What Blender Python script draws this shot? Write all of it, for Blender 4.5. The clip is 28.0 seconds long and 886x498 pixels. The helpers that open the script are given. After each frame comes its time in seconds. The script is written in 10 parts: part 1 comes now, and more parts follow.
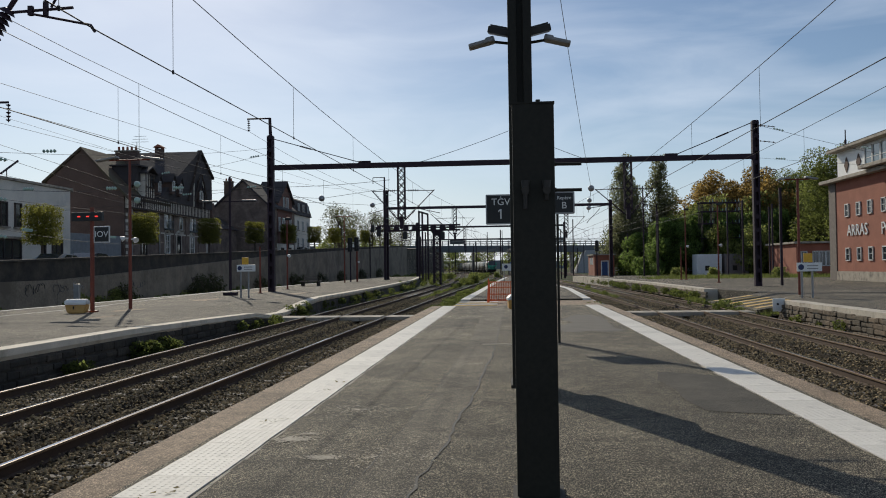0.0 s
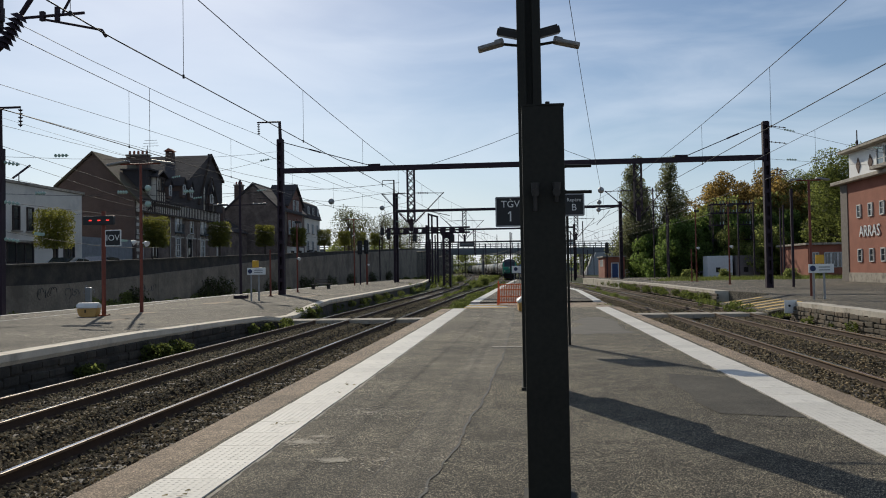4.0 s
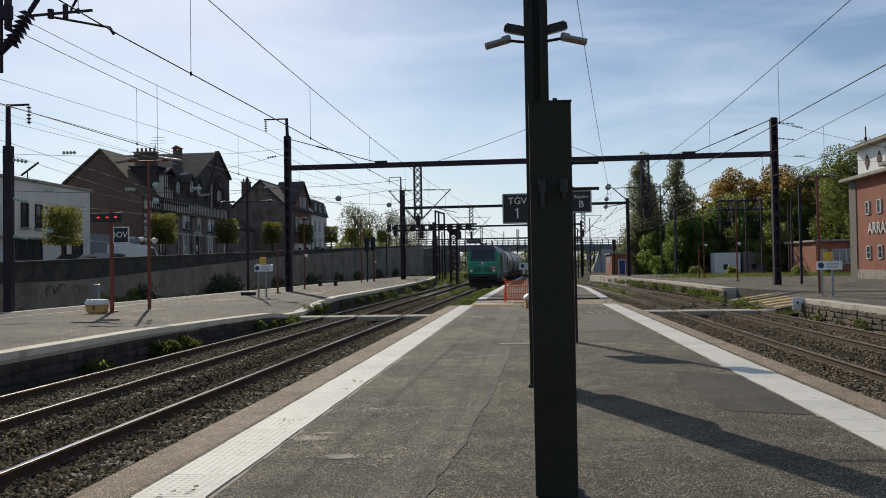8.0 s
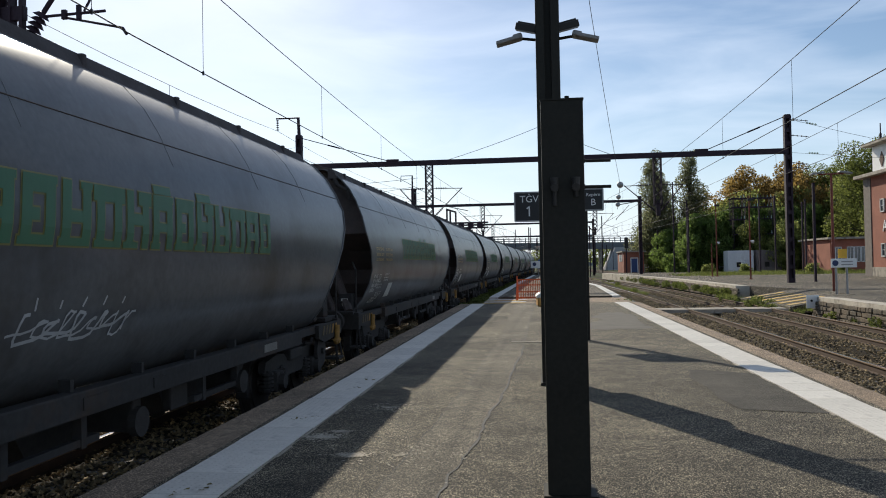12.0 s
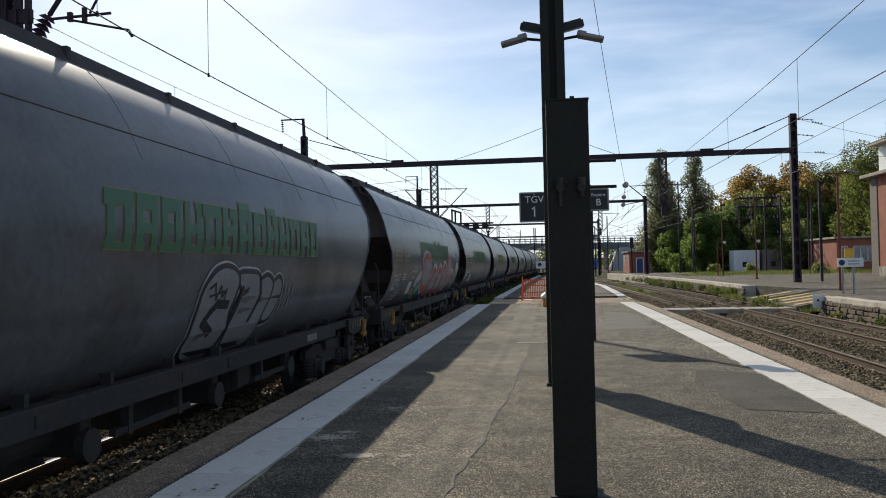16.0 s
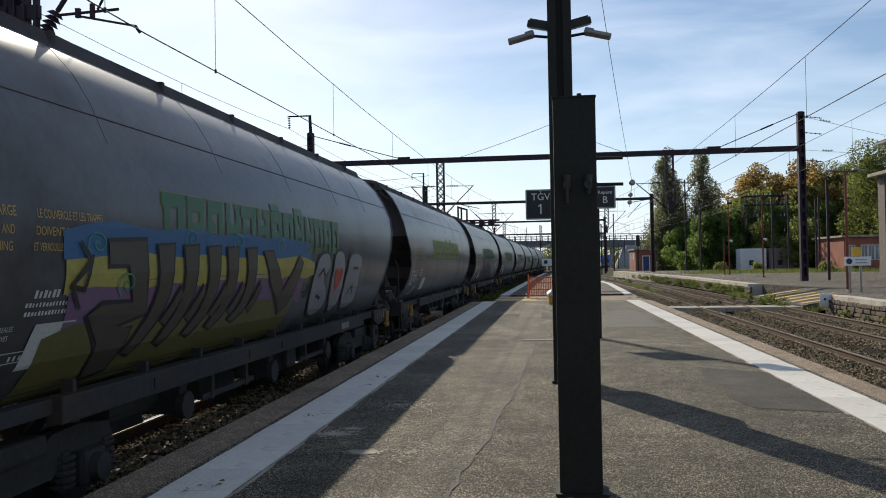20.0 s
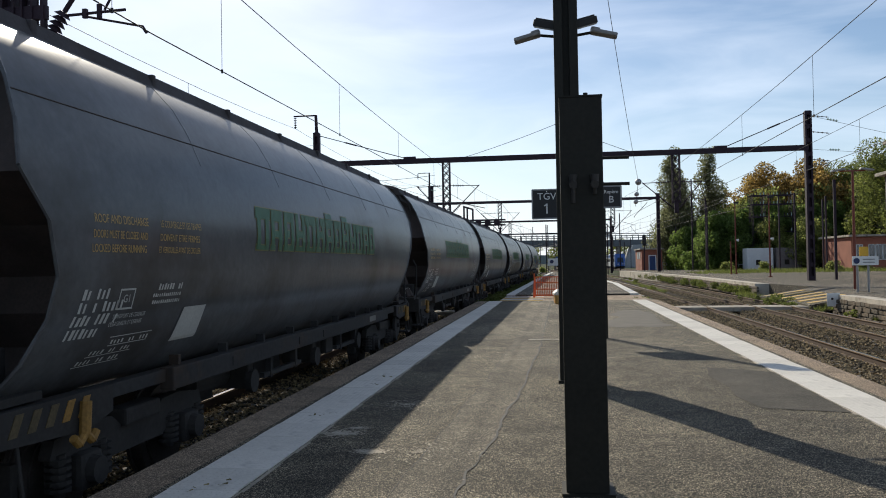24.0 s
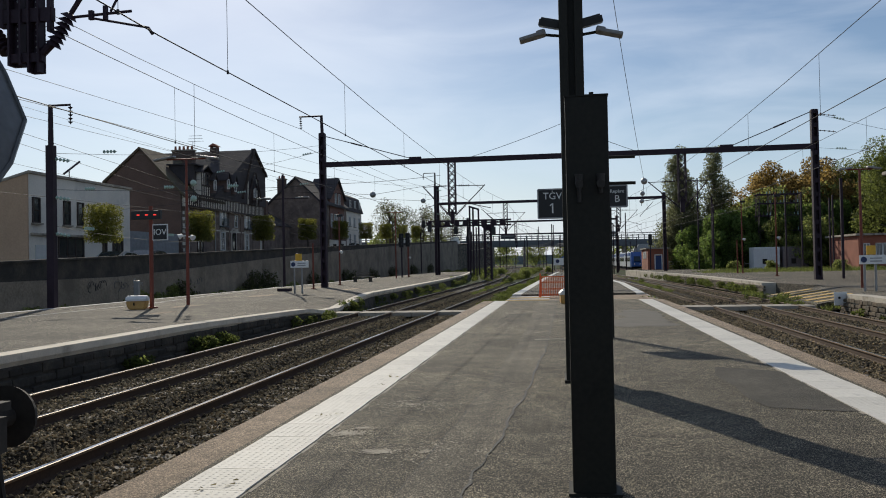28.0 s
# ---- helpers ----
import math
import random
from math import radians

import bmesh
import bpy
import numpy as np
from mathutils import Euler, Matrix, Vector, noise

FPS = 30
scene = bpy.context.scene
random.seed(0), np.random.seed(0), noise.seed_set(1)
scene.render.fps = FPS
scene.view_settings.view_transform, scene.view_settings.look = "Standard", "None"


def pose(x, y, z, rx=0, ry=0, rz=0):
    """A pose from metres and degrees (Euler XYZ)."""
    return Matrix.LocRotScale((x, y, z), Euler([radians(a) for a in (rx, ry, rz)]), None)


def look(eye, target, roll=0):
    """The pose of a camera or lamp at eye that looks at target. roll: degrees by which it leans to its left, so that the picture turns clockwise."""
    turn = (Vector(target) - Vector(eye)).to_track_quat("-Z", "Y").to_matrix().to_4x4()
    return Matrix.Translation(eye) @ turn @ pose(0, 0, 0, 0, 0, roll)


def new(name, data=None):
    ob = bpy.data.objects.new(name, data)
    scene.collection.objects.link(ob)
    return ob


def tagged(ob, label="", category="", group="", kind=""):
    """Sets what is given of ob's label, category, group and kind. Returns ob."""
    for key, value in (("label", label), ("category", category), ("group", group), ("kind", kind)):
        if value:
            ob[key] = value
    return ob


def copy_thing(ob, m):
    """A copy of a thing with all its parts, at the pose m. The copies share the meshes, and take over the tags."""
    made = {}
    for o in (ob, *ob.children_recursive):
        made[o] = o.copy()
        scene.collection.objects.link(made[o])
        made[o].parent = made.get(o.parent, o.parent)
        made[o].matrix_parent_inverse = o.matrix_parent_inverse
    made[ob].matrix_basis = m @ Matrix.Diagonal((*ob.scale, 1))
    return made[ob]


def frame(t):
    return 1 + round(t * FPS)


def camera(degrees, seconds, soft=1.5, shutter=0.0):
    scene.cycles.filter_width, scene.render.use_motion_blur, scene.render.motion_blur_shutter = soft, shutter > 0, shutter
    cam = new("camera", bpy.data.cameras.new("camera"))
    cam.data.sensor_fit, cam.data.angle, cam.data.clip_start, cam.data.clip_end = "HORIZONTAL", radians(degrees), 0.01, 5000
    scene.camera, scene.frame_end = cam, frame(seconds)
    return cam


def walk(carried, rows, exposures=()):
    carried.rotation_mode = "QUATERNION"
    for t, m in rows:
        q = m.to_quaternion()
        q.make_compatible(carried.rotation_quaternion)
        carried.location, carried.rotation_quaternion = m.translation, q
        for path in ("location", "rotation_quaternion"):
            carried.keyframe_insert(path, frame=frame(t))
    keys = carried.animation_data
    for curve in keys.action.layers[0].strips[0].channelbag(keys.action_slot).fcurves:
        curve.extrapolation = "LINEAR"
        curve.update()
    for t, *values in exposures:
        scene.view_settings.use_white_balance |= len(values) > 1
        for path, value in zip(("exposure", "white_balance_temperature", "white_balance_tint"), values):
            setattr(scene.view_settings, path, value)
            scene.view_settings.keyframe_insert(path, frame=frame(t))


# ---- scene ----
cam = camera(56.8, 28.0, soft=1.0)
# seconds, place in metres, turn in degrees
PATH = (
    (0, -0, 0, 1.6, 91.297, 0.774, 4.761),
    (0.5, -0.0003, 0, 1.6, 91.317, 0.835, 4.82),
    (1, -0.0006, 0, 1.6, 91.358, 0.882, 4.934),
    (1.5, -0.0009, 0, 1.6, 91.397, 0.896, 5.077),
    (2, -0.0012, 0, 1.6, 91.406, 0.885, 5.155),
    (2.5, -0.0015, 0, 1.6, 91.444, 0.903, 5.176),
    (3, -0.0018, 0, 1.6, 91.473, 0.959, 5.231),
    (3.5, -0.0021, 0, 1.6, 91.495, 0.961, 5.358),
    (5.5, -0.0033, 0, 1.6, 91.324, 0.946, 5.506),
    (6, -0.0036, 0, 1.6, 91.252, 0.912, 5.526),
    (6.5, -0.0039, 0, 1.6, 91.234, 0.848, 5.604),
    (7, -0.0042, 0, 1.6, 91.248, 0.869, 5.761),
    (7.5, -0.0046, 0, 1.6, 91.26, 0.988, 5.831),
    (8, -0.0049, 0, 1.6, 91.273, 0.942, 5.919),
    (8.5, -0.0052, 0, 1.6, 91.248, 0.921, 5.989),
    (9, -0.0055, 0, 1.6, 91.181, 0.916, 6.114),
    (9.5, -0.0058, 0, 1.6, 91.15, 0.94, 6.173),
    (10, -0.0061, 0, 1.6, 91.129, 1.114, 6.287),
    (10.5, -0.0064, 0, 1.6, 91.136, 1.088, 6.356),
    (11, -0.0067, 0, 1.6, 91.163, 1.067, 6.542),
    (11.5, -0.007, 0, 1.6, 91.161, 1.035, 6.662),
    (12, -0.0073, 0, 1.6, 91.18, 1.052, 6.734),
    (12.5, -0.0076, 0, 1.6, 91.205, 1.093, 6.756),
    (14.5, -0.0088, 0, 1.6, 91.265, 1.082, 6.993),
    (15, -0.0091, 0, 1.6, 91.176, 1.114, 7.002),
    (15.5, -0.0094, 0, 1.6, 91.178, 1.141, 7.049),
    (16, -0.0097, 0, 1.6, 91.23, 1.218, 7.098),
    (16.5, -0.01, 0, 1.6, 91.245, 1.16, 7.138),
    (17, -0.0103, 0, 1.6, 91.18, 1.122, 7.211),
    (17.5, -0.0106, 0, 1.6, 91.01, 1.093, 7.267),
    (18, -0.0109, 0, 1.6, 91.018, 1.092, 7.32),
    (18.5, -0.0112, 0, 1.6, 91.016, 1.071, 7.378),
    (19, -0.0115, 0, 1.6, 91.017, 0.984, 7.401),
    (19.5, -0.0118, 0, 1.6, 91.028, 0.994, 7.465),
    (20, -0.0121, 0, 1.6, 91.031, 0.976, 7.509),
    (20.5, -0.0124, 0, 1.6, 91.053, 1.149, 7.58),
    (21, -0.0128, 0, 1.6, 91.025, 1.065, 7.621),
    (21.5, -0.0131, 0, 1.6, 91.022, 1.073, 7.678),
    (23.5, -0.0143, 0, 1.6, 91.018, 1.018, 7.873),
    (24, -0.0146, 0, 1.6, 91.013, 0.985, 7.92),
    (24.5, -0.0149, 0, 1.6, 91.017, 0.966, 7.968),
    (25, -0.0152, 0, 1.6, 91, 0.902, 8.017),
    (25.5, -0.0155, 0, 1.6, 91.017, 0.974, 8.076),
    (26, -0.0158, 0, 1.6, 91.028, 1.042, 8.124),
    (26.5, -0.0161, 0, 1.6, 90.999, 1.066, 8.159),
    (27, -0.0164, 0, 1.6, 90.999, 1.056, 8.219),
    (27.5, -0.0167, 0, 1.6, 91.009, 1.069, 8.249),
    (28, -0.017, 0, 1.6, 91.016, 1.141, 8.319),
)
walk(cam, [(r[0], pose(*r[1:])) for r in PATH], exposures=[(0.0, 0.03, 6180, 10), (6.0, 0.1, 6200, 10), (8.0, 0.13, 6200, 10), (10.0, 0.2, 6220, 10), (11.2, 0.43, 6200, 10), (14.0, 0.47, 6250, 10), (27.3, 0.47, 6250, 10), (27.7, 0.2, 6200, 10), (28.0, 0.08, 6180, 10)])

# ---- sky and sun ----
SUN_EL, SUN_AZ = radians(29.4), radians(-23.6)
world = bpy.data.worlds.new("sky")
scene.world = world
world.use_nodes = True
wn, wl = world.node_tree.nodes, world.node_tree.links
wn.clear()
w_out = wn.new("ShaderNodeOutputWorld")
w_bg = wn.new("ShaderNodeBackground")
w_sky = wn.new("ShaderNodeTexSky")
w_sky.sky_type, w_sky.sun_disc = "NISHITA", False
w_sky.sun_elevation, w_sky.sun_rotation = SUN_EL, SUN_AZ
w_sky.air_density, w_sky.dust_density, w_sky.ozone_density = 1.0, 0.45, 2.0
w_co = wn.new("ShaderNodeTexCoord")
w_map = wn.new("ShaderNodeMapping")
w_map.inputs["Scale"].default_value = (1.3, 1.3, 5.5)
w_map.inputs["Rotation"].default_value = (0.0, 0.12, 0.5)
w_noise = wn.new("ShaderNodeTexNoise")
w_noise.inputs["Scale"].default_value, w_noise.inputs["Detail"].default_value = 2.6, 6.0
w_noise.inputs["Roughness"].default_value, w_noise.inputs["Distortion"].default_value = 0.52, 0.6
w_ramp = wn.new("ShaderNodeValToRGB")
w_ramp.color_ramp.elements[0].position, w_ramp.color_ramp.elements[1].position = 0.40, 0.72
w_mix = wn.new("ShaderNodeMix")
w_mix.data_type = "RGBA"
w_mul = wn.new("ShaderNodeMath")
w_mul.operation, w_mul.inputs[1].default_value = "MULTIPLY", 0.56
w_cloud = wn.new("ShaderNodeMix")
w_cloud.data_type, w_cloud.blend_type = "RGBA", "MIX"
w_cloud.inputs[0].default_value = 0.7
w_cloud.inputs[7].default_value = (11.6, 12.2, 13.0, 1.0)
wl.new(w_co.outputs["Generated"], w_map.inputs["Vector"])
wl.new(w_map.outputs["Vector"], w_noise.inputs["Vector"])
wl.new(w_noise.outputs["Fac"], w_ramp.inputs["Fac"])
wl.new(w_ramp.outputs["Color"], w_mul.inputs[0])
wl.new(w_mul.outputs[0], w_mix.inputs[0])
w_dim = wn.new("ShaderNodeVectorMath")
w_dim.operation = "SCALE"
w_dim.inputs["Scale"].default_value = 0.985
wl.new(w_sky.outputs["Color"], w_dim.inputs[0])
wl.new(w_dim.outputs[0], w_mix.inputs[6])
wl.new(w_sky.outputs["Color"], w_cloud.inputs[6])
wl.new(w_cloud.outputs[2], w_mix.inputs[7])
w_sep = wn.new("ShaderNodeSeparateXYZ")
w_low = wn.new("ShaderNodeMapRange")
w_low.inputs["From Min"].default_value, w_low.inputs["From Max"].default_value = 0.0, 0.16
w_low.inputs["To Min"].default_value, w_low.inputs["To Max"].default_value = 0.75, 0.0
w_haze = wn.new("ShaderNodeMix")
w_haze.data_type = "RGBA"
w_haze.inputs[7].default_value = (8.6, 9.8, 11.4, 1.0)
wl.new(w_co.outputs["Generated"], w_sep.inputs[0])
wl.new(w_sep.outputs[2], w_low.inputs["Value"])
wl.new(w_low.outputs[0], w_haze.inputs[0])
wl.new(w_mix.outputs[2], w_haze.inputs[6])
wl.new(w_haze.outputs[2], w_bg.inputs["Color"])
w_bg.inputs["Strength"].default_value = 0.071
wl.new(w_bg.outputs["Background"], w_out.inputs["Surface"])

sun_data = bpy.data.lights.new("sun", "SUN")
sun_data.energy, sun_data.angle, sun_data.color = 3.3, radians(0.6), (1.0, 0.89, 0.70)
sun = new("sun", sun_data)
sun_way = Vector((math.sin(SUN_AZ) * math.cos(SUN_EL), math.cos(SUN_AZ) * math.cos(SUN_EL), math.sin(SUN_EL)))
sun.matrix_world = look(sun_way * 60, (0, 0, 0))


# ---- materials ----
def mat(name, col, rough=0.8, metal=0.0, var=0.25, scale=3.0, fine=40.0, bump=0.15, dist=0.004, dirt=None, dirt_at=0.6, dirt_scale=0.7, rand=0.0, spec=0.5):
    """Principled surface with two scales of noise, optional dirt patches and a tint that varies from piece to piece."""
    m = bpy.data.materials.new(name)
    m.use_nodes = True
    n, l = m.node_tree.nodes, m.node_tree.links
    b = n["Principled BSDF"]
    b.inputs["Roughness"].default_value, b.inputs["Metallic"].default_value = rough, metal
    b.inputs["Specular IOR Level"].default_value = spec
    co = n.new("ShaderNodeTexCoord")
    big, small = n.new("ShaderNodeTexNoise"), n.new("ShaderNodeTexNoise")
    big.inputs["Scale"].default_value, big.inputs["Detail"].default_value = scale, 5.0
    small.inputs["Scale"].default_value, small.inputs["Detail"].default_value = fine, 3.0
    l.new(co.outputs["Object"], big.inputs["Vector"])
    l.new(co.outputs["Object"], small.inputs["Vector"])
    add = n.new("ShaderNodeMath")
    add.operation = "ADD"
    l.new(big.outputs["Fac"], add.inputs[0])
    l.new(small.outputs["Fac"], add.inputs[1])
    rng = n.new("ShaderNodeMapRange")
    rng.inputs["From Min"].default_value, rng.inputs["From Max"].default_value = 0.65, 1.35
    rng.inputs["To Min"].default_value, rng.inputs["To Max"].default_value = 1.0 - var, 1.0 + var
    l.new(add.outputs[0], rng.inputs["Value"])
    last = rng.outputs[0]
    if rand:
        info = n.new("ShaderNodeObjectInfo")
        r2 = n.new("ShaderNodeMapRange")
        r2.inputs["To Min"].default_value, r2.inputs["To Max"].default_value = 1.0 - rand, 1.0 + rand
        l.new(info.outputs["Random"], r2.inputs["Value"])
        mu = n.new("ShaderNodeMath")
        mu.operation = "MULTIPLY"
        l.new(last, mu.inputs[0])
        l.new(r2.outputs[0], mu.inputs[1])
        last = mu.outputs[0]
    sc = n.new("ShaderNodeVectorMath")
    sc.operation = "SCALE"
    sc.inputs[0].default_value = col[:3]
    l.new(last, sc.inputs["Scale"])
    colour = sc.outputs[0]
    if dirt:
        dn = n.new("ShaderNodeTexNoise")
        dn.inputs["Scale"].default_value, dn.inputs["Detail"].default_value, dn.inputs["Roughness"].default_value = dirt_scale, 7.0, 0.65
        l.new(co.outputs["Object"], dn.inputs["Vector"])
        ramp = n.new("ShaderNodeValToRGB")
        ramp.color_ramp.elements[0].position, ramp.color_ramp.elements[1].position = dirt_at - 0.08, dirt_at + 0.1
        l.new(dn.outputs["Fac"], ramp.inputs["Fac"])
        mx = n.new("ShaderNodeMix")
        mx.data_type = "RGBA"
        l.new(ramp.outputs["Color"], mx.inputs[0])
        l.new(colour, mx.inputs[6])
        mx.inputs[7].default_value = (*dirt, 1)
        colour = mx.outputs[2]
    l.new(colour, b.inputs["Base Color"])
    if bump:
        bp = n.new("ShaderNodeBump")
        bp.inputs["Strength"].default_value, bp.inputs["Distance"].default_value = bump, dist
        l.new(add.outputs[0], bp.inputs["Height"])
        l.new(bp.outputs["Normal"], b.inputs["Normal"])
    return m


def glow(name, col, power):
    m = bpy.data.materials.new(name)
    m.use_nodes = True
    b = m.node_tree.nodes["Principled BSDF"]
    b.inputs["Base Color"].default_value = (*col, 1)
    b.inputs["Emission Color"].default_value = (*col, 1)
    b.inputs["Emission Strength"].default_value = power
    return m


def leafy(name, col, var=0.5):
    """Foliage with a tint by island and some light passing through."""
    m = bpy.data.materials.new(name)
    m.use_nodes = True
    n, l = m.node_tree.nodes, m.node_tree.links
    b = n["Principled BSDF"]
    b.inputs["Roughness"].default_value = 0.6
    geo = n.new("ShaderNodeNewGeometry")
    rng = n.new("ShaderNodeMapRange")
    rng.inputs["To Min"].default_value, rng.inputs["To Max"].default_value = 1 - var, 1 + var
    l.new(geo.outputs["Random Per Island"], rng.inputs["Value"])
    sc = n.new("ShaderNodeVectorMath")
    sc.operation = "SCALE"
    sc.inputs[0].default_value = col
    l.new(rng.outputs[0], sc.inputs["Scale"])
    l.new(sc.outputs[0], b.inputs["Base Color"])
    tr = n.new("ShaderNodeBsdfTranslucent")
    l.new(sc.outputs[0], tr.inputs["Color"])
    mix = n.new("ShaderNodeMixShader")
    mix.inputs[0].default_value = 0.78
    l.new(b.outputs[0], mix.inputs[1])
    l.new(tr.outputs[0], mix.inputs[2])
    l.new(mix.outputs[0], n["Material Output"].inputs["Surface"])
    return m


def speckled(name, dark, light, warm=(1.0, 0.95, 0.88), scale=85.0, big=0.35, bump=0.7, rough=0.85, stain=0.5, power=3.4):
    """Worn aggregate: every small stone has a grey of its own, with broad stains over it."""
    m = bpy.data.materials.new(name)
    m.use_nodes = True
    n, l = m.node_tree.nodes, m.node_tree.links
    b = n["Principled BSDF"]
    b.inputs["Roughness"].default_value = rough
    b.inputs["Specular IOR Level"].default_value = 0.35
    co = n.new("ShaderNodeTexCoord")
    cell = n.new("ShaderNodeTexVoronoi")
    cell.inputs["Scale"].default_value = scale
    l.new(co.outputs["Object"], cell.inputs["Vector"])
    sep = n.new("ShaderNodeSeparateColor")
    l.new(cell.outputs["Color"], sep.inputs[0])
    pw = n.new("ShaderNodeMath")
    pw.operation, pw.inputs[1].default_value = "POWER", power
    l.new(sep.outputs[0], pw.inputs[0])
    tone = n.new("ShaderNodeMapRange")
    tone.inputs["To Min"].default_value, tone.inputs["To Max"].default_value = dark, light
    l.new(pw.outputs[0], tone.inputs["Value"])
    last = tone.outputs[0]
    for sc, amt in ((big, stain), (big * 7, stain * 0.7), (big * 40, stain * 0.5)):
        no = n.new("ShaderNodeTexNoise")
        no.inputs["Scale"].default_value, no.inputs["Detail"].default_value, no.inputs["Roughness"].default_value = sc, 5.0, 0.6
        l.new(co.outputs["Object"], no.inputs["Vector"])
        r = n.new("ShaderNodeMapRange")
        r.inputs["From Min"].default_value, r.inputs["From Max"].default_value = 0.3, 0.7
        r.inputs["To Min"].default_value, r.inputs["To Max"].default_value = 1 - amt, 1 + amt
        l.new(no.outputs["Fac"], r.inputs["Value"])
        mu = n.new("ShaderNodeMath")
        mu.operation = "MULTIPLY"
        l.new(last, mu.inputs[0])
        l.new(r.outputs[0], mu.inputs[1])
        last = mu.outputs[0]
    tint = n.new("ShaderNodeVectorMath")
    tint.operation = "SCALE"
    tint.inputs[0].default_value = warm
    l.new(last, tint.inputs["Scale"])
    l.new(tint.outputs[0], b.inputs["Base Color"])
    bp = n.new("ShaderNodeBump")
    bp.inputs["Strength"].default_value, bp.inputs["Distance"].default_value = bump, 0.006
    l.new(cell.outputs["Distance"], bp.inputs["Height"])
    bp.invert = True
    l.new(bp.outputs["Normal"], b.inputs["Normal"])
    return m


ASPHALT = speckled("asphalt", 0.014, 0.60, (1.0, 0.855, 0.59), 145.0, bump=1.0, power=5.0)
ASPHALT_FAR = speckled("asphalt_far", 0.018, 0.47, (1.0, 0.86, 0.64), 52.0, 0.3, 0.9, 0.9, 0.5, 4.6)
PATCH = mat("asphalt_patch", (0.092, 0.082, 0.067), 0.9, var=0.3, scale=2, fine=90, bump=0.4)
CONCRETE = mat("concrete", (0.36, 0.32, 0.26), 0.9, var=0.25, scale=2, fine=60, bump=0.4, dirt=(0.16, 0.14, 0.12), dirt_at=0.58, dirt_scale=1.5)
LIP = speckled("platform_lip", 0.14, 0.62, (1.0, 0.75, 0.52), 120.0, 0.8, 0.5, 0.9, 0.3)
WHITE_TILE = mat("white_tactile_tile", (0.64, 0.61, 0.55), 0.75, var=0.12, scale=2, fine=40, bump=0.2, dirt=(0.38, 0.36, 0.33), dirt_at=0.64, dirt_scale=2.5, rand=0.08)
KERB = mat("pale_kerb_stone", (0.50, 0.45, 0.37), 0.9, var=0.25, scale=1.5, fine=40, bump=0.4, dirt=(0.20, 0.17, 0.13), dirt_at=0.58, dirt_scale=1.2)
WHITE_LINE = mat("white_line_paint", (0.60, 0.59, 0.55), 0.8, var=0.15, dirt=(0.25, 0.24, 0.22), dirt_at=0.6, dirt_scale=2)
YELLOW_LINE = mat("yellow_paint", (0.55, 0.36, 0.10), 0.8, var=0.2, dirt=(0.2, 0.18, 0.14), dirt_at=0.6, dirt_scale=2)
WALL_STONE = mat("old_masonry", (0.135, 0.102, 0.068), 0.95, var=0.35, scale=1.5, fine=12, bump=0.6, dist=0.02, dirt=(0.09, 0.08, 0.06), dirt_at=0.55, dirt_scale=0.8, rand=0.35)
BALLAST = mat("ballast_bed", (0.034, 0.027, 0.019), 0.95, var=0.6, scale=2, fine=28, bump=1.0, dist=0.05, spec=0.1)
SOIL = mat("soil", (0.062, 0.056, 0.036), 0.95, var=0.5, scale=0.3, fine=4, bump=0.6, dist=0.05, dirt=(0.036, 0.056, 0.016), dirt_at=0.46, dirt_scale=0.12, spec=0.08)
RAIL_TOP = mat("rail_running_band", (0.30, 0.30, 0.35), 0.15, 1.0, var=0.1, bump=0)
RAIL_HEAD = mat("rail_head_worn", (0.24, 0.165, 0.10), 0.5, 0.3, var=0.2, scale=4, fine=40)
RAIL_SIDE = mat("rail_rust", (0.066, 0.039, 0.024), 0.9, 0.0, var=0.3, scale=4, fine=50)
SLEEPER = mat("sleeper", (0.14, 0.12, 0.10), 0.9, var=0.35)
DARK_STEEL = mat("dark_painted_steel", (0.019, 0.0175, 0.0125), 0.6, 0.0, var=0.3, scale=2, fine=30, bump=0.15, dirt=(0.03, 0.02, 0.014), dirt_at=0.68, dirt_scale=2, spec=0.25)
MAST = mat("mast_steel", (0.032, 0.02, 0.029), 0.65, 0.0, var=0.3, scale=2, fine=30, spec=0.25)
RED_POST = mat("red_painted_steel", (0.165, 0.034, 0.016), 0.55, var=0.25, scale=2, fine=30)
WIRE = mat("catenary_wire", (0.022, 0.02, 0.02), 0.7, 0.0, var=0.1, bump=0)
INSULATOR = mat("glass_insulator", (0.34, 0.46, 0.40), 0.15, var=0.1, bump=0)
GREY_METAL = mat("galvanised_steel", (0.30, 0.30, 0.30), 0.5, 0.6, var=0.2)
LAMP_METAL = mat("lamp_housing", (0.25, 0.24, 0.23), 0.5, 0.3, var=0.15)
BLACK = mat("black_plastic", (0.012, 0.012, 0.013), 0.5, var=0.1, bump=0)
WHITE = mat("white_paint", (0.75, 0.75, 0.73), 0.5, var=0.06, bump=0)
BRICK_DARK = mat("dark_brown_brick", (0.115, 0.078, 0.064), 0.95, var=0.35, scale=0.8, fine=16, bump=0.5, dist=0.01)
BRICK_RED = mat("red_brick", (0.29, 0.105, 0.065), 0.9, var=0.22, scale=0.8, fine=16, bump=0.4, dist=0.01)
RENDER_WHITE = mat("pale_render", (0.72, 0.67, 0.59), 0.9, var=0.12, scale=0.5, fine=10, dirt=(0.50, 0.48, 0.44), dirt_at=0.64, dirt_scale=0.3)
SLATE = mat("slate_roof", (0.06, 0.053, 0.054), 0.85, spec=0.25, var=0.3, scale=1, fine=14, bump=0.5, dist=0.015)
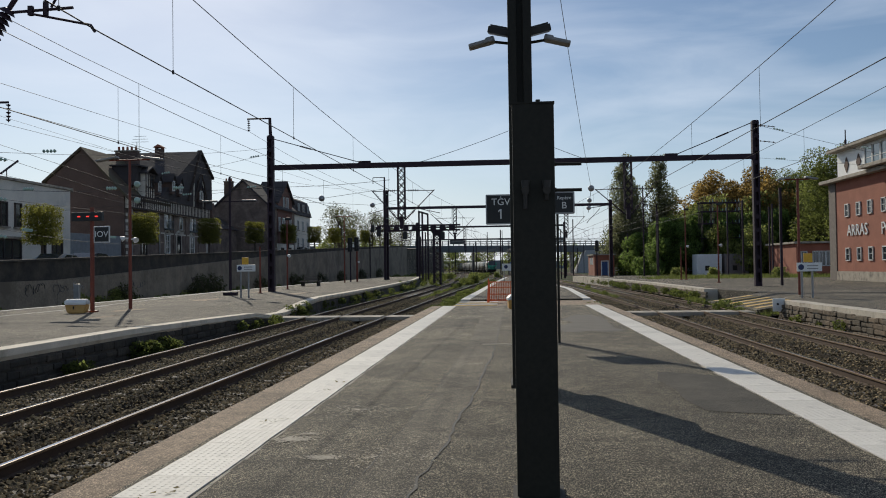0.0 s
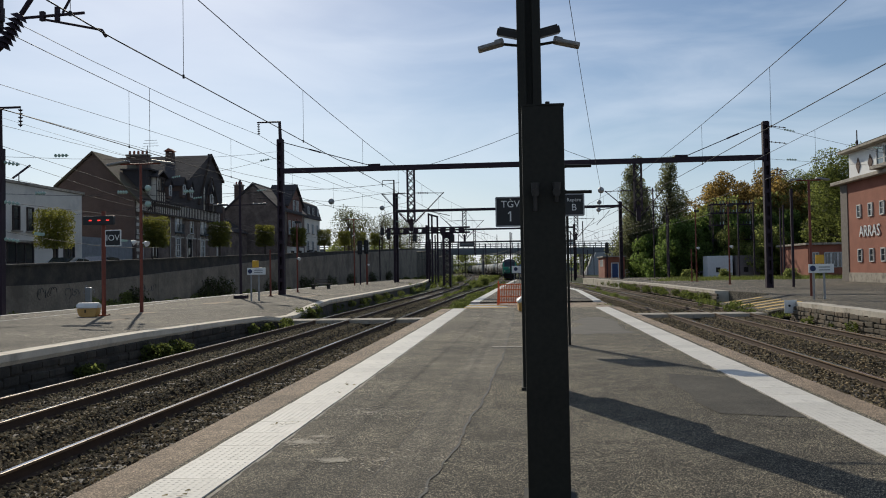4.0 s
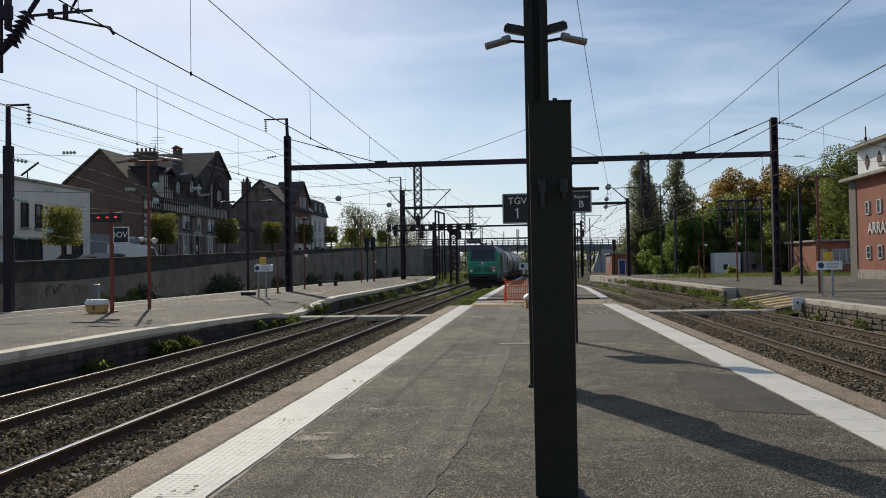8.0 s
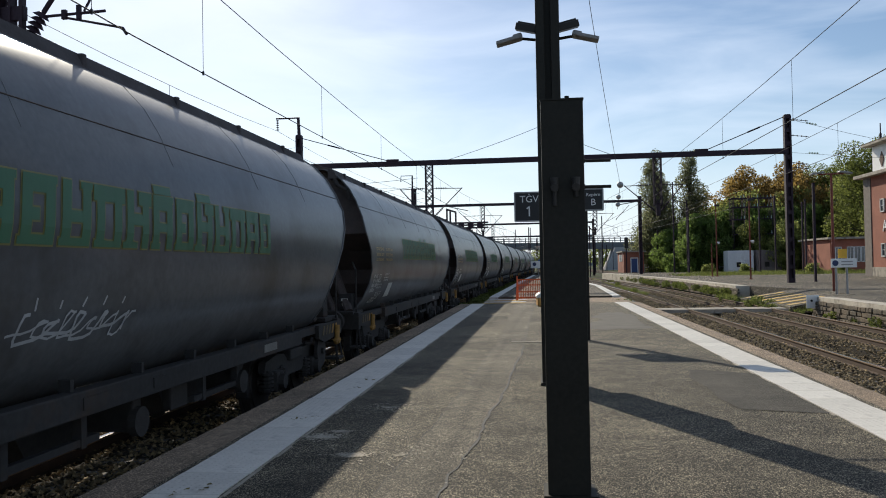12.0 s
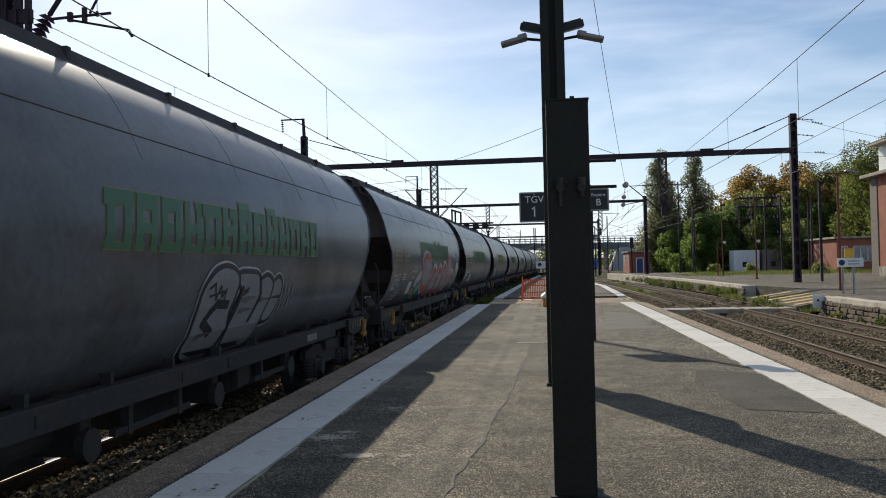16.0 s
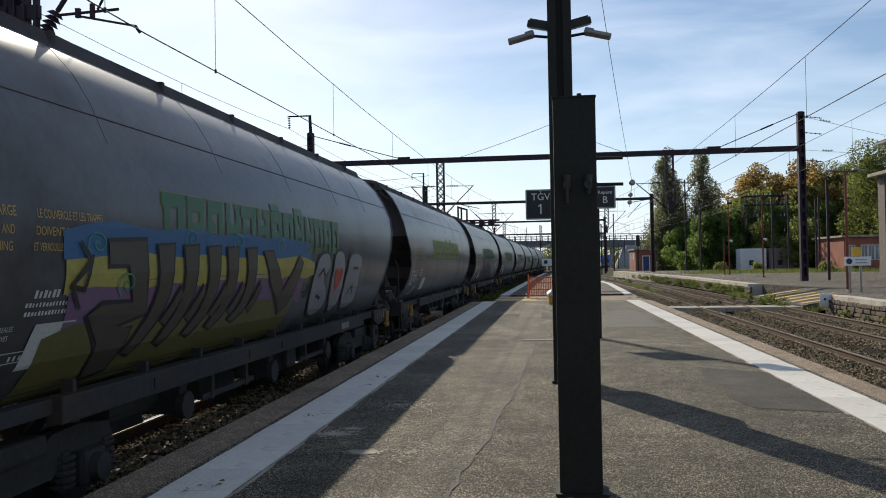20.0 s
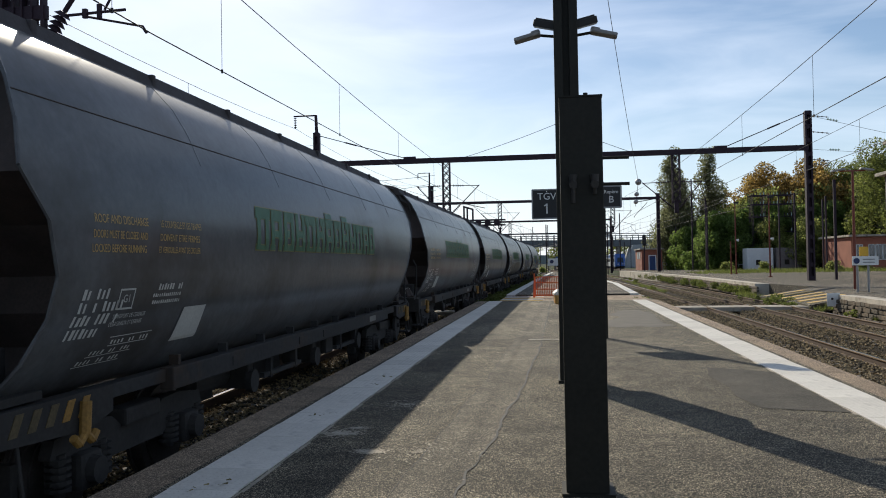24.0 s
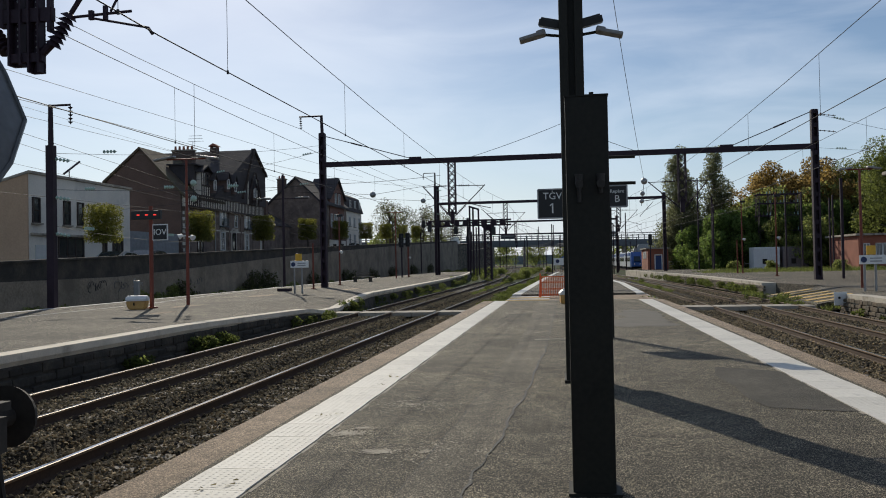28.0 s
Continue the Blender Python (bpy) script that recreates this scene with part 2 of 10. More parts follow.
TILE_ROOF = mat("old_tile_roof", (0.085, 0.06, 0.042), 0.9, var=0.35, scale=1, fine=14, bump=0.6, dist=0.02, dirt=(0.09, 0.085, 0.045), dirt_at=0.55, dirt_scale=0.5)
TIMBER = mat("dark_timber", (0.05, 0.035, 0.028), 0.8, var=0.3)
WINDOW_GLASS = mat("window_glass", (0.03, 0.035, 0.04), 0.08, 0.0, var=0.1, bump=0, spec=0.9)
WINDOW_WHITE = mat("window_frame_white", (0.6, 0.6, 0.58), 0.6, var=0.08, bump=0)
BARK = mat("bark", (0.075, 0.06, 0.045), 0.95, var=0.3, scale=4, fine=30, bump=0.6)
LEAF = leafy("leaf_green", (0.21, 0.235, 0.062))
LEAF_DARK = leafy("leaf_dark", (0.23, 0.26, 0.08))
LEAF_WARM = leafy("leaf_autumn", (0.29, 0.20, 0.062), 0.6)
LEAF_POPLAR = leafy("leaf_poplar", (0.20, 0.21, 0.11))
GRASS = leafy("grass_blades", (0.125, 0.15, 0.04))


# ---- mesh helpers ----
def part(name, bm, material, parent=None, label="", smooth=False):
    me = bpy.data.meshes.new(name)
    bm.to_mesh(me)
    bm.free()
    for one in (material if isinstance(material, (list, tuple)) else [material]):
        me.materials.append(one)
    if smooth:
        me.polygons.foreach_set("use_smooth", [True] * len(me.polygons))
    ob = new(name, me)
    if parent is not None:
        ob.parent = parent
    if label:
        ob["label"] = label
    return ob


def thing(name, label, category, at=None, group="", kind=""):
    ob = new(name)
    ob.empty_display_size = 0.3
    if at is not None:
        ob.matrix_basis = at
    return tagged(ob, label, category, group, kind)


def box(bm, c, s, m=None, bevel=0.0, mi=0):
    """A box with centre c and full size s."""
    r = bmesh.ops.create_cube(bm, size=1.0, matrix=(m or Matrix()) @ Matrix.Translation(c) @ Matrix.Diagonal((*s, 1)))
    if bevel:
        es = {e for v in r["verts"] for e in v.link_edges}
        r = bmesh.ops.bevel(bm, geom=list(es), offset=bevel, segments=2, affect="EDGES", profile=0.6)
        fs = r["faces"]
    if mi:
        for f in {f for v in r["verts"] if v.is_valid for f in v.link_faces}:
            f.material_index = mi
    return bm


def tube(bm, a, b, r0, r1=None, seg=8, mi=0):
    a, b = Vector(a), Vector(b)
    d = b - a
    m = Matrix.Translation((a + b) / 2) @ d.to_track_quat("Z", "Y").to_matrix().to_4x4()
    r = bmesh.ops.create_cone(bm, cap_ends=True, segments=seg, radius1=r0, radius2=r0 if r1 is None else r1, depth=d.length, matrix=m)
    if mi:
        for f in {f for v in r["verts"] for f in v.link_faces}:
            f.material_index = mi
    return bm


def poly_prism(bm, pts, depth_vec, mi=0):
    """A closed prism: the outline pts (3D) swept by depth_vec."""
    d = Vector(depth_vec)
    a = [bm.verts.new(p) for p in pts]
    b = [bm.verts.new(Vector(p) + d) for p in pts]
    n = len(pts)
    fs = [bm.faces.new(a[::-1]), bm.faces.new(b)]
    for i in range(n):
        j = (i + 1) % n
        fs.append(bm.faces.new((a[i], a[j], b[j], b[i])))
    for f in fs:
        f.material_index = mi
    return bm


def sweep(bm, path, prof, closed=True, mi=0):
    """Sweeps a profile of (sideways, up) points along a path of 3D points; sideways is level and square to the path."""
    rings = []
    for i, p in enumerate(path):
        a, b = Vector(path[max(i - 1, 0)]), Vector(path[min(i + 1, len(path) - 1)])
        d = (b - a)
        side = Vector((d.y, -d.x, 0)).normalized()
        rings.append([bm.verts.new(Vector(p) + side * u + Vector((0, 0, w))) for u, w in prof])
    n = len(prof)
    for r, q in zip(rings, rings[1:]):
        for i in range(n if closed else n - 1):
            j = (i + 1) % n
            f = bm.faces.new((r[i], r[j], q[j], q[i]))
            f.material_index = mi
    if closed:
        bm.faces.new(rings[0][::-1]).material_index = mi
        bm.faces.new(rings[-1]).material_index = mi
    return bm


def nb():
    return bmesh.new()


def fixed(bm):
    bmesh.ops.recalc_face_normals(bm, faces=bm.faces)
    return bm


# ---- plan of the tracks ----
Z_RAIL = -0.5


def bend_train(y):
    """Sideways shift of the two tracks beside the near platform: a faint bend to the east, then a wide one to the west."""
    return 1.25e-4 * max(0.0, y) ** 2 if y < 125.0 else 2.5 - (y - 165.0) ** 2 / 2750.0


def bend_west(y):
    """Sideways shift of the track beside the western platform."""
    return -max(0.0, y - 70.0) ** 2 / 3000.0 if y < 150.0 else -2.133 - 0.0533 * (y - 150.0) - max(0.0, y - 400.0) ** 2 / 1500.0


def bend_wire(y):
    return -max(0.0, y - 62.0) ** 2 / 1500.0


def bend_east(y):
    return -max(0.0, min(y, 300.0) - 42.0) ** 2 / 2600.0


T1, T2, T3, T4 = -4.88, -8.35, 5.75, 9.25
TRACKS = ((T1, bend_train), (T2, bend_west), (T3, bend_east), (T4, bend_east))


# ---- ground, ballast, rails ----
bm = nb()
bmesh.ops.create_grid(bm, x_segments=2, y_segments=2, size=2600, matrix=Matrix.Translation((0, 1800, -0.98)))
tagged(part("ground", bm, SOIL), "bare earth and sparse weeds around the railway", "ground", kind="structure")


def track_path(x0, bend, y0, y1, step, z=Z_RAIL):
    n = int((y1 - y0) / step) + 1
    return [(x0 + bend(y0 + i * step), y0 + i * step, z) for i in range(n)]


BED = [(-1.75, -0.45), (-1.45, -0.2), (-0.78, -0.17), (0.0, -0.18), (0.78, -0.17), (1.45, -0.2), (1.75, -0.45)]
for i, (x0, bend) in enumerate(TRACKS):
    bm = nb()
    sweep(bm, track_path(x0, bend, -500, 900, 10), BED, closed=False)
    tagged(part("ballast_bed", bm, BALLAST), "grey-brown crushed stone ballast under the track", "ballast", kind="stuff")
    track = thing("railway_track", "standard gauge track with rusty rails polished on top", "railway track", group="tracks", kind="structure")
    for s in (-0.7525, 0.7525):
        bm = nb()
        prof = [(-0.075, -0.172), (0.075, -0.172), (0.075, -0.158), (0.012, -0.14), (0.012, -0.045), (0.036, -0.032), (0.036, -0.004), (0.026, 0.0), (-0.026, 0.0), (-0.036, -0.004), (-0.036, -0.032), (-0.012, -0.045), (-0.012, -0.14), (-0.075, -0.158)]
        pth = [(x0 + bend(y), y, Z_RAIL) for y in [*range(-500, -20, 40), *range(-20, 160, 4), *range(160, 901, 10)]]
        sweep(bm, [(p[0] + s, p[1], p[2]) for p in pth], prof, mi=0)
        bm.normal_update()
        for f in bm.faces:
            zf = f.calc_center_median().z
            f.material_index = 1 if zf > Z_RAIL - 0.001 else 2 if zf > Z_RAIL - 0.03 else 0
        part("rail", fixed(bm), [RAIL_SIDE, RAIL_TOP, RAIL_HEAD], track)

# sleepers, with the ones close to the platform as pieces of their own
sl = nb()
box(sl, (0, 0, Z_RAIL - 0.245), (2.4, 0.25, 0.14), bevel=0.02)
sl_me = bpy.data.meshes.new("sleeper")
sl.to_mesh(sl_me)
sl.free()
sl_me.materials.append(SLEEPER)
for x0, bend in TRACKS:
    holder = thing("sleeper_row", "concrete sleepers half sunk in ballast", "sleepers", kind="structure")
    for i in range(138):
        o = new("sleeper", sl_me)
        o.parent = holder
        o.matrix_basis = pose(x0 + bend(-6.8 + i * 0.6), -6.8 + i * 0.6, 0)

# loose ballast stones
def stones(name, x_a, x_b, y_a, y_b, count, size, z_of, seed):
    rng = np.random.default_rng(seed)
    base = np.array([(1, 0, 0), (-1, 0, 0), (0, 1, 0), (0, -1, 0), (0, 0, 1), (0, 0, -1)], float)
    tri = np.array([(0, 2, 4), (2, 1, 4), (1, 3, 4), (3, 0, 4), (2, 0, 5), (1, 2, 5), (3, 1, 5), (0, 3, 5)])
    u = rng.random(count) ** 1.7
    xs, ys = rng.uniform(x_a, x_b, count), y_a + (y_b - y_a) * u
    sz = size * rng.uniform(0.6, 1.35, (count, 1, 3)) * (1 + 0.5 * u[:, None, None])
    ang = rng.uniform(0, math.tau, count)
    tilt = rng.uniform(-0.7, 0.7, (count, 2))
    v = base[None] * sz + rng.normal(0, size * 0.16, (count, 6, 3))
    c, s = np.cos(ang)[:, None], np.sin(ang)[:, None]
    x = v[..., 0] * c - v[..., 1] * s
    y = v[..., 0] * s + v[..., 1] * c
    z = v[..., 2] * 0.75 + x * tilt[:, :1] * 0.5 + y * tilt[:, 1:] * 0.5
    zz = np.array([z_of(a) for a in xs]) + rng.uniform(-0.028, 0.03, count)
    verts = np.stack([x + xs[:, None], y + ys[:, None], z + zz[:, None]], -1).reshape(-1, 3)
    faces = (tri[None] + 6 * np.arange(count)[:, None, None]).reshape(-1, 3)
    me = bpy.data.meshes.new(name)
    me.from_pydata(verts.tolist(), [], faces.tolist())
    me.materials.append(STONE_MIX)
    return tagged(new(name, me), "loose angular grey and brown ballast stones", "gravel", kind="stuff")


def bed_height(centres):
    def z_of(x):
        d = min(abs(x - c) for c in centres)
        return Z_RAIL - 0.175 if d < 1.4 else Z_RAIL - 0.175 - min(0.27, (d - 1.4) * 0.7)
    return z_of


STONE_MIX = leafy("ballast_stone_mix", (0.235, 0.172, 0.088), 0.95)
STONE_MIX.node_tree.nodes["Mix Shader"].inputs[0].default_value = 0.0
STONE_MIX.node_tree.nodes["Principled BSDF"].inputs["Roughness"].default_value = 0.9
stones("ballast_stones", -10.6, -3.35, 4.5, 64, 112000, 0.028, bed_height((T1, T2)), 3)
stones("ballast_stones", -10.6, -3.35, -8, 4.5, 22000, 0.028, bed_height((T1, T2)), 5)
stones("ballast_stones", 4.0, 11.4, -8, 8, 22000, 0.031, bed_height((T3, T4)), 6)
stones("ballast_stones", 4.0, 11.4, 8, 64, 90000, 0.031, bed_height((T3, T4)), 4)


# ---- platforms ----
def slab(name, outline, z0, z1, material, label, category, parent=None):
    bm = nb()
    poly_prism(bm, [(x, y, z0) for x, y in outline], (0, 0, z1 - z0))
    ob = part(name, fixed(bm), material, parent)
    return tagged(ob, label, category, kind="structure") if parent is None else ob


MID_L, MID_R = -3.32, 3.95
mid = thing("platform_middle", "asphalt station platform with pale tactile edge strips", "platform", kind="structure")
slab("surface", [(MID_L + 0.42, -60), (MID_R - 0.35, -60), (MID_R - 0.35, 34), (MID_L + 0.42, 34)], -0.9, 0.0, ASPHALT, "", "", mid)
slab("edge_kerb", [(MID_L, -60), (MID_L + 0.42, -60), (MID_L + 0.42, 34), (MID_L, 34)], -0.9, -0.004, LIP, "", "", mid)
slab("edge_kerb", [(MID_R - 0.35, -60), (MID_R, -60), (MID_R, 34), (MID_R - 0.35, 34)], -0.9, -0.004, LIP, "", "", mid)
slab("crossing_floor", [(MID_L + 0.9, 34), (MID_R, 34), (MID_R, 41), (MID_L + 1.2, 41)], -0.9, -0.10, LIP, "", "", mid)
slab("far_surface", [(-2.1, 41), (3.5, 41), (3.9, 60), (2.6, 100), (0.6, 124), (-0.6, 124), (-1.4, 86)], -0.9, -0.02, ASPHALT_FAR, "", "", mid)
slab("far_edge_kerb", [(-2.55, 41), (-2.1, 41), (-1.4, 86), (-0.6, 124), (-1.0, 124), (-1.85, 86)], -0.9, -0.01, WHITE_LINE, "", "", mid)
slab("far_edge_kerb", [(3.5, 41), (3.9, 41), (4.3, 60), (3.0, 100), (1.0, 124), (0.6, 124), (2.6, 100), (3.9, 60)], -0.9, -0.01, WHITE_LINE, "", "", mid)

# dark brown-grey face below the western kerb, with darker patches
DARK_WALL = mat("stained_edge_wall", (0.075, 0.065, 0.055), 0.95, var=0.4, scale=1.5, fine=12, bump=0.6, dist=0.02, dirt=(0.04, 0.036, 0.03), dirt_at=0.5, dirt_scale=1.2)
left = thing("platform_west", "low asphalt platform with pale stone edge", "platform", kind="structure")
slab("surface", [(-21.6, -60), (-13.6, -60), (-13.6, 48), (-13.6, 80), (-15.2, 110), (-19, 150), (-24, 150), (-22.5, 100), (-21.6, 60)], -0.9, 0.0, ASPHALT_FAR, "", "", left)
# the edge dips to the staff crossing and rises again beyond it
EDGE_W = [(-60, -10.62, 0.0), (15, -10.62, 0.0), (22, -10.62, -0.01), (28, -10.62, -0.1), (33.3, -10.62, -0.2), (35, -10.5, -0.36), (37.6, -10.5, -0.38), (39.5, -10.6, -0.27), (42.5, -10.7, -0.1), (46, -10.9, 0.0), (60, -11.15, 0.0), (80, -11.7, 0.0), (110, -13.1, 0.0), (150, -16.5, 0.0)]


def edge_strip(name, off_a, off_b, lift, depth, material, inner=None):
    bm = nb()
    prev = None
    for y, x, z in EDGE_W:
        xa = x + off_a if inner is None else inner - max(0.0, (y - 80) * 0.05) - max(0.0, (y - 110) * 0.045)
        za = z if inner is None else 0.0
        row = [bm.verts.new((xa, y, za + lift)), bm.verts.new((x + off_b, y, z + lift)), bm.verts.new((x + off_b, y, -0.95 if depth is None else z + lift - depth)), bm.verts.new((xa, y, -0.95))]
        if prev:
            for k in range(4):
                bm.faces.new((prev[k], prev[(k + 1) % 4], row[(k + 1) % 4], row[k]))
        prev = row
    return part(name, fixed(bm), material, left)


edge_strip("edge_surface", 0, -0.5, 0.0, None, ASPHALT_FAR, -13.6)
edge_strip("edge_kerb", -0.5, 0.0, 0.006, 0.15, mat("west_kerb_stone", (0.66, 0.59, 0.48), 0.9, var=0.2, scale=1.5, fine=40, bump=0.4, dirt=(0.36, 0.31, 0.24), dirt_at=0.62, dirt_scale=1.2))
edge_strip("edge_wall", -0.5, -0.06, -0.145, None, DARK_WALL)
# facing stones in a darker tone than the eastern wall's
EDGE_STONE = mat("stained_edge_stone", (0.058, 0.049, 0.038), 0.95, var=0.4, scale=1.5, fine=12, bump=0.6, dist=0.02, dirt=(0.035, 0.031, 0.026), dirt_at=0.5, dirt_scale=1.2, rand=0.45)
rs = random.Random(3)
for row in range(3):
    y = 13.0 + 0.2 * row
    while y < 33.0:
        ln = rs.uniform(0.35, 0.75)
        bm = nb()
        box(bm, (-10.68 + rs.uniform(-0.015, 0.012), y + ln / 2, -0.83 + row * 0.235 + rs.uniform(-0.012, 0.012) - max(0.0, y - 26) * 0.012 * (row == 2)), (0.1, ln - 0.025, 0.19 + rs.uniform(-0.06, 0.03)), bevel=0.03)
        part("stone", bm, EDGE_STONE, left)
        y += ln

slab("back_edge", [(-21.9, -60), (-21.6, -60), (-21.6, 60), (-22.5, 100), (-22.8, 100), (-21.9, 60)], -0.9, 0.006, WHITE_LINE, "", "", left)

# faded joints and worn patches on the western platform
bm = nb()
for k in range(26):
    box(bm, (-19.1 + 0.02 * math.sin(k * 2.0), 26.0 + 0.45 * k, 0.0015), (0.07 + 0.05 * math.sin(k * 1.3) ** 2, 0.46, 0.003))
for k in range(30):
    box(bm, (-19.3 - 0.105 * k + 0.02 * math.sin(k), 36.4 + 0.88 * k, 0.0015), (0.07 + 0.06 * math.sin(k * 1.7) ** 2, 0.9, 0.003))
part("faded_line", bm, WHITE_LINE, left, "faded pale line on the asphalt")
rs = random.Random(14)
for cx, cy, rx, ry in ((-16.0, 33.0, 0.5, 1.5), (-14.6, 28.4, 0.4, 1.0), (-16.8, 44.0, 0.7, 2.4), (-14.3, 53.0, 0.7, 3.5), (-18.4, 60.0, 0.8, 4.0)):
    bm = nb()
    bm.faces.new([bm.verts.new((cx + rx * k * math.cos(a), cy + ry * k * math.sin(a), 0.004)) for a, k in ((math.tau * j / 18, rs.uniform(0.55, 1.1)) for j in range(18))])
    part("worn_patch", bm, LIP, left, "pale worn patch")

right = thing("platform_east", "asphalt platform with stone edge wall and grass", "platform", kind="structure")
slab("surface", [(11.85, -60), (40, -60), (40, 130), (10.35, 130), (12.25, 95), (13.05, 76), (12.95, 53), (13.8, 47), (13.8, 38), (12.15, 36)], -0.9, 0.0, ASPHALT_FAR, "", "", right)
slab("edge_kerb", [(11.2, -60), (11.85, -60), (12.15, 36), (11.5, 36)], -0.9, 0.01, KERB, "", "", right)
slab("edge_kerb", [(12.2, 53.4), (12.95, 53), (13.05, 76), (12.25, 95), (10.35, 130), (9.6, 130), (11.5, 95), (12.3, 76)], -0.9, 0.01, KERB, "", "", right)
bm = nb()
poly_prism(bm, [(13.8, 38, -0.02), (13.8, 47, -0.02), (10.7, 46, -0.45), (10.7, 37, -0.45)], (0, 0, -0.4))
part("crossing_ramp", fixed(bm), ASPHALT_FAR, right)

# staff crossing boards between the rails
def crossing(x_a, x_b, rails, y0, y1):
    holder = thing("staff_crossing", "worn concrete crossing boards laid across the tracks", "crossing", kind="structure")
    edges = [x_a, *sorted(rails), x_b]
    for a, b in zip(edges, edges[1:]):
        n = max(1, round((b - a) / 1.1))
        for i in range(n):
            u0, u1 = a + 0.08 + (b - a - 0.16) * i / n, a + 0.08 + (b - a - 0.16) * (i + 1) / n
            bm = nb()
            box(bm, ((u0 + u1) / 2, (y0 + y1) / 2, Z_RAIL - 0.1), (u1 - u0 - 0.015, y1 - y0, 0.19), bevel=0.012)
            part("board", bm, CONCRETE, holder)


crossing(-10.4, MID_L - 0.05, [T1 - 0.7525, T1 + 0.7525, T2 - 0.7525, T2 + 0.7525], 35.3, 36.6)
crossing(MID_R + 0.05, 10.7, [T3 - 0.7525, T3 + 0.7525, T4 - 0.7525, T4 + 0.7525], 36.9, 38.3)


# ---- grain wagon ----
HOPPER = mat("wagon_grey_paint", (0.104, 0.108, 0.113), 0.72, 0.0, spec=0.2, var=0.2, scale=0.6, fine=14, bump=0.05, dist=0.01, dirt=(0.050, 0.046, 0.044), dirt_at=0.56, dirt_scale=0.5, rand=0.06)
h_bsdf = HOPPER.node_tree.nodes["Principled BSDF"]
h_bsdf.inputs["Coat Weight"].default_value, h_bsdf.inputs["Coat Roughness"].default_value, h_bsdf.inputs["Coat IOR"].default_value = 0.5, 0.2, 1.45
# wagon grey made darker and purplish: the coaming's shade is in the colour
COAMING = mat("coaming_grey", (0.075, 0.068, 0.070), 0.8, var=0.25, scale=1.2, dirt=(0.05, 0.042, 0.038), dirt_at=0.55, dirt_scale=1.0, spec=0.2)
HOPPER_END = mat("wagon_end_dark", (0.078, 0.058, 0.050), 0.75, var=0.3, scale=1.5, dirt=(0.045, 0.036, 0.032), dirt_at=0.5, dirt_scale=1.1)
UNDER = mat("running_gear_grime", (0.024, 0.021, 0.019), 0.85, 0.0, var=0.4, scale=3, fine=20)
SOLE = mat("sole_bar_grey", (0.034, 0.033, 0.033), 0.75, var=0.3, scale=1, fine=15, dirt=(0.06, 0.04, 0.028), dirt_at=0.6, dirt_scale=1.2, spec=0.25)
WHEEL = mat("wheel_steel", (0.07, 0.06, 0.055), 0.55, 0.5, var=0.3)
HAZARD = mat("hazard_yellow", (0.27, 0.145, 0.03), 0.7, var=0.35, scale=6)
HAZARD_DIRTY = mat("hazard_yellow_dirty", (0.085, 0.062, 0.028), 0.8, var=0.4, scale=5)
GREEN_PAINT = mat("green_lettering", (0.026, 0.115, 0.048), 0.5, var=0.1, bump=0)
GOLD_PAINT = mat("ochre_lettering", (0.50, 0.32, 0.085), 0.5, var=0.1, bump=0)
CREAM_DIM = mat("dull_plate", (0.16, 0.155, 0.14), 0.6, var=0.2)
CREAM_PAINT = mat("pale_stencil", (0.48, 0.475, 0.44), 0.6, var=0.15, bump=0)

SHELL = [(1.06, 0.8), (1.2, 1.02), (1.45, 1.22), (1.75, 1.345), (2.05, 1.405), (2.45, 1.41), (2.8, 1.365), (3.13, 1.27), (3.45, 1.13), (3.72, 0.97), (3.95, 0.76), (4.1, 0.54), (4.16, 0.4)]
HALF, REAR = 7.2, 7.55


def shell_inset(z, rear=False):
    """How far the shell's end lies back from the wagon's end at a height: the rear overhangs at the top."""
    if rear:
        return min(1.35, max(0.0, 3.05 - z) * 1.12) + max(0.0, z - 3.9) * 0.5
    return float(np.interp(z, (1.06, 1.25, 1.45, 1.75, 2.05, 2.45, 2.8, 3.13, 3.72, 4.16), (0.1, 0.12, 0.2, 0.32, 0.36, 0.26, 0.0, 0.1, 0.27, 0.45)))


def shell_half(z):
    for (za, wa), (zb, wb) in zip(SHELL, SHELL[1:]):
        if za <= z <= zb:
            return wa + (wb - wa) * (z - za) / (zb - za)
    return SHELL[0][1]


def disc(bm, c, r, w, seg=20, mi=0):
    tube(bm, (c[0] - w / 2, c[1], c[2]), (c[0] + w / 2, c[1], c[2]), r, seg=seg, mi=mi)


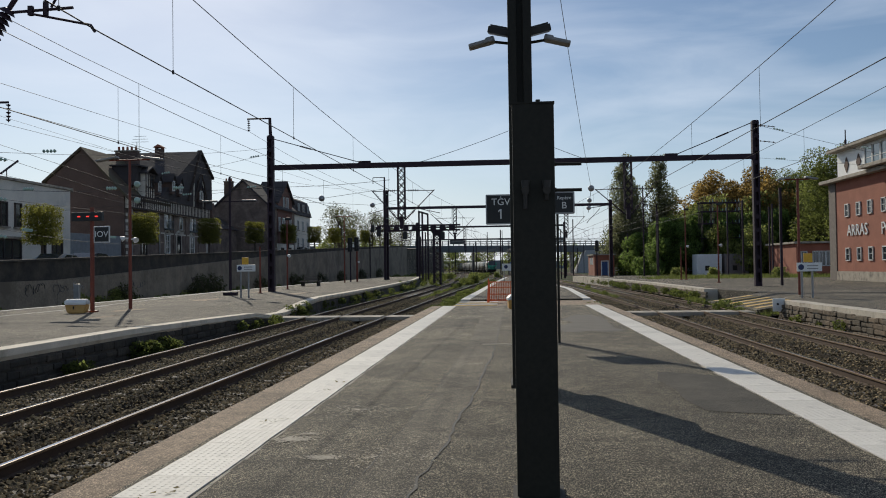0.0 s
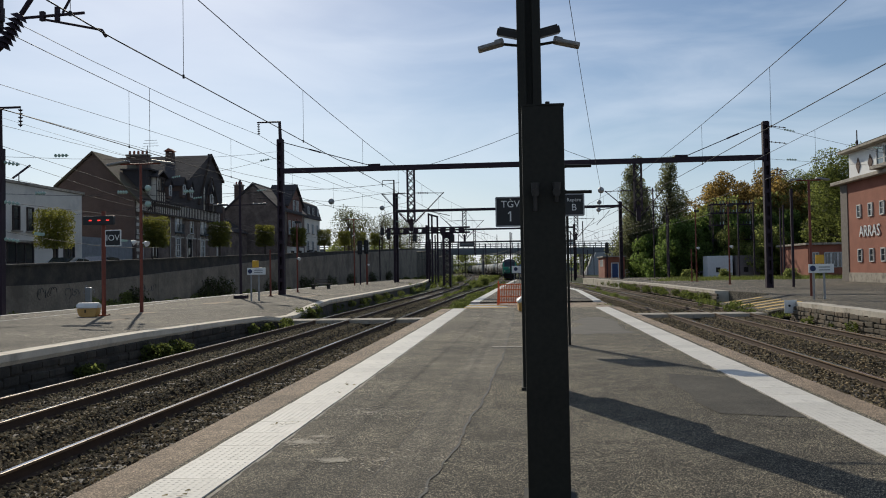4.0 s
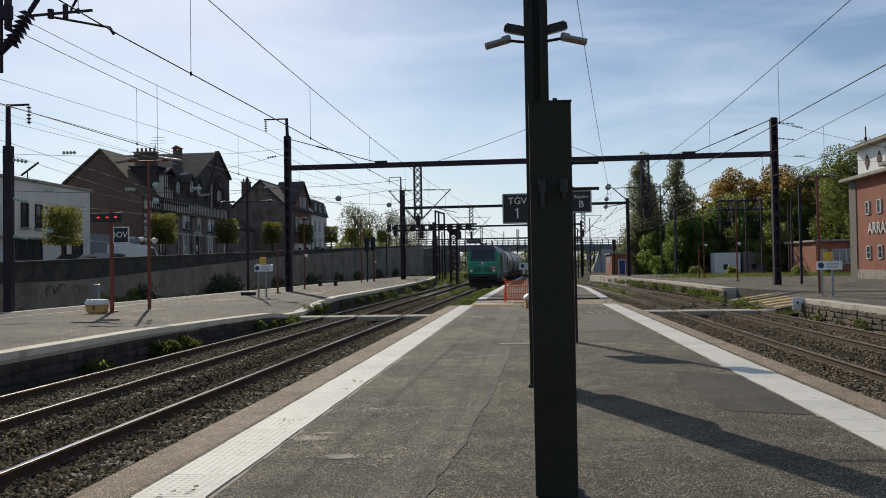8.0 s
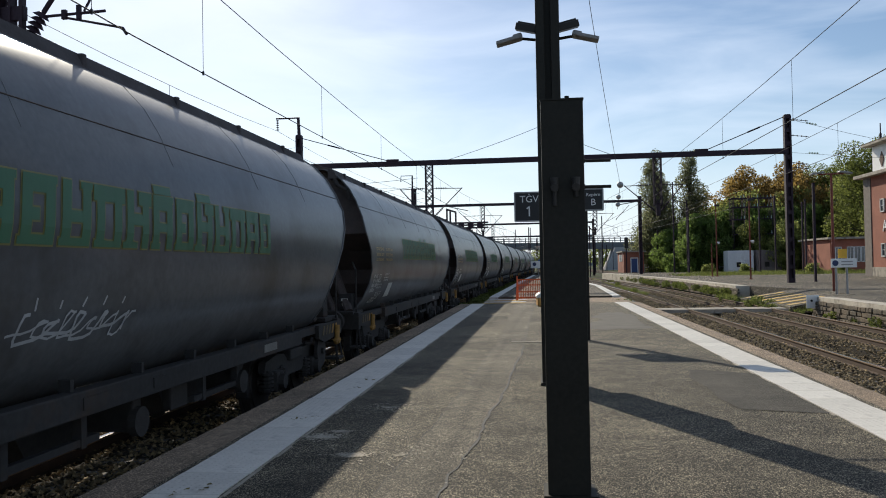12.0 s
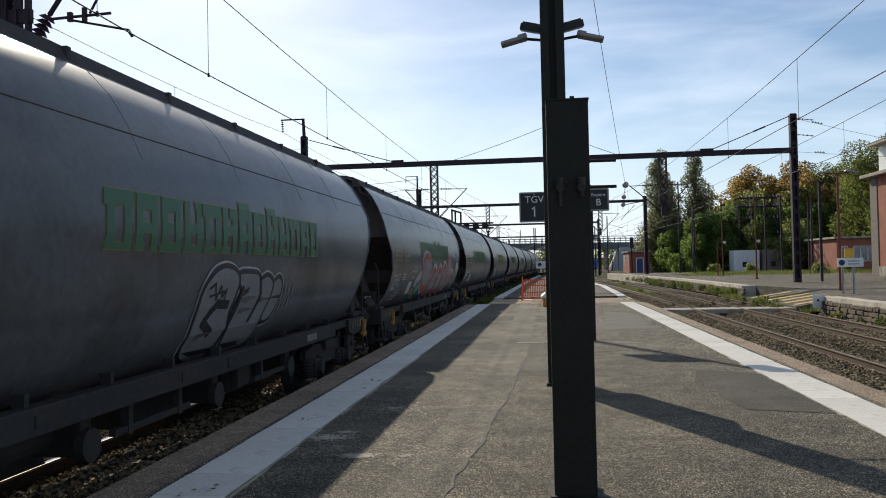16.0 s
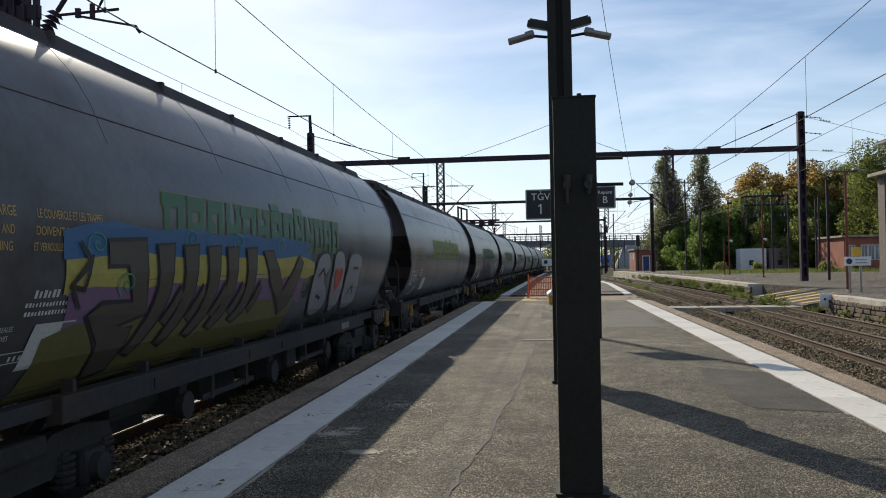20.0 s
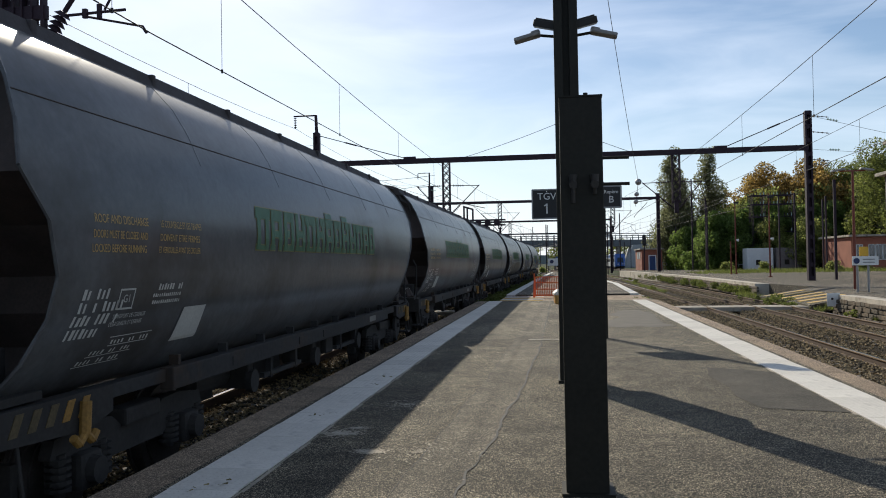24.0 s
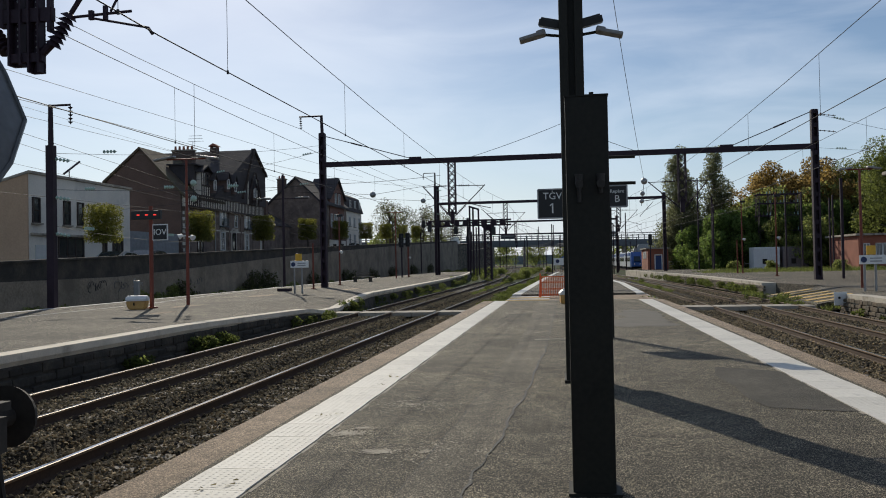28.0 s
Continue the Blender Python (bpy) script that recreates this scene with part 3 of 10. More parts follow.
def bogie(parent, y, r=0.46, base=1.8):
    bm = nb()
    h = base / 2
    for s in (-1, 1):
        side = [(-h - 0.42, 0.66), (-h - 0.36, 0.8), (-h + 0.1, 0.86), (-0.45, 0.84), (-0.3, 0.74), (0.3, 0.74), (0.45, 0.84), (h - 0.1, 0.86), (h + 0.36, 0.8), (h + 0.42, 0.66), (h + 0.2, 0.62), (h - 0.25, 0.66), (0.45, 0.5), (-0.45, 0.5), (-h + 0.25, 0.66), (-h - 0.2, 0.62)]
        poly_prism(bm, [(s * 0.95, y + a, b) for a, b in side], (s * 0.1, 0, 0))
        box(bm, (s * 1.0, y, 0.8), (0.22, 0.62, 0.16), bevel=0.03)
        for e in (-1, 1):
            box(bm, (s * 1.03, y + e * h, 0.5), (0.24, 0.32, 0.3), bevel=0.05)
            for q in (-0.29, 0.29):
                for k in range(5):
                    tube(bm, (s * 1.03, y + e * h + q, 0.4 + 0.055 * k), (s * 1.03, y + e * h + q, 0.43 + 0.055 * k), 0.1, seg=10)
                tube(bm, (s * 1.03, y + e * h + q, 0.36), (s * 1.03, y + e * h + q, 0.68), 0.06, seg=8)
            tube(bm, (s * 1.1, y + e * h, 0.5), (s * 1.22, y + e * h, 0.5), 0.13, 0.11, seg=14)
    box(bm, (0, y, 0.66), (2.0, 0.4, 0.24), bevel=0.03)
    frame_ob = part("bogie", fixed(bm), UNDER, parent)
    for e in (-1, 1):
        w = nb()
        for s in (-1, 1):
            disc(w, (s * 0.76, 0, 0), r, 0.13, 28)
            disc(w, (s * 0.70, 0, 0), r + 0.028, 0.03, 28)
            disc(w, (s * 0.835, 0, 0), r * 0.8, 0.02, 24)
            disc(w, (s * 0.85, 0, 0), r * 0.36, 0.06, 16)
        tube(w, (-0.95, 0, 0), (0.95, 0, 0), 0.08, seg=10)
        wh = part("wheelset", w, WHEEL, frame_ob)
        wh.location = (0, y + e * h, r)
    for e in (-1, 1):
        bm = nb()
        box(bm, (0.78, y + e * (h + r + 0.1), 0.5), (0.16, 0.09, 0.34), bevel=0.02)
        part("brake_block", bm, UNDER, frame_ob)
    return frame_ob


def buffers(parent, y, way, wide=False):
    for s in (-1, 1):
        bm = nb()
        tube(bm, (s * 0.875, y, 1.06), (s * 0.875, y + way * 0.42, 1.06), 0.11, seg=14)
        tube(bm, (s * 0.875, y + way * 0.42, 1.06), (s * 0.875, y + way * 0.62, 1.06), 0.075, seg=14)
        tube(bm, (s * 0.875, y + way * 0.6, 1.06), (s * 0.875, y + way * 0.645, 1.06), 0.225, 0.21, seg=24)
        if wide:
            box(bm, (s * 0.93, y + way * 0.625, 1.06), (0.72, 0.05, 0.36), bevel=0.02)
        part("buffer", bm, UNDER, parent)


def make_wagon():
    wg = thing("grain_wagon", "dark grey bulk grain hopper wagon with rounded body", "wagon", group="grain wagons of the freight train")
    bm = nb()
    rows = []
    for z, w in SHELL:
        ya, yb = -HALF + shell_inset(z), REAR - shell_inset(z, True)
        ys = [ya + (yb - ya) * k / 12 for k in range(13)]
        rows.append([[bm.verts.new((s * w, y, z)) for y in ys] for s in (-1, 1)])
    for a, b in zip(rows, rows[1:]):
        for side in (0, 1):
            for k in range(12):
                bm.faces.new((a[side][k], a[side][k + 1], b[side][k + 1], b[side][k]))
    for k in range(12):
        bm.faces.new((rows[-1][0][k], rows[-1][1][k], rows[-1][1][k + 1], rows[-1][0][k + 1]))
        bm.faces.new((rows[0][0][k], rows[0][0][k + 1], rows[0][1][k + 1], rows[0][1][k]))
    # ends: an upright sheet above, folded inwards below
    for k, way in ((0, 1), (12, -1)):
        ring = [r[1][k] for r in rows] + [r[0][k] for r in reversed(rows)]
        inner = []
        for v in ring:
            deep = 0.30 if v.co.z > 2.6 else 0.62 if v.co.z > 2.2 else 0.9 if v.co.z > 1.6 else 1.25
            inner.append(bm.verts.new((v.co.x * 0.955, v.co.y + way * deep, v.co.z)))
        n = len(ring)
        for i in range(n):
            j = (i + 1) % n
            f = bm.faces.new((ring[i], ring[j], inner[j], inner[i]))
            f.material_index = 1
        m = len(rows)
        for i in range(m - 1):
            f = bm.faces.new((inner[i], inner[i + 1], inner[n - 2 - i], inner[n - 1 - i]))
            f.material_index = 1
    body = part("hopper_body", fixed(bm), [HOPPER, HOPPER_END], wg, "dark grey curved hopper shell", smooth=True)
    for f in body.data.polygons:
        if f.material_index == 1:
            f.use_smooth = False
    rim_edges = {k for f in body.data.polygons if f.material_index == 1 for k in f.edge_keys}
    for ed in body.data.edges:
        if ed.key in rim_edges:
            ed.use_edge_sharp = True
    for s in (-1, 1):
        bm = nb()
        tube(bm, (s * (shell_half(3.36) - 0.002), -HALF + 0.2, 3.36), (s * (shell_half(3.36) - 0.002), REAR - 0.12, 3.36), 0.009, seg=4)
        part("side_bead", bm, HOPPER_END, body)
    # upright weld seams round the shell
    for y in (-4.2, -1.85, 0.55, 3.0, 5.1):
        for s in (-1, 1):
            bm = nb()
            pts = [(s * (shell_half(z) + 0.001), y, z) for z, w in SHELL[7:]]
            for a, b in zip(pts, pts[1:]):
                tube(bm, a, b, 0.0022, seg=4)
            part("weld_seam", bm, HOPPER, body)
    # rim flanges at both ends
    for k, rear in ((-1, False), (1, True)):
        for s in (-1, 1):
            bm = nb()
            pts = []
            for z, w in SHELL:
                y = -HALF + shell_inset(z) if not rear else REAR - shell_inset(z, True)
                pts.append((s * (w + 0.004), y, z))
            for a, b in zip(pts, pts[1:]):
                tube(bm, a, b, 0.016, seg=6)
            part("end_rim", bm, HOPPER, body)
    # roof hatch with its sloping cover and hinges
    bm = nb()
    poly_prism(bm, [(-0.5, -6.55, 4.13), (0.5, -6.55, 4.13), (0.46, -6.55, 4.22), (0.2, -6.55, 4.27), (-0.2, -6.55, 4.27), (-0.46, -6.55, 4.22)], (0, 13.5, 0))
    hatch = part("roof_hatch", fixed(bm), HOPPER_END, wg, "long dark roof hatch cover")
    for y in range(-6, 7, 2):
        for s in (-1, 1):
            bm = nb()
            box(bm, (s * 0.64, y, 4.08), (0.06, 0.07, 0.14), bevel=0.012)
            part("hatch_hinge", bm, COAMING, hatch)
    for s in (-1, 1):
        bm = nb()
        poly_prism(bm, [(s * 0.7, -6.85, 3.96), (s * 0.61, -6.85, 4.15), (s * 0.5, -6.85, 4.15), (s * 0.5, -6.85, 3.96)], (0, 14.0, 0))
        part("hatch_coaming", fixed(bm), COAMING, hatch, "raised grey coaming along the roof hatch")
    for e in (-1, 1):
        end = HALF if e < 0 else 6.25
        bm = nb()
        box(bm, (0, e * (end - 0.68), 3.62), (1.75, 0.16, 0.2), bevel=0.04)
        part("hood_beam", bm, HOPPER_END, wg)
        bm = nb()
        bend = [(0.62, -0.42, 3.98), (0.72, -0.3, 3.8), (0.92, -0.26, 3.7), (0.98, -0.28, 3.5)]
        for a, b in zip(bend, bend[1:]):
            tube(bm, (a[0], e * (end + a[1]), a[2]), (b[0], e * (end + b[1]), b[2]), 0.045, seg=8)
        part("hatch_lever", bm, UNDER, wg)
        for s in (-1, 1):
            for a, b, t in (((1.02, 0.12, 1.22), (0.3, -0.95, 2.5), 0.085), ((0.72, 0.1, 1.22), (0.02, -0.95, 2.3), 0.05)):
                bm = nb()
                tube(bm, (s * a[0], e * (end + a[1]), a[2]), (s * b[0], e * (end + b[1]), b[2]), t, seg=6)
                part("end_brace", bm, HOPPER_END, wg)
            bm = nb()
            tube(bm, (s * 1.17, e * (HALF + 0.12), 0.42), (s * 1.17, e * (HALF + 0.12), 2.05), 0.018, seg=6)
            tube(bm, (s * 1.17, e * (HALF + 0.12), 2.05), (s * 1.05, e * (HALF - 0.12), 2.2), 0.018, seg=6)
            part("hand_rail", bm, UNDER, wg, "thin upright steel hand rail")
            bm = nb()
            box(bm, (s * 1.16, e * (HALF - 0.02), 0.5), (0.26, 0.34, 0.04))
            tube(bm, (s * 1.26, e * (HALF - 0.18), 0.5), (s * 1.2, e * (HALF - 0.18), 0.95), 0.018, seg=6)
            tube(bm, (s * 1.26, e * (HALF + 0.14), 0.5), (s * 1.2, e * (HALF + 0.14), 0.95), 0.018, seg=6)
            part("foot_step", bm, UNDER, wg)
        bm = nb()
        box(bm, (0, e * (HALF - 0.1), 1.2), (2.3, 0.9, 0.06))
        box(bm, (0, e * (7.38 if e < 0 else 7.2), 1.03), (2.5, 0.16, 0.34), bevel=0.02)
        part("end_platform", bm, UNDER, wg)
        bm = nb()
        box(bm, (0.92, e * (HALF - 0.15), 1.4), (0.26, 0.3, 0.34), bevel=0.02)
        bx = part("end_box", bm, SOLE, wg, "small grey steel box")
        bm = nb()
        for q in range(2):
            box(bm, (0.9 + 0.02 * q, e * (HALF + 0.005), 1.45 - 0.1 * q), (0.14, 0.012, 0.05))
        part("box_label", bm, CREAM_PAINT, bx)
        if e > 0:
            bm = nb()
            tube(bm, (1.14, 6.2, 0.72), (1.2, 6.2, 0.72), 0.26, seg=20)
            tube(bm, (1.12, 6.2, 0.72), (1.24, 6.2, 0.72), 0.05, seg=8)
            part("hand_brake_wheel", bm, UNDER, wg)
        buffers(wg, e * (7.45 if e < 0 else 7.28), e)
        bm = nb()
        box(bm, (0, e * 7.68, 1.0), (0.12, 0.5, 0.18), bevel=0.03)
        tube(bm, (0, e * 7.9, 1.0), (0, e * 8.05, 0.8), 0.04)
        part("coupling", bm, UNDER, wg)
        bm = nb()
        tube(bm, (0.35, e * 7.45, 1.0), (0.35, e * 7.75, 0.62), 0.03, seg=6)
        tube(bm, (0.35, e * 7.75, 0.62), (0.3, e * 8.05, 0.66), 0.03, seg=6)
        part("brake_hose", bm, BLACK, wg)
        hook = e * 6.62
        bm = nb()
        poly_prism(bm, [(1.19, hook - 0.75, 1.16), (1.19, hook + 0.75, 1.16), (1.19, hook + 0.75, 0.93), (1.19, hook - e * 0.4, 0.86), (1.19, hook - 0.75, 0.95)] if e > 0 else [(1.19, hook - 0.75, 1.16), (1.19, hook + 0.75, 1.16), (1.19, hook + 0.75, 0.95), (1.19, hook + 0.4, 0.86), (1.19, hook - 0.75, 0.93)], (0.06, 0, 0))
        cp = part("corner_plate", fixed(bm), UNDER, wg)
        for q in range(5):
            bm = nb()
            u = hook - 0.55 + q * 0.2
            poly_prism(bm, [(1.251, u, 0.98), (1.251, u + 0.09, 0.98), (1.251, u + 0.17, 1.13), (1.251, u + 0.08, 1.13)], (0.006, 0, 0))
            part("hazard_stripe", fixed(bm), HAZARD if q in (3, 4) else HAZARD_DIRTY, cp)
        bm = nb()
        tube(bm, (1.29, hook + 0.3, 1.1), (1.29, hook + 0.28, 0.86), 0.045, seg=8)
        for a, b in (((0.28, 0.86), (0.2, 0.79)), ((0.2, 0.79), (0.13, 0.85)), ((0.28, 0.86), (0.37, 0.79)), ((0.37, 0.79), (0.43, 0.85))):
            tube(bm, (1.29, hook + a[0], a[1]), (1.29, hook + b[0], b[1]), 0.034, seg=8)
        part("lashing_hook", bm, HAZARD, wg, "orange-yellow painted lashing hook")
    # sole bars and gear below
    for s in (-1, 1):
        bm = nb()
        box(bm, (s * 1.2, 0, 1.06), (0.14, 9.7, 0.21), bevel=0.015)
        box(bm, (s * 1.12, 0, 1.09), (0.14, 14.4, 0.12), bevel=0.01)
        for k in range(9):
            box(bm, (s * 1.16, -4.6 + 1.15 * k, 1.19), (0.1, 0.05, 0.14))
        part("sole_bar", bm, SOLE, wg)
    for y in (-2.6, 0, 2.6):
        bm = nb()
        poly_prism(bm, [(-0.55, y - 1.1, 1.05), (0.55, y - 1.1, 1.05), (0.4, y - 0.5, 0.42), (-0.4, y - 0.5, 0.42)], (0, 1.1, 0))
        chute = part("discharge_chute", fixed(bm), UNDER, wg)
        bm = nb()
        box(bm, (0.9, y, 0.78), (0.5, 0.16, 0.3), bevel=0.02)
        tube(bm, (1.12, y, 0.72), (1.2, y, 0.72), 0.14, seg=14)
        part("gate_gear", bm, UNDER, chute)
    bm = nb()
    tube(bm, (0.75, -3.6, 0.82), (0.75, -2.4, 0.82), 0.17, seg=14)
    part("air_tank", bm, UNDER, wg)
    bm = nb()
    box(bm, (1.05, 1.0, 0.8), (0.1, 0.4, 0.26), bevel=0.02)
    part("valve_box", bm, UNDER, wg)
    for y in (-1.4, 2.0):
        bm = nb()
        box(bm, (1.12, y, 0.72), (0.06, 1.5, 0.06))
        for q in (-0.5, 0.5):
            box(bm, (1.12, y + q, 0.84), (0.08, 0.08, 0.34))
        part("hand_rail", bm, SOLE, wg)
    for y, w2 in ((-0.9, 0.4), (0.2, 0.24), (3.4, 0.5), (-3.3, 0.3)):
        bm = nb()
        box(bm, (1.275, y, 1.06), (0.012, w2, 0.1))
        part("data_plate", bm, SOLE if y != 3.4 else CREAM_DIM, wg, "small dull data plate")
    bogie(wg, -5.1)
    bogie(wg, 5.1)
    return wg


def on_shell(name, shapes, material, parent, lift=0.006, label="", step=0.0):
    """Flat painted shapes that follow the curved side: outlines as (along, up) points, cut into thin rows."""
    bm = nb()
    for rank, pts in enumerate(shapes):
        lo, hi = min(p[1] for p in pts), max(p[1] for p in pts)
        cuts = [z for z in [q * 0.09 for q in range(60)] if lo < z < hi]
        flat = bmesh.new()
        flat.faces.new([flat.verts.new((0, y, z)) for y, z in pts])
        for z in cuts:
            bmesh.ops.bisect_plane(flat, geom=[*flat.verts, *flat.edges, *flat.faces], plane_co=(0, 0, z), plane_no=(0, 0, 1))
        idx = {v: bm.verts.new((shell_half(v.co.z) + lift + step * rank, v.co.y, v.co.z)) for v in flat.verts}
        for f in flat.faces:
            bm.faces.new([idx[v] for v in f.verts])
        flat.free()
    bmesh.ops.recalc_face_normals(bm, faces=bm.faces)
    for f in bm.faces:
        if f.normal.x < 0:
            f.normal_flip()
    return part(name, bm, material, parent, label)


def bar(y0, y1, z0, z1, slant=0.0):
    return [(y0, z0), (y1, z0), (y1 + slant, z1), (y0 + slant, z1)]


# ---- diesel locomotive ----
LOCO_GREEN = mat("locomotive_green", (0.015, 0.265, 0.15), 0.32, var=0.1, scale=0.8, fine=15, bump=0.03)
LOCO_GREY = mat("locomotive_light_grey", (0.42, 0.42, 0.42), 0.38, var=0.08, scale=0.8, fine=15, bump=0.03)
LOCO_ROOF = mat("locomotive_roof_grey", (0.40, 0.385, 0.40), 0.5, var=0.14, scale=0.7, fine=12, bump=0.06)
LOCO_SILL = mat("locomotive_sill_grey", (0.062, 0.056, 0.056), 0.6, var=0.2, dirt=(0.04, 0.034, 0.03), dirt_at=0.55, dirt_scale=1.5)
LOCO_DARK = mat("locomotive_dark_grey", (0.06, 0.062, 0.066), 0.55, var=0.2)
PERFORATED = mat("perforated_panel", (0.27, 0.26, 0.25), 0.55, 0.2, var=0.15, scale=2, fine=90)
GRILLE = mat("grille_dark", (0.03, 0.035, 0.035), 0.6, 0.2, var=0.2)
GRILLE_GREEN = mat("grille_dark_green", (0.012, 0.052, 0.034), 0.7, var=0.15, scale=2, fine=120, bump=0.3)
SCREEN = mat("windscreen", (0.04, 0.047, 0.052), 0.05, var=0.05, bump=0, spec=0.9)
HEADLIGHT = glow("headlight_glow", (1.0, 0.9, 0.75), 0.06)
CHROME = mat("lamp_ring", (0.32, 0.32, 0.32), 0.3, 0.9, bump=0)
PLATE_RED = mat("name_plate_red", (0.16, 0.03, 0.035), 0.5, var=0.2)
RED_BADGE = mat("red_badge", (0.55, 0.03, 0.05), 0.4, bump=0, var=0.05)

# half outline of the body (sideways, up) and its lean towards the cab
RING = [(1.38, 1.02), (1.425, 1.12), (1.425, 2.3), (1.425, 3.36), (1.36, 3.46), (1.02, 3.98), (0.82, 4.11), (0.0, 4.18)]


def ring_at(y, top, squeeze):
    """Body ring at y: everything above 'top' is pressed down to it."""
    out = []
    for x, z in RING:
        zz = min(z, top)
        xx = x * squeeze
        out.append((xx, y, zz))
    return out


def make_loco():
    lo = thing("diesel_locomotive", "green and light grey freight diesel locomotive with raked cab", "locomotive")
    # middle of the body: green front half, grey rear half
    def loft(stations, mats, name, label):
        bm = nb()
        rings = []
        for st in stations:
            half = ring_at(*st)
            full = half + [(-x, y, z) for x, y, z in reversed(half[:-1])]
            rings.append([bm.verts.new(p) for p in full])
        n = len(rings[0])
        for a, b in zip(rings, rings[1:]):
            for i in range(n - 1):
                f = bm.faces.new((a[i], a[i + 1], b[i + 1], b[i]))
                z = (a[i].co.z + a[i + 1].co.z + b[i].co.z + b[i + 1].co.z) / 4
                f.material_index = 1 if z > (3.6 if name == "cab" else 3.38) else 0
            bm.faces.new((a[n - 1], a[0], b[0], b[n - 1])).material_index = 0
        bm.faces.new(rings[0][::-1])
        bm.faces.new(rings[-1])
        return part(name, fixed(bm), mats, lo, label)
    loft([(-7.9, 9, 1.0), (-2.58, 9, 1.0)], [LOCO_GREEN, LOCO_ROOF], "body_front_half", "glossy green body side")
    loft([(-2.58, 9, 1.0), (7.9, 9, 1.0)], [LOCO_GREY, LOCO_ROOF], "body_rear_half", "light grey body side")
    for e in (-1, 1):
        cab = loft([(e * 7.9, 9, 1.0), (e * 8.35, 4.2, 1.0), (e * 8.62, 3.59, 1.0), (e * 9.05, 2.62, 0.985), (e * 9.32, 2.45, 0.95), (e * 9.42, 2.2, 0.90)][:: 1], [LOCO_GREEN if e < 0 else LOCO_GREY, LOCO_DARK], "cab", "raked cab nose")
        # windscreen lies on the raked front
        bm = nb()
        nrm = Vector((0, e * 1.58, 0.70)).normalized() * 0.012
        a, b = Vector((0, e * 9.0, 2.73)), Vector((0, e * 8.45, 3.97))
        def on(u, t):
            q = a.lerp(b, t)
            return (u, q.y + nrm.y, q.z + nrm.z)
        poly_prism(bm, [on(-1.1, 0.05), on(1.1, 0.05), on(0.98, 0.7), on(-0.98, 0.7)], tuple(nrm))
        ws = part("windscreen", fixed(bm), SCREEN, cab, "dark raked windscreen")
        bm = nb()
        for pts in ([on(-1.18, -0.1), on(1.18, -0.1), on(1.18, 0.05), on(-1.18, 0.05)], [on(-1.18, 0.02), on(-1.1, 0.05), on(-0.98, 0.7), on(-1.05, 0.74)], [on(1.1, 0.05), on(1.18, 0.02), on(1.05, 0.74), on(0.98, 0.7)], [on(-1.05, 0.86), on(1.05, 0.86), on(0.98, 0.7), on(-0.98, 0.7)]):
            poly_prism(bm, pts, tuple(nrm * 1.4))
        part("windscreen_surround", fixed(bm), LOCO_DARK, cab)
        for s in (-1, 1):
            bm = nb()
            tube(bm, on(s * 0.25, 0.06), on(s * 0.7, 0.5), 0.012, seg=5)
            part("wiper", bm, BLACK, cab)
        # lamps
        for s, z in ((-1.05, 1.72), (1.05, 1.72), (0.0, 2.44)):
            yy = e * (9.36 if z < 2 else 9.24)
            bm = nb()
            tube(bm, (s, yy - e * 0.05, z), (s, yy + e * 0.1, z), 0.125 if z < 2 else 0.11, seg=20)
            hl = part("headlight", bm, CHROME, cab)
            bm = nb()
            tube(bm, (s, yy + e * 0.1, z), (s, yy + e * 0.115, z), 0.06, seg=18)
            part("lens", bm, HEADLIGHT if e < 0 else GREY_METAL, hl)
        if e < 0:
            for s in (-0.72, 0.72):
                bm = nb()
                tube(bm, (s, -9.34, 1.66), (s, -9.44, 1.66), 0.12, seg=18)
                part("tail_lamp", bm, LOCO_DARK, cab)
        # grilles below the windscreen, badge, number bars
        for s in (-0.42, 0.42):
            bm = nb()
            for q in range(9):
                box(bm, (s, e * 9.42, 1.65 + q * 0.045), (0.62, 0.03, 0.02))
            part("grille", bm, GRILLE, cab)
        bm = nb()
        poly_prism(bm, [(0.76, e * 9.425, 1.9), (1.27, e * 9.425, 1.9), (1.27, e * 9.425, 2.1), (1.14, e * 9.425, 2.17), (0.76, e * 9.425, 2.17)], (0, e * 0.012, 0))
        badge = part("badge", fixed(bm), RED_BADGE, cab, "plain red badge")
        bm = nb()
        for q in range(4):
            box(bm, (0.84 + q * 0.1, e * 9.44, 2.02), (0.06, 0.012, 0.1))
        part("badge_bars", bm, WHITE, badge)
        for q in range(6):
            bm = nb()
            box(bm, (-0.26 + q * 0.105, e * 9.375, 2.3), (0.075, 0.02, 0.12))
            part("number_bar", bm, CREAM_PAINT, cab)
        # roof horns and notch
        bm = nb()
        box(bm, (0, e * 8.0, 4.13), (0.7, 0.4, 0.1), bevel=0.03)
        for s in (-0.18, 0.02, 0.2):
            tube(bm, (s, e * 8.0, 4.2), (s, e * 8.25, 4.21), 0.03, 0.06, seg=12)
        part("horns", bm, LOCO_DARK, lo)
        # buffer beam, plough, pipes
        bm = nb()
        box(bm, (0, e * 9.35, 1.0), (2.7, 0.36, 0.42), bevel=0.05)
        box(bm, (0, e * 9.62, 1.38), (2.72, 0.5, 0.07), bevel=0.02)
        for s in (-1, 1):
            box(bm, (s * 0.875, e * 9.6, 1.06), (0.42, 0.3, 0.4), bevel=0.06)
            tube(bm, (s * 1.32, e * 9.8, 1.0), (s * 1.32, e * 9.8, 1.62), 0.03, seg=6)
            tube(bm, (s * 1.1, e * 9.8, 1.0), (s * 1.1, e * 9.8, 1.62), 0.03, seg=6)
        part("buffer_beam", bm, UNDER, lo)
        bm = nb()
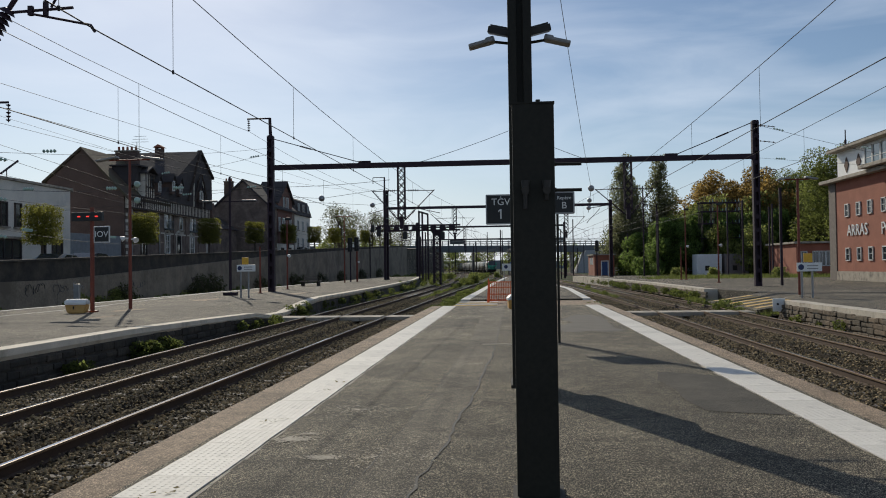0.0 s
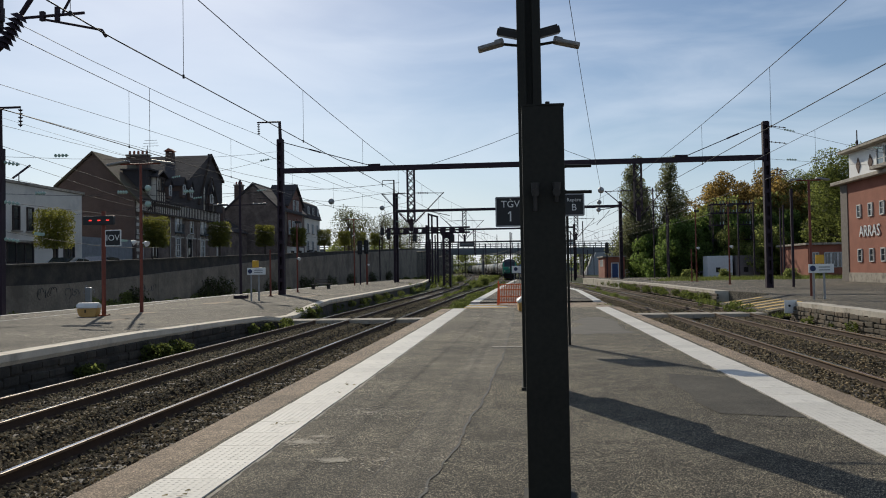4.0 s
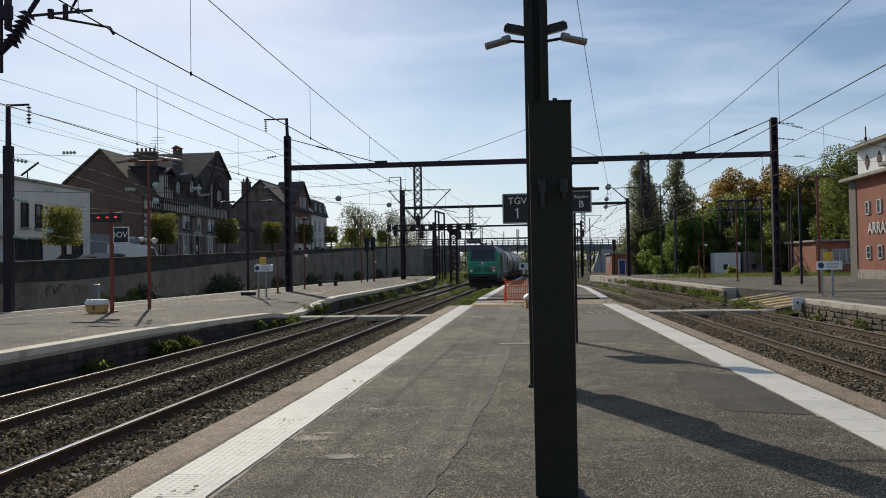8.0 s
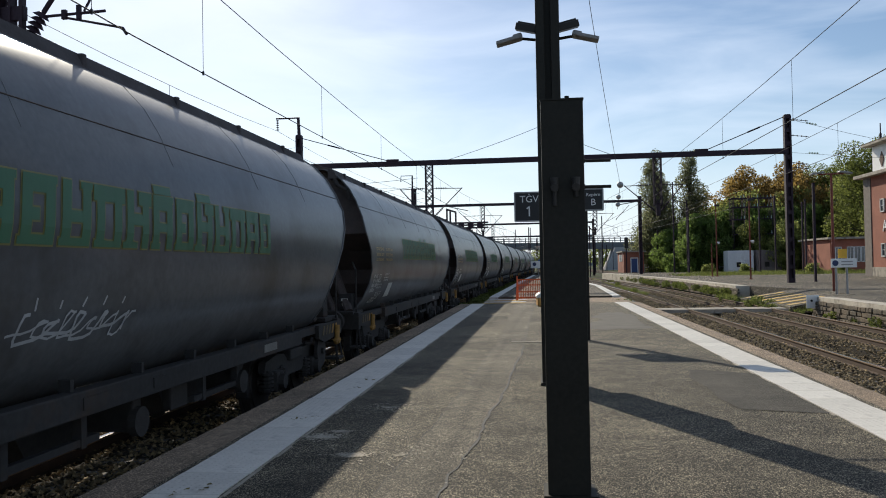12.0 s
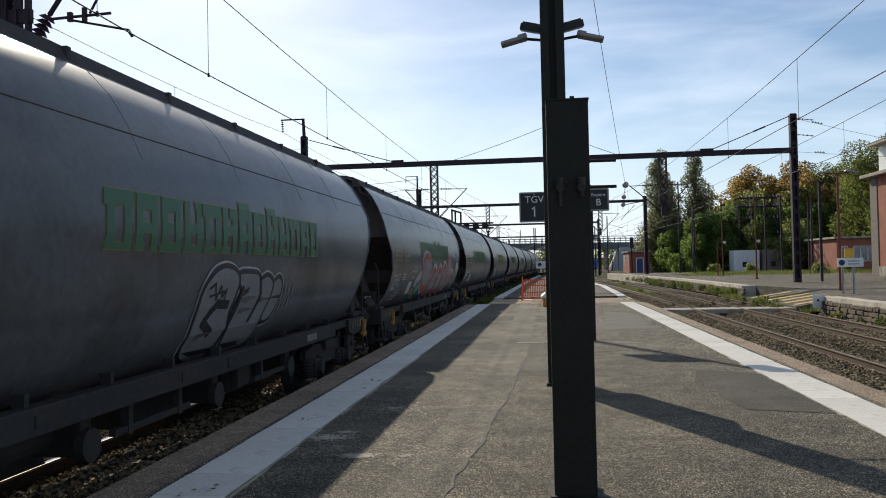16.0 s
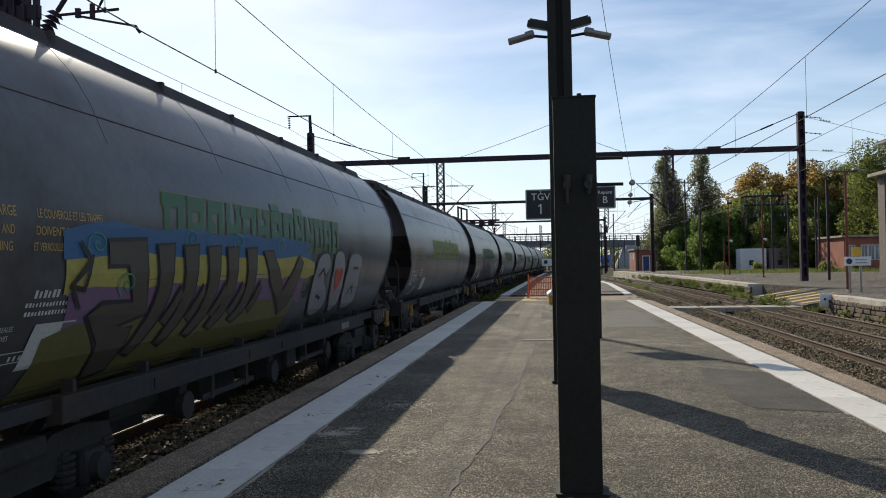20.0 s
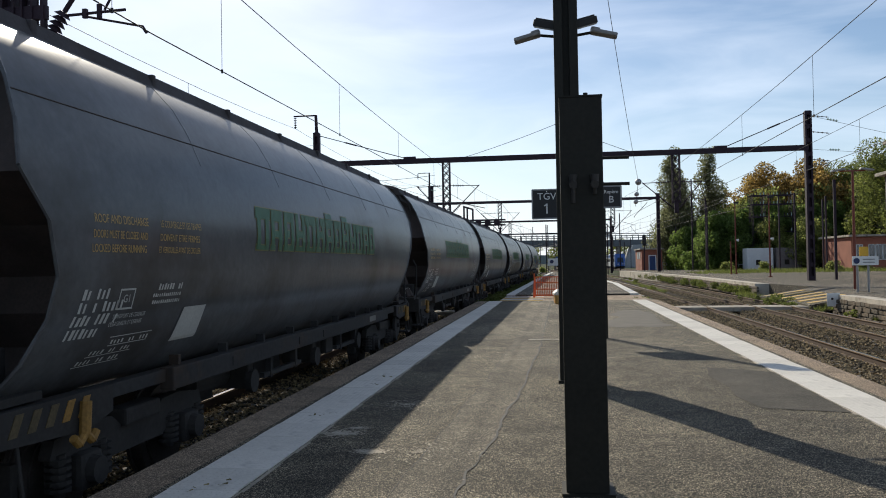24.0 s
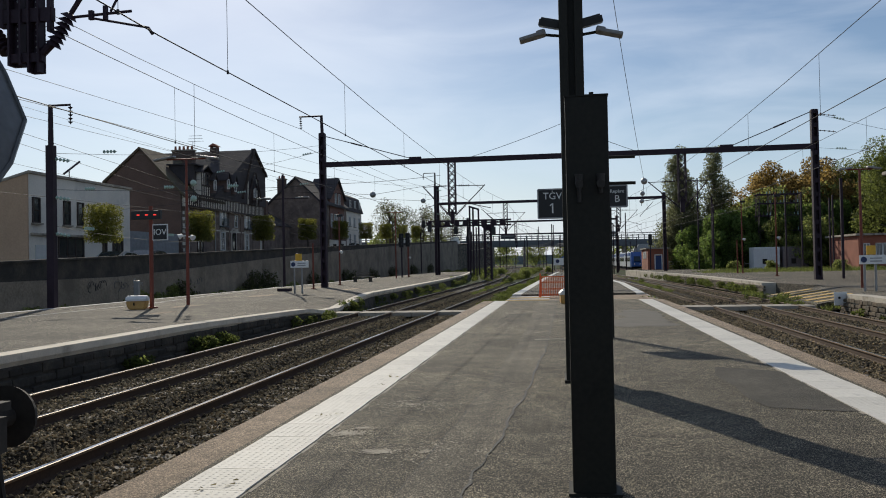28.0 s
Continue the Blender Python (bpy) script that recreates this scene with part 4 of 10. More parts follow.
        poly_prism(bm, [(-1.2, e * 9.5, 0.22), (1.2, e * 9.5, 0.22), (1.3, e * 9.35, 0.8), (-1.3, e * 9.35, 0.8)], (0, -e * 0.06, 0))
        part("snow_plough", fixed(bm), UNDER, lo)
        for s in (-0.55, -0.4, -0.25, 0.25, 0.4, 0.55):
            bm = nb()
            tube(bm, (s, e * 9.55, 0.98), (s, e * 9.72, 0.72), 0.03, seg=6)
            tube(bm, (s, e * 9.72, 0.72), (s, e * 9.66, 0.45), 0.03, seg=6)
            part("coupling_hose", bm, BLACK, lo)
        bm = nb()
        box(bm, (0, e * 9.75, 0.95), (0.12, 0.5, 0.2), bevel=0.03)
        part("draw_hook", bm, BLACK, lo)
        buffers(lo, e * 9.5, e, True)
    # side pieces: ribs, grilles, doors, rails
    for s in (1, -1):
        def side(name, material, y0, y1, z0, z1, out=0.02, label="", par=lo, bev=0.0):
            bm = nb()
            box(bm, (s * (1.425 + out / 2), (y0 + y1) / 2, (z0 + z1) / 2), (out, y1 - y0, z1 - z0), bevel=bev)
            return part(name, bm, material, par, label)
        def ribs(y0, y1, material):
            for q in range(11):
                bm = nb()
                z = 1.48 + q * 0.165
                poly_prism(bm, [(s * 1.424, y0, z), (s * 1.475, y0, z + 0.03), (s * 1.475, y0, z + 0.075), (s * 1.424, y0, z + 0.105)], (0, y1 - y0, 0))
                part("side_rib", fixed(bm), material, lo)
        ribs(-6.58, -5.44, LOCO_GREEN)
        for q in range(11):
            z = 1.48 + q * 0.165
            edge = -2.43 + (z - 1.62) * 0.66
            for y0, y1, m in ((-2.3, edge, LOCO_GREEN), (edge, -0.66, LOCO_GREY)):
                if y1 - y0 > 0.02:
                    bm = nb()
                    poly_prism(bm, [(s * 1.424, y0, z), (s * 1.475, y0, z + 0.03), (s * 1.475, y0, z + 0.075), (s * 1.424, y0, z + 0.105)], (0, y1 - y0, 0))
                    part("side_rib", fixed(bm), m, lo)
        ribs(0.44, 2.06, LOCO_GREY)
        ribs(5.46, 6.62, LOCO_GREY)
        side("service_door", LOCO_GREY, -0.6, 0.38, 1.54, 3.27, 0.05, "smooth light grey service door", lo, 0.02)
        side("gutter", LOCO_DARK, -7.8, 7.8, 3.34, 3.37, 0.05, "thin dark gutter")
        for y0, y1 in ((-3.8, -2.4), (-5.33, -3.93)):
            g = side("side_grille", GRILLE_GREEN, y0, y1, 1.55, 3.22, 0.03, "dark green radiator grille")
            bm = nb()
            for q in range(26):
                yy = y0 + 0.03 + (y1 - y0 - 0.06) * q / 25
                box(bm, (s * 1.4545, yy, 2.38), (0.004, 0.02, 1.6))
            part("grille_mesh", bm, GRILLE_GREEN, g)
        bm = nb()
        for y in (-5.38, -3.865, -2.35):
            box(bm, (s * 1.452, y, 2.38), (0.05, 0.1, 1.82))
        box(bm, (s * 1.4525, -3.865, 3.28), (0.05, 3.13, 0.08))
        box(bm, (s * 1.4525, -3.865, 1.52), (0.05, 3.13, 0.08))
        part("grille_frame", bm, LOCO_GREEN, lo)
        for y0, y1, z0 in ((2.18, 3.9, 1.55), (3.96, 4.65, 1.55), (4.7, 5.4, 2.36)):
            g = side("side_grille", PERFORATED, y0, y1, z0, 3.28, 0.03, "grey vertical louvre")
            bm = nb()
            for q in range(16):
                yy = y0 + 0.04 + (y1 - y0 - 0.08) * q / 15
                box(bm, (s * 1.457, yy, (z0 + 3.28) / 2), (0.008, 0.03, 3.22 - z0))
            part("louvre", bm, PERFORATED, g)
        for e, m in ((-1, LOCO_GREEN), (1, LOCO_GREY)):
            d = side("cab_door", m, e * 7.15 - 0.29, e * 7.15 + 0.29, 1.56, 3.24, 0.022, "cab side door")
            side("door_window", SCREEN, e * 7.14 - 0.2, e * 7.14 + 0.2, 2.63, 3.0, 0.03, "", d)
            side("door_window", SCREEN, e * 7.14 - 0.2, e * 7.14 + 0.2, 3.04, 3.19, 0.03, "", d)
            for ya, yb, za, zb in ((-0.31, -0.29, 1.55, 3.25), (0.29, 0.31, 1.55, 3.25), (-0.31, 0.31, 3.24, 3.26), (-0.31, 0.31, 1.54, 1.56), (-0.22, 0.22, 2.05, 2.06)):
                side("door_seam", GRILLE_GREEN if e < 0 else LOCO_DARK, e * 7.15 + ya, e * 7.15 + yb, za, zb, 0.026, "", d)
            side("door_handle", BLACK, e * 7.4 - 0.08, e * 7.4 + 0.08, 1.86, 2.06, 0.03, "", d)
            # flat black panel on the sill paints the shade of a step recess
            side("step_recess", BLACK, e * 7.25 - 0.26, e * 7.25 + 0.26, 0.86, 1.3, 0.02, "black panel standing for the shade in the step recess")
            side("cab_window", SCREEN, e * 7.84 - 0.16, e * 7.84 + 0.16, 2.66, 3.27, 0.012, "", lo)
            for yy in (-0.42, 0.42):
                bm = nb()
                tube(bm, (s * 1.5, e * 7.12 + yy, 1.28), (s * 1.5, e * 7.12 + yy, 2.72), 0.018, seg=6)
                tube(bm, (s * 1.5, e * 7.12 + yy, 2.72), (s * 1.42, e * 7.12 + yy, 2.79), 0.018, seg=6)
                tube(bm, (s * 1.5, e * 7.12 + yy, 1.28), (s * 1.4, e * 7.12 + yy, 1.22), 0.018, seg=6)
                part("hand_rail", bm, GREY_METAL, lo)
            bm = nb()
            box(bm, (s * 1.54, e * 7.74, 2.95), (0.1, 0.2, 0.42), bevel=0.03)
            tube(bm, (s * 1.43, e * 7.68, 3.18), (s * 1.54, e * 7.68, 3.1), 0.015, seg=6)
            tube(bm, (s * 1.43, e * 7.68, 2.7), (s * 1.54, e * 7.68, 2.8), 0.015, seg=6)
            part("mirror", bm, BLACK, lo)
            bm = nb()
            box(bm, (s * 1.3, e * 7.1, 0.62), (0.22, 0.6, 0.05))
            box(bm, (s * 1.34, e * 7.1, 0.9), (0.18, 0.6, 0.05))
            part("cab_step", bm, UNDER, lo)
        # slanted green stroke into the grey half, and tall slanted shapes of the livery
        bm = nb()
        poly_prism(bm, [(s * 1.426, -2.58, 1.48), (s * 1.426, -2.57, 1.48), (s * 1.426, -1.29, 3.34), (s * 1.426, -2.58, 3.34)], (s * 0.004, 0, 0))
        part("green_stroke", fixed(bm), LOCO_GREEN, lo)
        side("sill", LOCO_SILL, -8.6, 8.6, 1.05, 1.46, 0.012, "dull grey sill band")
        for y, z, r2 in ((-6.15, 1.26, 0.075), (-2.86, 1.3, 0.085), (-0.9, 1.27, 0.07), (0.5, 1.27, 0.07), (4.0, 1.27, 0.07)):
            bm = nb()
            tube(bm, (s * 1.43, y, z), (s * 1.462, y, z), r2, seg=14)
            tube(bm, (s * 1.46, y, z), (s * 1.47, y, z), r2 * 0.6, seg=12)
            part("jacking_eye", bm, BLACK, lo)
        for y, z, hh in ((-6.6, 1.37, 0.03), (-5.9, 1.2, 0.09), (-5.82, 1.2, 0.05), (-5.5, 1.15, 0.03), (-5.3, 1.28, 0.07), (-5.1, 1.3, 0.1), (-5.05, 1.18, 0.06), (-4.1, 1.25, 0.04), (-3.6, 1.27, 0.03)):
            bm = nb()
            box(bm, (s * 1.4395, y, z), (0.005, 0.07, hh))
            part("stencil_bar", bm, CREAM_DIM, lo)
        for q in range(6):
            bm = nb()
            box(bm, (s * 1.43, -8.25 + q * 0.085, 1.85), (0.012, 0.05, 0.16))
            part("number_bar", bm, CREAM_PAINT, lo)
        for q in range(17):
            bm = nb()
            box(bm, (s * 1.445, -0.95 + q * 0.1, 1.56), (0.012, 0.06, 0.08))
            part("stencil_bar", bm, LOCO_DARK, lo)
        bm = nb()
        poly_prism(bm, [(s * 1.424, 8.02, 1.82), (s * 1.424, 8.62, 1.82), (s * 1.424, 8.62, 2.16), (s * 1.424, 8.5, 2.26), (s * 1.424, 8.02, 2.26)], (s * 0.012, 0, 0))
        part("badge", fixed(bm), RED_BADGE, lo, "plain red badge")
        bm = nb()
        box(bm, (s * 1.482, -6.1, 1.93), (0.012, 0.36, 0.13))
        plate = part("name_plate", bm, PLATE_RED, lo, "small red and grey name plate")
        bm = nb()
        box(bm, (s * 1.482, -5.76, 1.93), (0.012, 0.28, 0.13))
        part("plate_field", bm, LOCO_SILL, plate)
        bm = nb()
        tube(bm, (s * 1.14, -0.35, 0.71), (s * 1.14, 2.36, 0.71), 0.24, seg=20)
        part("air_tank", bm, GREY_METAL, lo)
        bm = nb()
        box(bm, (s * 1.14, -2.0, 0.8), (0.5, 1.32, 0.54), bevel=0.04)
        for q in range(5):
            box(bm, (s * 1.395, -2.0, 0.6 + q * 0.1), (0.03, 1.1, 0.05))
        part("battery_box", bm, LOCO_DARK, lo)
    # roof seams, lifting lugs and vents
    for y in (-5.9, -3.0, 0.2, 3.2, 6.0):
        bm = nb()
        half = [(x * 1.004, z + 0.012) for x, z in RING[4:]]
        pts = [(x, y, z) for x, z in half] + [(-x, y, z) for x, z in reversed(half[:-1])]
        for a, b in zip(pts, pts[1:]):
            tube(bm, a, b, 0.011, seg=5)
        for s in (-1, 1):
            for q in (-0.05, 0.05):
                tube(bm, (s * 1.16 - 0.02, y + q, 3.78), (s * 1.16 + 0.05, y + q, 3.82), 0.045, seg=12)
        part("roof_seam", bm, LOCO_DARK, lo)
    for s in (1, -1):
        for q in range(22):
            bm = nb()
            box(bm, (s * 1.335, -7.2 + q * 0.68, 3.51), (0.04, 0.16, 0.07))
            part("roof_vent", bm, LOCO_DARK, lo)
    bm = nb()
    box(bm, (0, 0, 0.75), (1.6, 5.6, 0.6), bevel=0.05)
    box(bm, (0, 0, 1.0), (2.6, 18.4, 0.12))
    part("underframe", bm, UNDER, lo)
    bogie(lo, -5.6, 0.53, 2.6)
    bogie(lo, 5.6, 0.53, 2.6)
    return lo


loco = make_loco()
# middle of each vehicle along the line at 11 s
TRAIN = [(loco, 13.06)]
first = make_wagon()
WAGONS = [first] + [copy_thing(first, Matrix()) for _ in range(23)]
for i, w in enumerate(WAGONS):
    TRAIN.append((w, 31.2 + 16.275 * i))


# ---- lettering ----
def words(name, text, size, m, material, parent, depth=0.004, align="CENTER", bold=0.0):
    cu = bpy.data.curves.new(name, "FONT")
    cu.body, cu.size, cu.extrude, cu.align_x, cu.align_y = text, size, depth, align, "CENTER"
    cu.resolution_u, cu.offset = 3, bold
    tmp = new("lettering_source", cu)
    me = bpy.data.meshes.new_from_object(tmp.evaluated_get(bpy.context.evaluated_depsgraph_get()))
    bpy.data.objects.remove(tmp)
    me.materials.clear()
    me.materials.append(material)
    ob = new(name, me)
    ob.parent, ob.matrix_basis = parent, m
    return ob


FACING = pose(0, 0, 0, 90, 0, 0)


def facing(x, y, z):
    return Matrix.Translation((x, y, z)) @ FACING


# ---- near platform: strips, patches, cracks ----
def stud_tile(length, width):
    bm = nb()
    box(bm, (0, 0, 0.004), (width - 0.006, length - 0.006, 0.012))
    nx, ny = int(width / 0.062), int(length / 0.062)
    for i in range(nx):
        for j in range(ny):
            x, y = (i - (nx - 1) / 2) * 0.062, (j - (ny - 1) / 2) * 0.062
            lo = [bm.verts.new((x + 0.015 * math.cos(a), y + 0.015 * math.sin(a), 0.010)) for a in (0.4, 1.97, 3.54, 5.11)]
            hi = [bm.verts.new((x + 0.009 * math.cos(a), y + 0.009 * math.sin(a), 0.0122)) for a in (0.4, 1.97, 3.54, 5.11)]
            bm.faces.new(hi)
            for k in range(4):
                bm.faces.new((lo[k], lo[(k + 1) % 4], hi[(k + 1) % 4], hi[k]))
    me = bpy.data.meshes.new("tactile_tile")
    bm.to_mesh(me)
    bm.free()
    me.materials.append(WHITE_TILE)
    return me


tile_me = stud_tile(0.6, 0.54)
for x, me in ((-2.56, tile_me), (3.235, tile_me)):
    strip = thing("tactile_strip", "row of pale studded tactile paving tiles", "tactile paving", kind="structure")
    for i in range(77):
        o = new("tactile_tile", me)
        o.parent = strip
        o.matrix_basis = pose(x + (0.004 if i % 3 else -0.003), -12.1 + 0.6 * i, 0.0005 * (i % 4), 0, 0, 0.25 * ((i * 7) % 5 - 2) * 0.4)
bm = nb()
rnd = random.Random(5)
for i in range(90):
    y = -2 + i * 0.4
    w = rnd.uniform(0.008, 0.035)
    box(bm, (-2.28 + w / 2, y + 0.2, 0.0015), (w, 0.42, 0.003))
    if i % 2:
        box(bm, (2.965 - w / 2, y + 0.2, 0.0015), (w, 0.42, 0.003))
tagged(part("mortar_edge", bm, CONCRETE), "ragged cement edging beside the tactile tiles", "paving", kind="structure")


def ribbon(pts_l, pts_r, z, material, name, label, cat):
    bm = nb()
    a = [bm.verts.new((x, y, z)) for x, y in pts_l]
    b = [bm.verts.new((x, y, z)) for x, y in pts_r]
    for i in range(len(a) - 1):
        bm.faces.new((a[i], b[i], b[i + 1], a[i + 1]))
    low = [bm.verts.new((v.co.x, v.co.y, -0.02)) for v in a]
    for i in range(len(a) - 1):
        bm.faces.new((low[i], a[i], a[i + 1], low[i + 1]))
    return tagged(part(name, fixed(bm), material), label, cat, kind="structure")


def wander(x0, x1, y0, y1, n, amp, seed):
    r = random.Random(seed)
    out, off = [], 0.0
    for i in range(n):
        t = i / (n - 1)
        off = off * 0.75 + r.uniform(-amp, amp)
        out.append((x0 + (x1 - x0) * t + off, y0 + (y1 - y0) * t ** 1.6))
    return out


def along(knots, n, amp, seed):
    """A ragged line through (x, y) knots, drawn in n short steps."""
    r = random.Random(seed)
    ys = [knots[0][1] * (knots[-1][1] / knots[0][1]) ** (i / (n - 1)) for i in range(n)]
    xs = np.interp(ys, [k[1] for k in knots], [k[0] for k in knots])
    return [(float(x) + r.uniform(-amp, amp), y) for x, y in zip(xs, ys)]


cl = along(((-1.2, 3.0), (-1.18, 6.2), (-1.12, 7.8), (-1.0, 11.0), (-0.9, 17.6), (-0.98, 26.0), (-1.0, 33.9)), 90, 0.016, 11)
cr = along(((-0.72, 3.0), (-0.73, 6.2), (-0.6, 7.4), (-0.58, 9.0), (-0.5, 9.6), (-0.47, 11.2), (-0.44, 12.6), (-0.36, 14.7), (-0.3, 25.9), (-0.3, 33.9)), 90, 0.018, 12)
TRENCH = speckled("trench_asphalt", 0.034, 0.50, (1.0, 0.86, 0.62), 150.0, 0.5, 0.7, 0.85, 0.4, 4.6)
TAR = mat("crack_tar", (0.03, 0.029, 0.028), 0.8, var=0.3)
ribbon(cl, cr, 0.0025, TRENCH, "asphalt_repair", "worn strip of repaired asphalt along the platform", "paving")


def crack(pts, w, seed):
    r = random.Random(seed)
    a, b = [], []
    for x, y in pts:
        k = w * r.uniform(0.3, 1.3)
        a.append((x - k, y))
        b.append((x + k, y))
    bm = nb()
    va, vb = [bm.verts.new((x, y, 0.0065)) for x, y in a], [bm.verts.new((x, y, 0.0065)) for x, y in b]
    for i in range(len(va) - 1):
        bm.faces.new((va[i], vb[i], vb[i + 1], va[i + 1]))
    tagged(part("pavement_crack", bm, TAR), "thin dark crack in worn asphalt", "crack", kind="structure")


crack(cr, 0.013, 2)
crack(cl[10:60], 0.005, 21)
crack([(1.6 + 0.25 * i + 0.03 * math.sin(i * 2.1), 8.9 - 0.03 * i + 0.05 * math.sin(i * 1.7)) for i in range(7)], 0.012, 4)
crack(wander(0.9, 2.6, 13, 17, 16, 0.05, 9), 0.012, 5)
crack(wander(1.2, 1.5, 22, 31, 14, 0.06, 10), 0.014, 6)


def blot(cx, cy, rx, ry, seed, material, z=0.005, n=26):
    r = random.Random(seed)
    bm = nb()
    ring = []
    for i in range(n):
        a = math.tau * i / n
        k = 1 + r.uniform(-0.28, 0.2)
        ring.append(bm.verts.new((cx + rx * k * math.cos(a), cy + ry * k * math.sin(a), z)))
    bm.faces.new(ring)
    return part("asphalt_patch", bm, material)


DUST = mat("cement_dust", (0.42, 0.375, 0.30), 0.95, var=0.45, scale=5, fine=60)
rd = np.random.default_rng(17)
for cx, cy, rx, ry, n in ((-2.08, 7.6, 0.2, 0.15, 900), (-1.62, 6.88, 0.13, 0.08, 620), (-1.98, 7.85, 0.12, 0.07, 240), (-1.75, 9.2, 0.55, 0.5, 420), (-1.2, 6.9, 0.7, 0.7, 380)):
    bm = nb()
    for _ in range(n):
        a, q = rd.uniform(0, math.tau), abs(rd.normal(0, 0.6))
        x, y, r = cx + rx * q * math.cos(a), cy + ry * q * math.sin(a), rd.uniform(0.004, 0.015 if n > 400 else 0.013)
        bm.faces.new([bm.verts.new((x + r * k * math.cos(b), y + r * k * math.sin(b), 0.0052 + 0.0016 * (_ / n))) for b, k in ((0.2, 1.2), (1.5, 0.7), (2.9, 1.0), (4.0, 0.6), (5.2, 1.1))])
    tagged(part("cement_stain", bm, DUST), "pale cement dust ground into the asphalt", "stain", kind="stuff")
FRESH = speckled("fresh_asphalt", 0.03, 0.15, (1.0, 0.88, 0.68), 240.0, 0.5, 0.5, 0.85, 0.35)
bm = nb()
bm.faces.new([bm.verts.new((x, y, 0.0042)) for x, y in ((2.16, 12.5), (2.55, 12.3), (2.94, 12.0), (2.945, 10.4), (2.95, 8.9), (2.5, 9.02), (2.1, 9.16), (2.02, 9.9), (2.07, 10.7), (2.0, 11.6))])
tagged(part("asphalt_repair", bm, FRESH), "smooth dark asphalt repair beside the pale strip", "paving", kind="structure")
crack([(2.05 + 0.1 * i, 9.14 - 0.028 * i + 0.02 * math.sin(i * 2.3)) for i in range(10)], 0.012, 14)
tagged(blot(1.9, 21.5, 0.9, 1.6, 4, PATCH, 0.004), "rectangular lighter asphalt repair patch", "paving", kind="structure")
tagged(blot(2.2, 24.5, 0.7, 3.0, 7, PATCH, 0.0045), "rectangular lighter asphalt repair patch", "paving", kind="structure")
bm = nb()
for i in range(4):
    box(bm, (-0.55 + 0.16 * i, 16.9, 0.006), (0.15, 0.12, 0.012), bevel=0.003)
tagged(part("drain_cover", bm, CONCRETE), "small broken concrete duct cover in the asphalt", "cover", kind="structure")

# twigs and dead leaves on the strip
leafs = nb()
for x, y in ((-2.48, 5.75), (-2.55, 8.35), (-2.45, 8.5), (-2.42, 10.6), (-2.4, 11.3), (-2.5, 11.5), (-2.6, 5.6)):
    for k in range(3):
        r2 = random.Random(int(x * 100) + k * 17 + int(y * 10))
        m = pose(x + r2.uniform(-0.06, 0.06), y + r2.uniform(-0.1, 0.1), 0.02 + r2.uniform(0, 0.01), r2.uniform(-25, 25), r2.uniform(-25, 25), r2.uniform(0, 360))
        pts = [m @ Vector(p) for p in ((-0.012, -0.02, 0), (0.012, -0.018, 0.003), (0.01, 0.022, 0), (-0.008, 0.025, 0.004))]
        leafs.faces.new([leafs.verts.new(p) for p in pts])
tagged(part("dead_leaves", leafs, leafy("dead_leaf", (0.20, 0.17, 0.07))), "few dry leaves lying on the pale strip", "leaves", kind="stuff")

# striped level crossing over the end of the near platform
for i in range(5):
    bm = nb()
    box(bm, (-1.6, 35.2 + 1.15 * i, -0.094), (1.9, 0.55, 0.02))
    tagged(part("crossing_stripe", bm, YELLOW_LINE if i % 2 else WHITE_LINE), "faded painted stripe on the crossing floor", "marking", kind="structure")

# ---- near post and lamp mast ----
post = thing("steel_post", "dark painted square steel post on the platform", "post", pose(0.165, 5.82, 0))
bm = nb()
box(bm, (0, 0, 1.365), (0.29, 0.26, 2.73), bevel=0.005)
part("shaft", bm, DARK_STEEL, post, "dark box section with scuffed paint")
bm = nb()
box(bm, (0, 0, 2.735), (0.30, 0.27, 0.012))
part("cap", bm, DARK_STEEL, post)
bm = nb()
tube(bm, (0.042, 0.05, 2.74), (0.042, 0.05, 2.79), 0.017, seg=10)
part("top_bolt", bm, DARK_STEEL, post)
for sx, rust in ((-0.06, 1), (0.085, 0)):
    bm = nb()
    tube(bm, (sx, -0.135, 2.13), (sx, -0.19, 2.12), 0.028, seg=12)
    tube(bm, (sx, -0.165, 2.19), (sx, -0.165, 2.1), 0.03, 0.022, seg=12)
    tube(bm, (sx, -0.15, 2.1), (sx, -0.14, 2.0 if rust else 2.06), 0.016, seg=8)
    part("cable_gland", bm, mat("gland_grey", (0.03, 0.027, 0.024), 0.6, var=0.3), post, "small worn cable fitting")
bm = nb()
box(bm, (0.005, 0, 0.01), (0.36, 0.34, 0.02))
part("foot_plate", bm, DARK_STEEL, post)

mast = thing("lamp_mast", "tall dark steel mast carrying four flat platform lamps", "lamp mast", pose(0.155, 11.15, 0))
for sx in (-1, 1):
    bm = nb()
    box(bm, (sx * 0.10, 0.05, 4.6), (0.115, 0.62, 9.2), bevel=0.008)
    part("channel", bm, DARK_STEEL, mast)
bm = nb()
box(bm, (0, 0.08, 4.6), (0.10, 0.5, 9.2))
part("web", bm, DARK_STEEL, mast)
bm = nb()
box(bm, (0.27, 0.12, 1.24), (0.22, 0.34, 1.08), bevel=0.025)
box(bm, (0.27, 0.12, 1.8), (0.25, 0.38, 0.03), bevel=0.01)
part("switch_cabinet", bm, DARK_STEEL, mast, "dark switch cabinet on the mast")
bm = nb()
tube(bm, (0.035, -0.10, 4.25), (0.03, -0.10, 7.0), 0.012, seg=6)
part("conduit", bm, mat("conduit_grey", (0.2, 0.17, 0.14), 0.6), mast, "thin grey conduit")
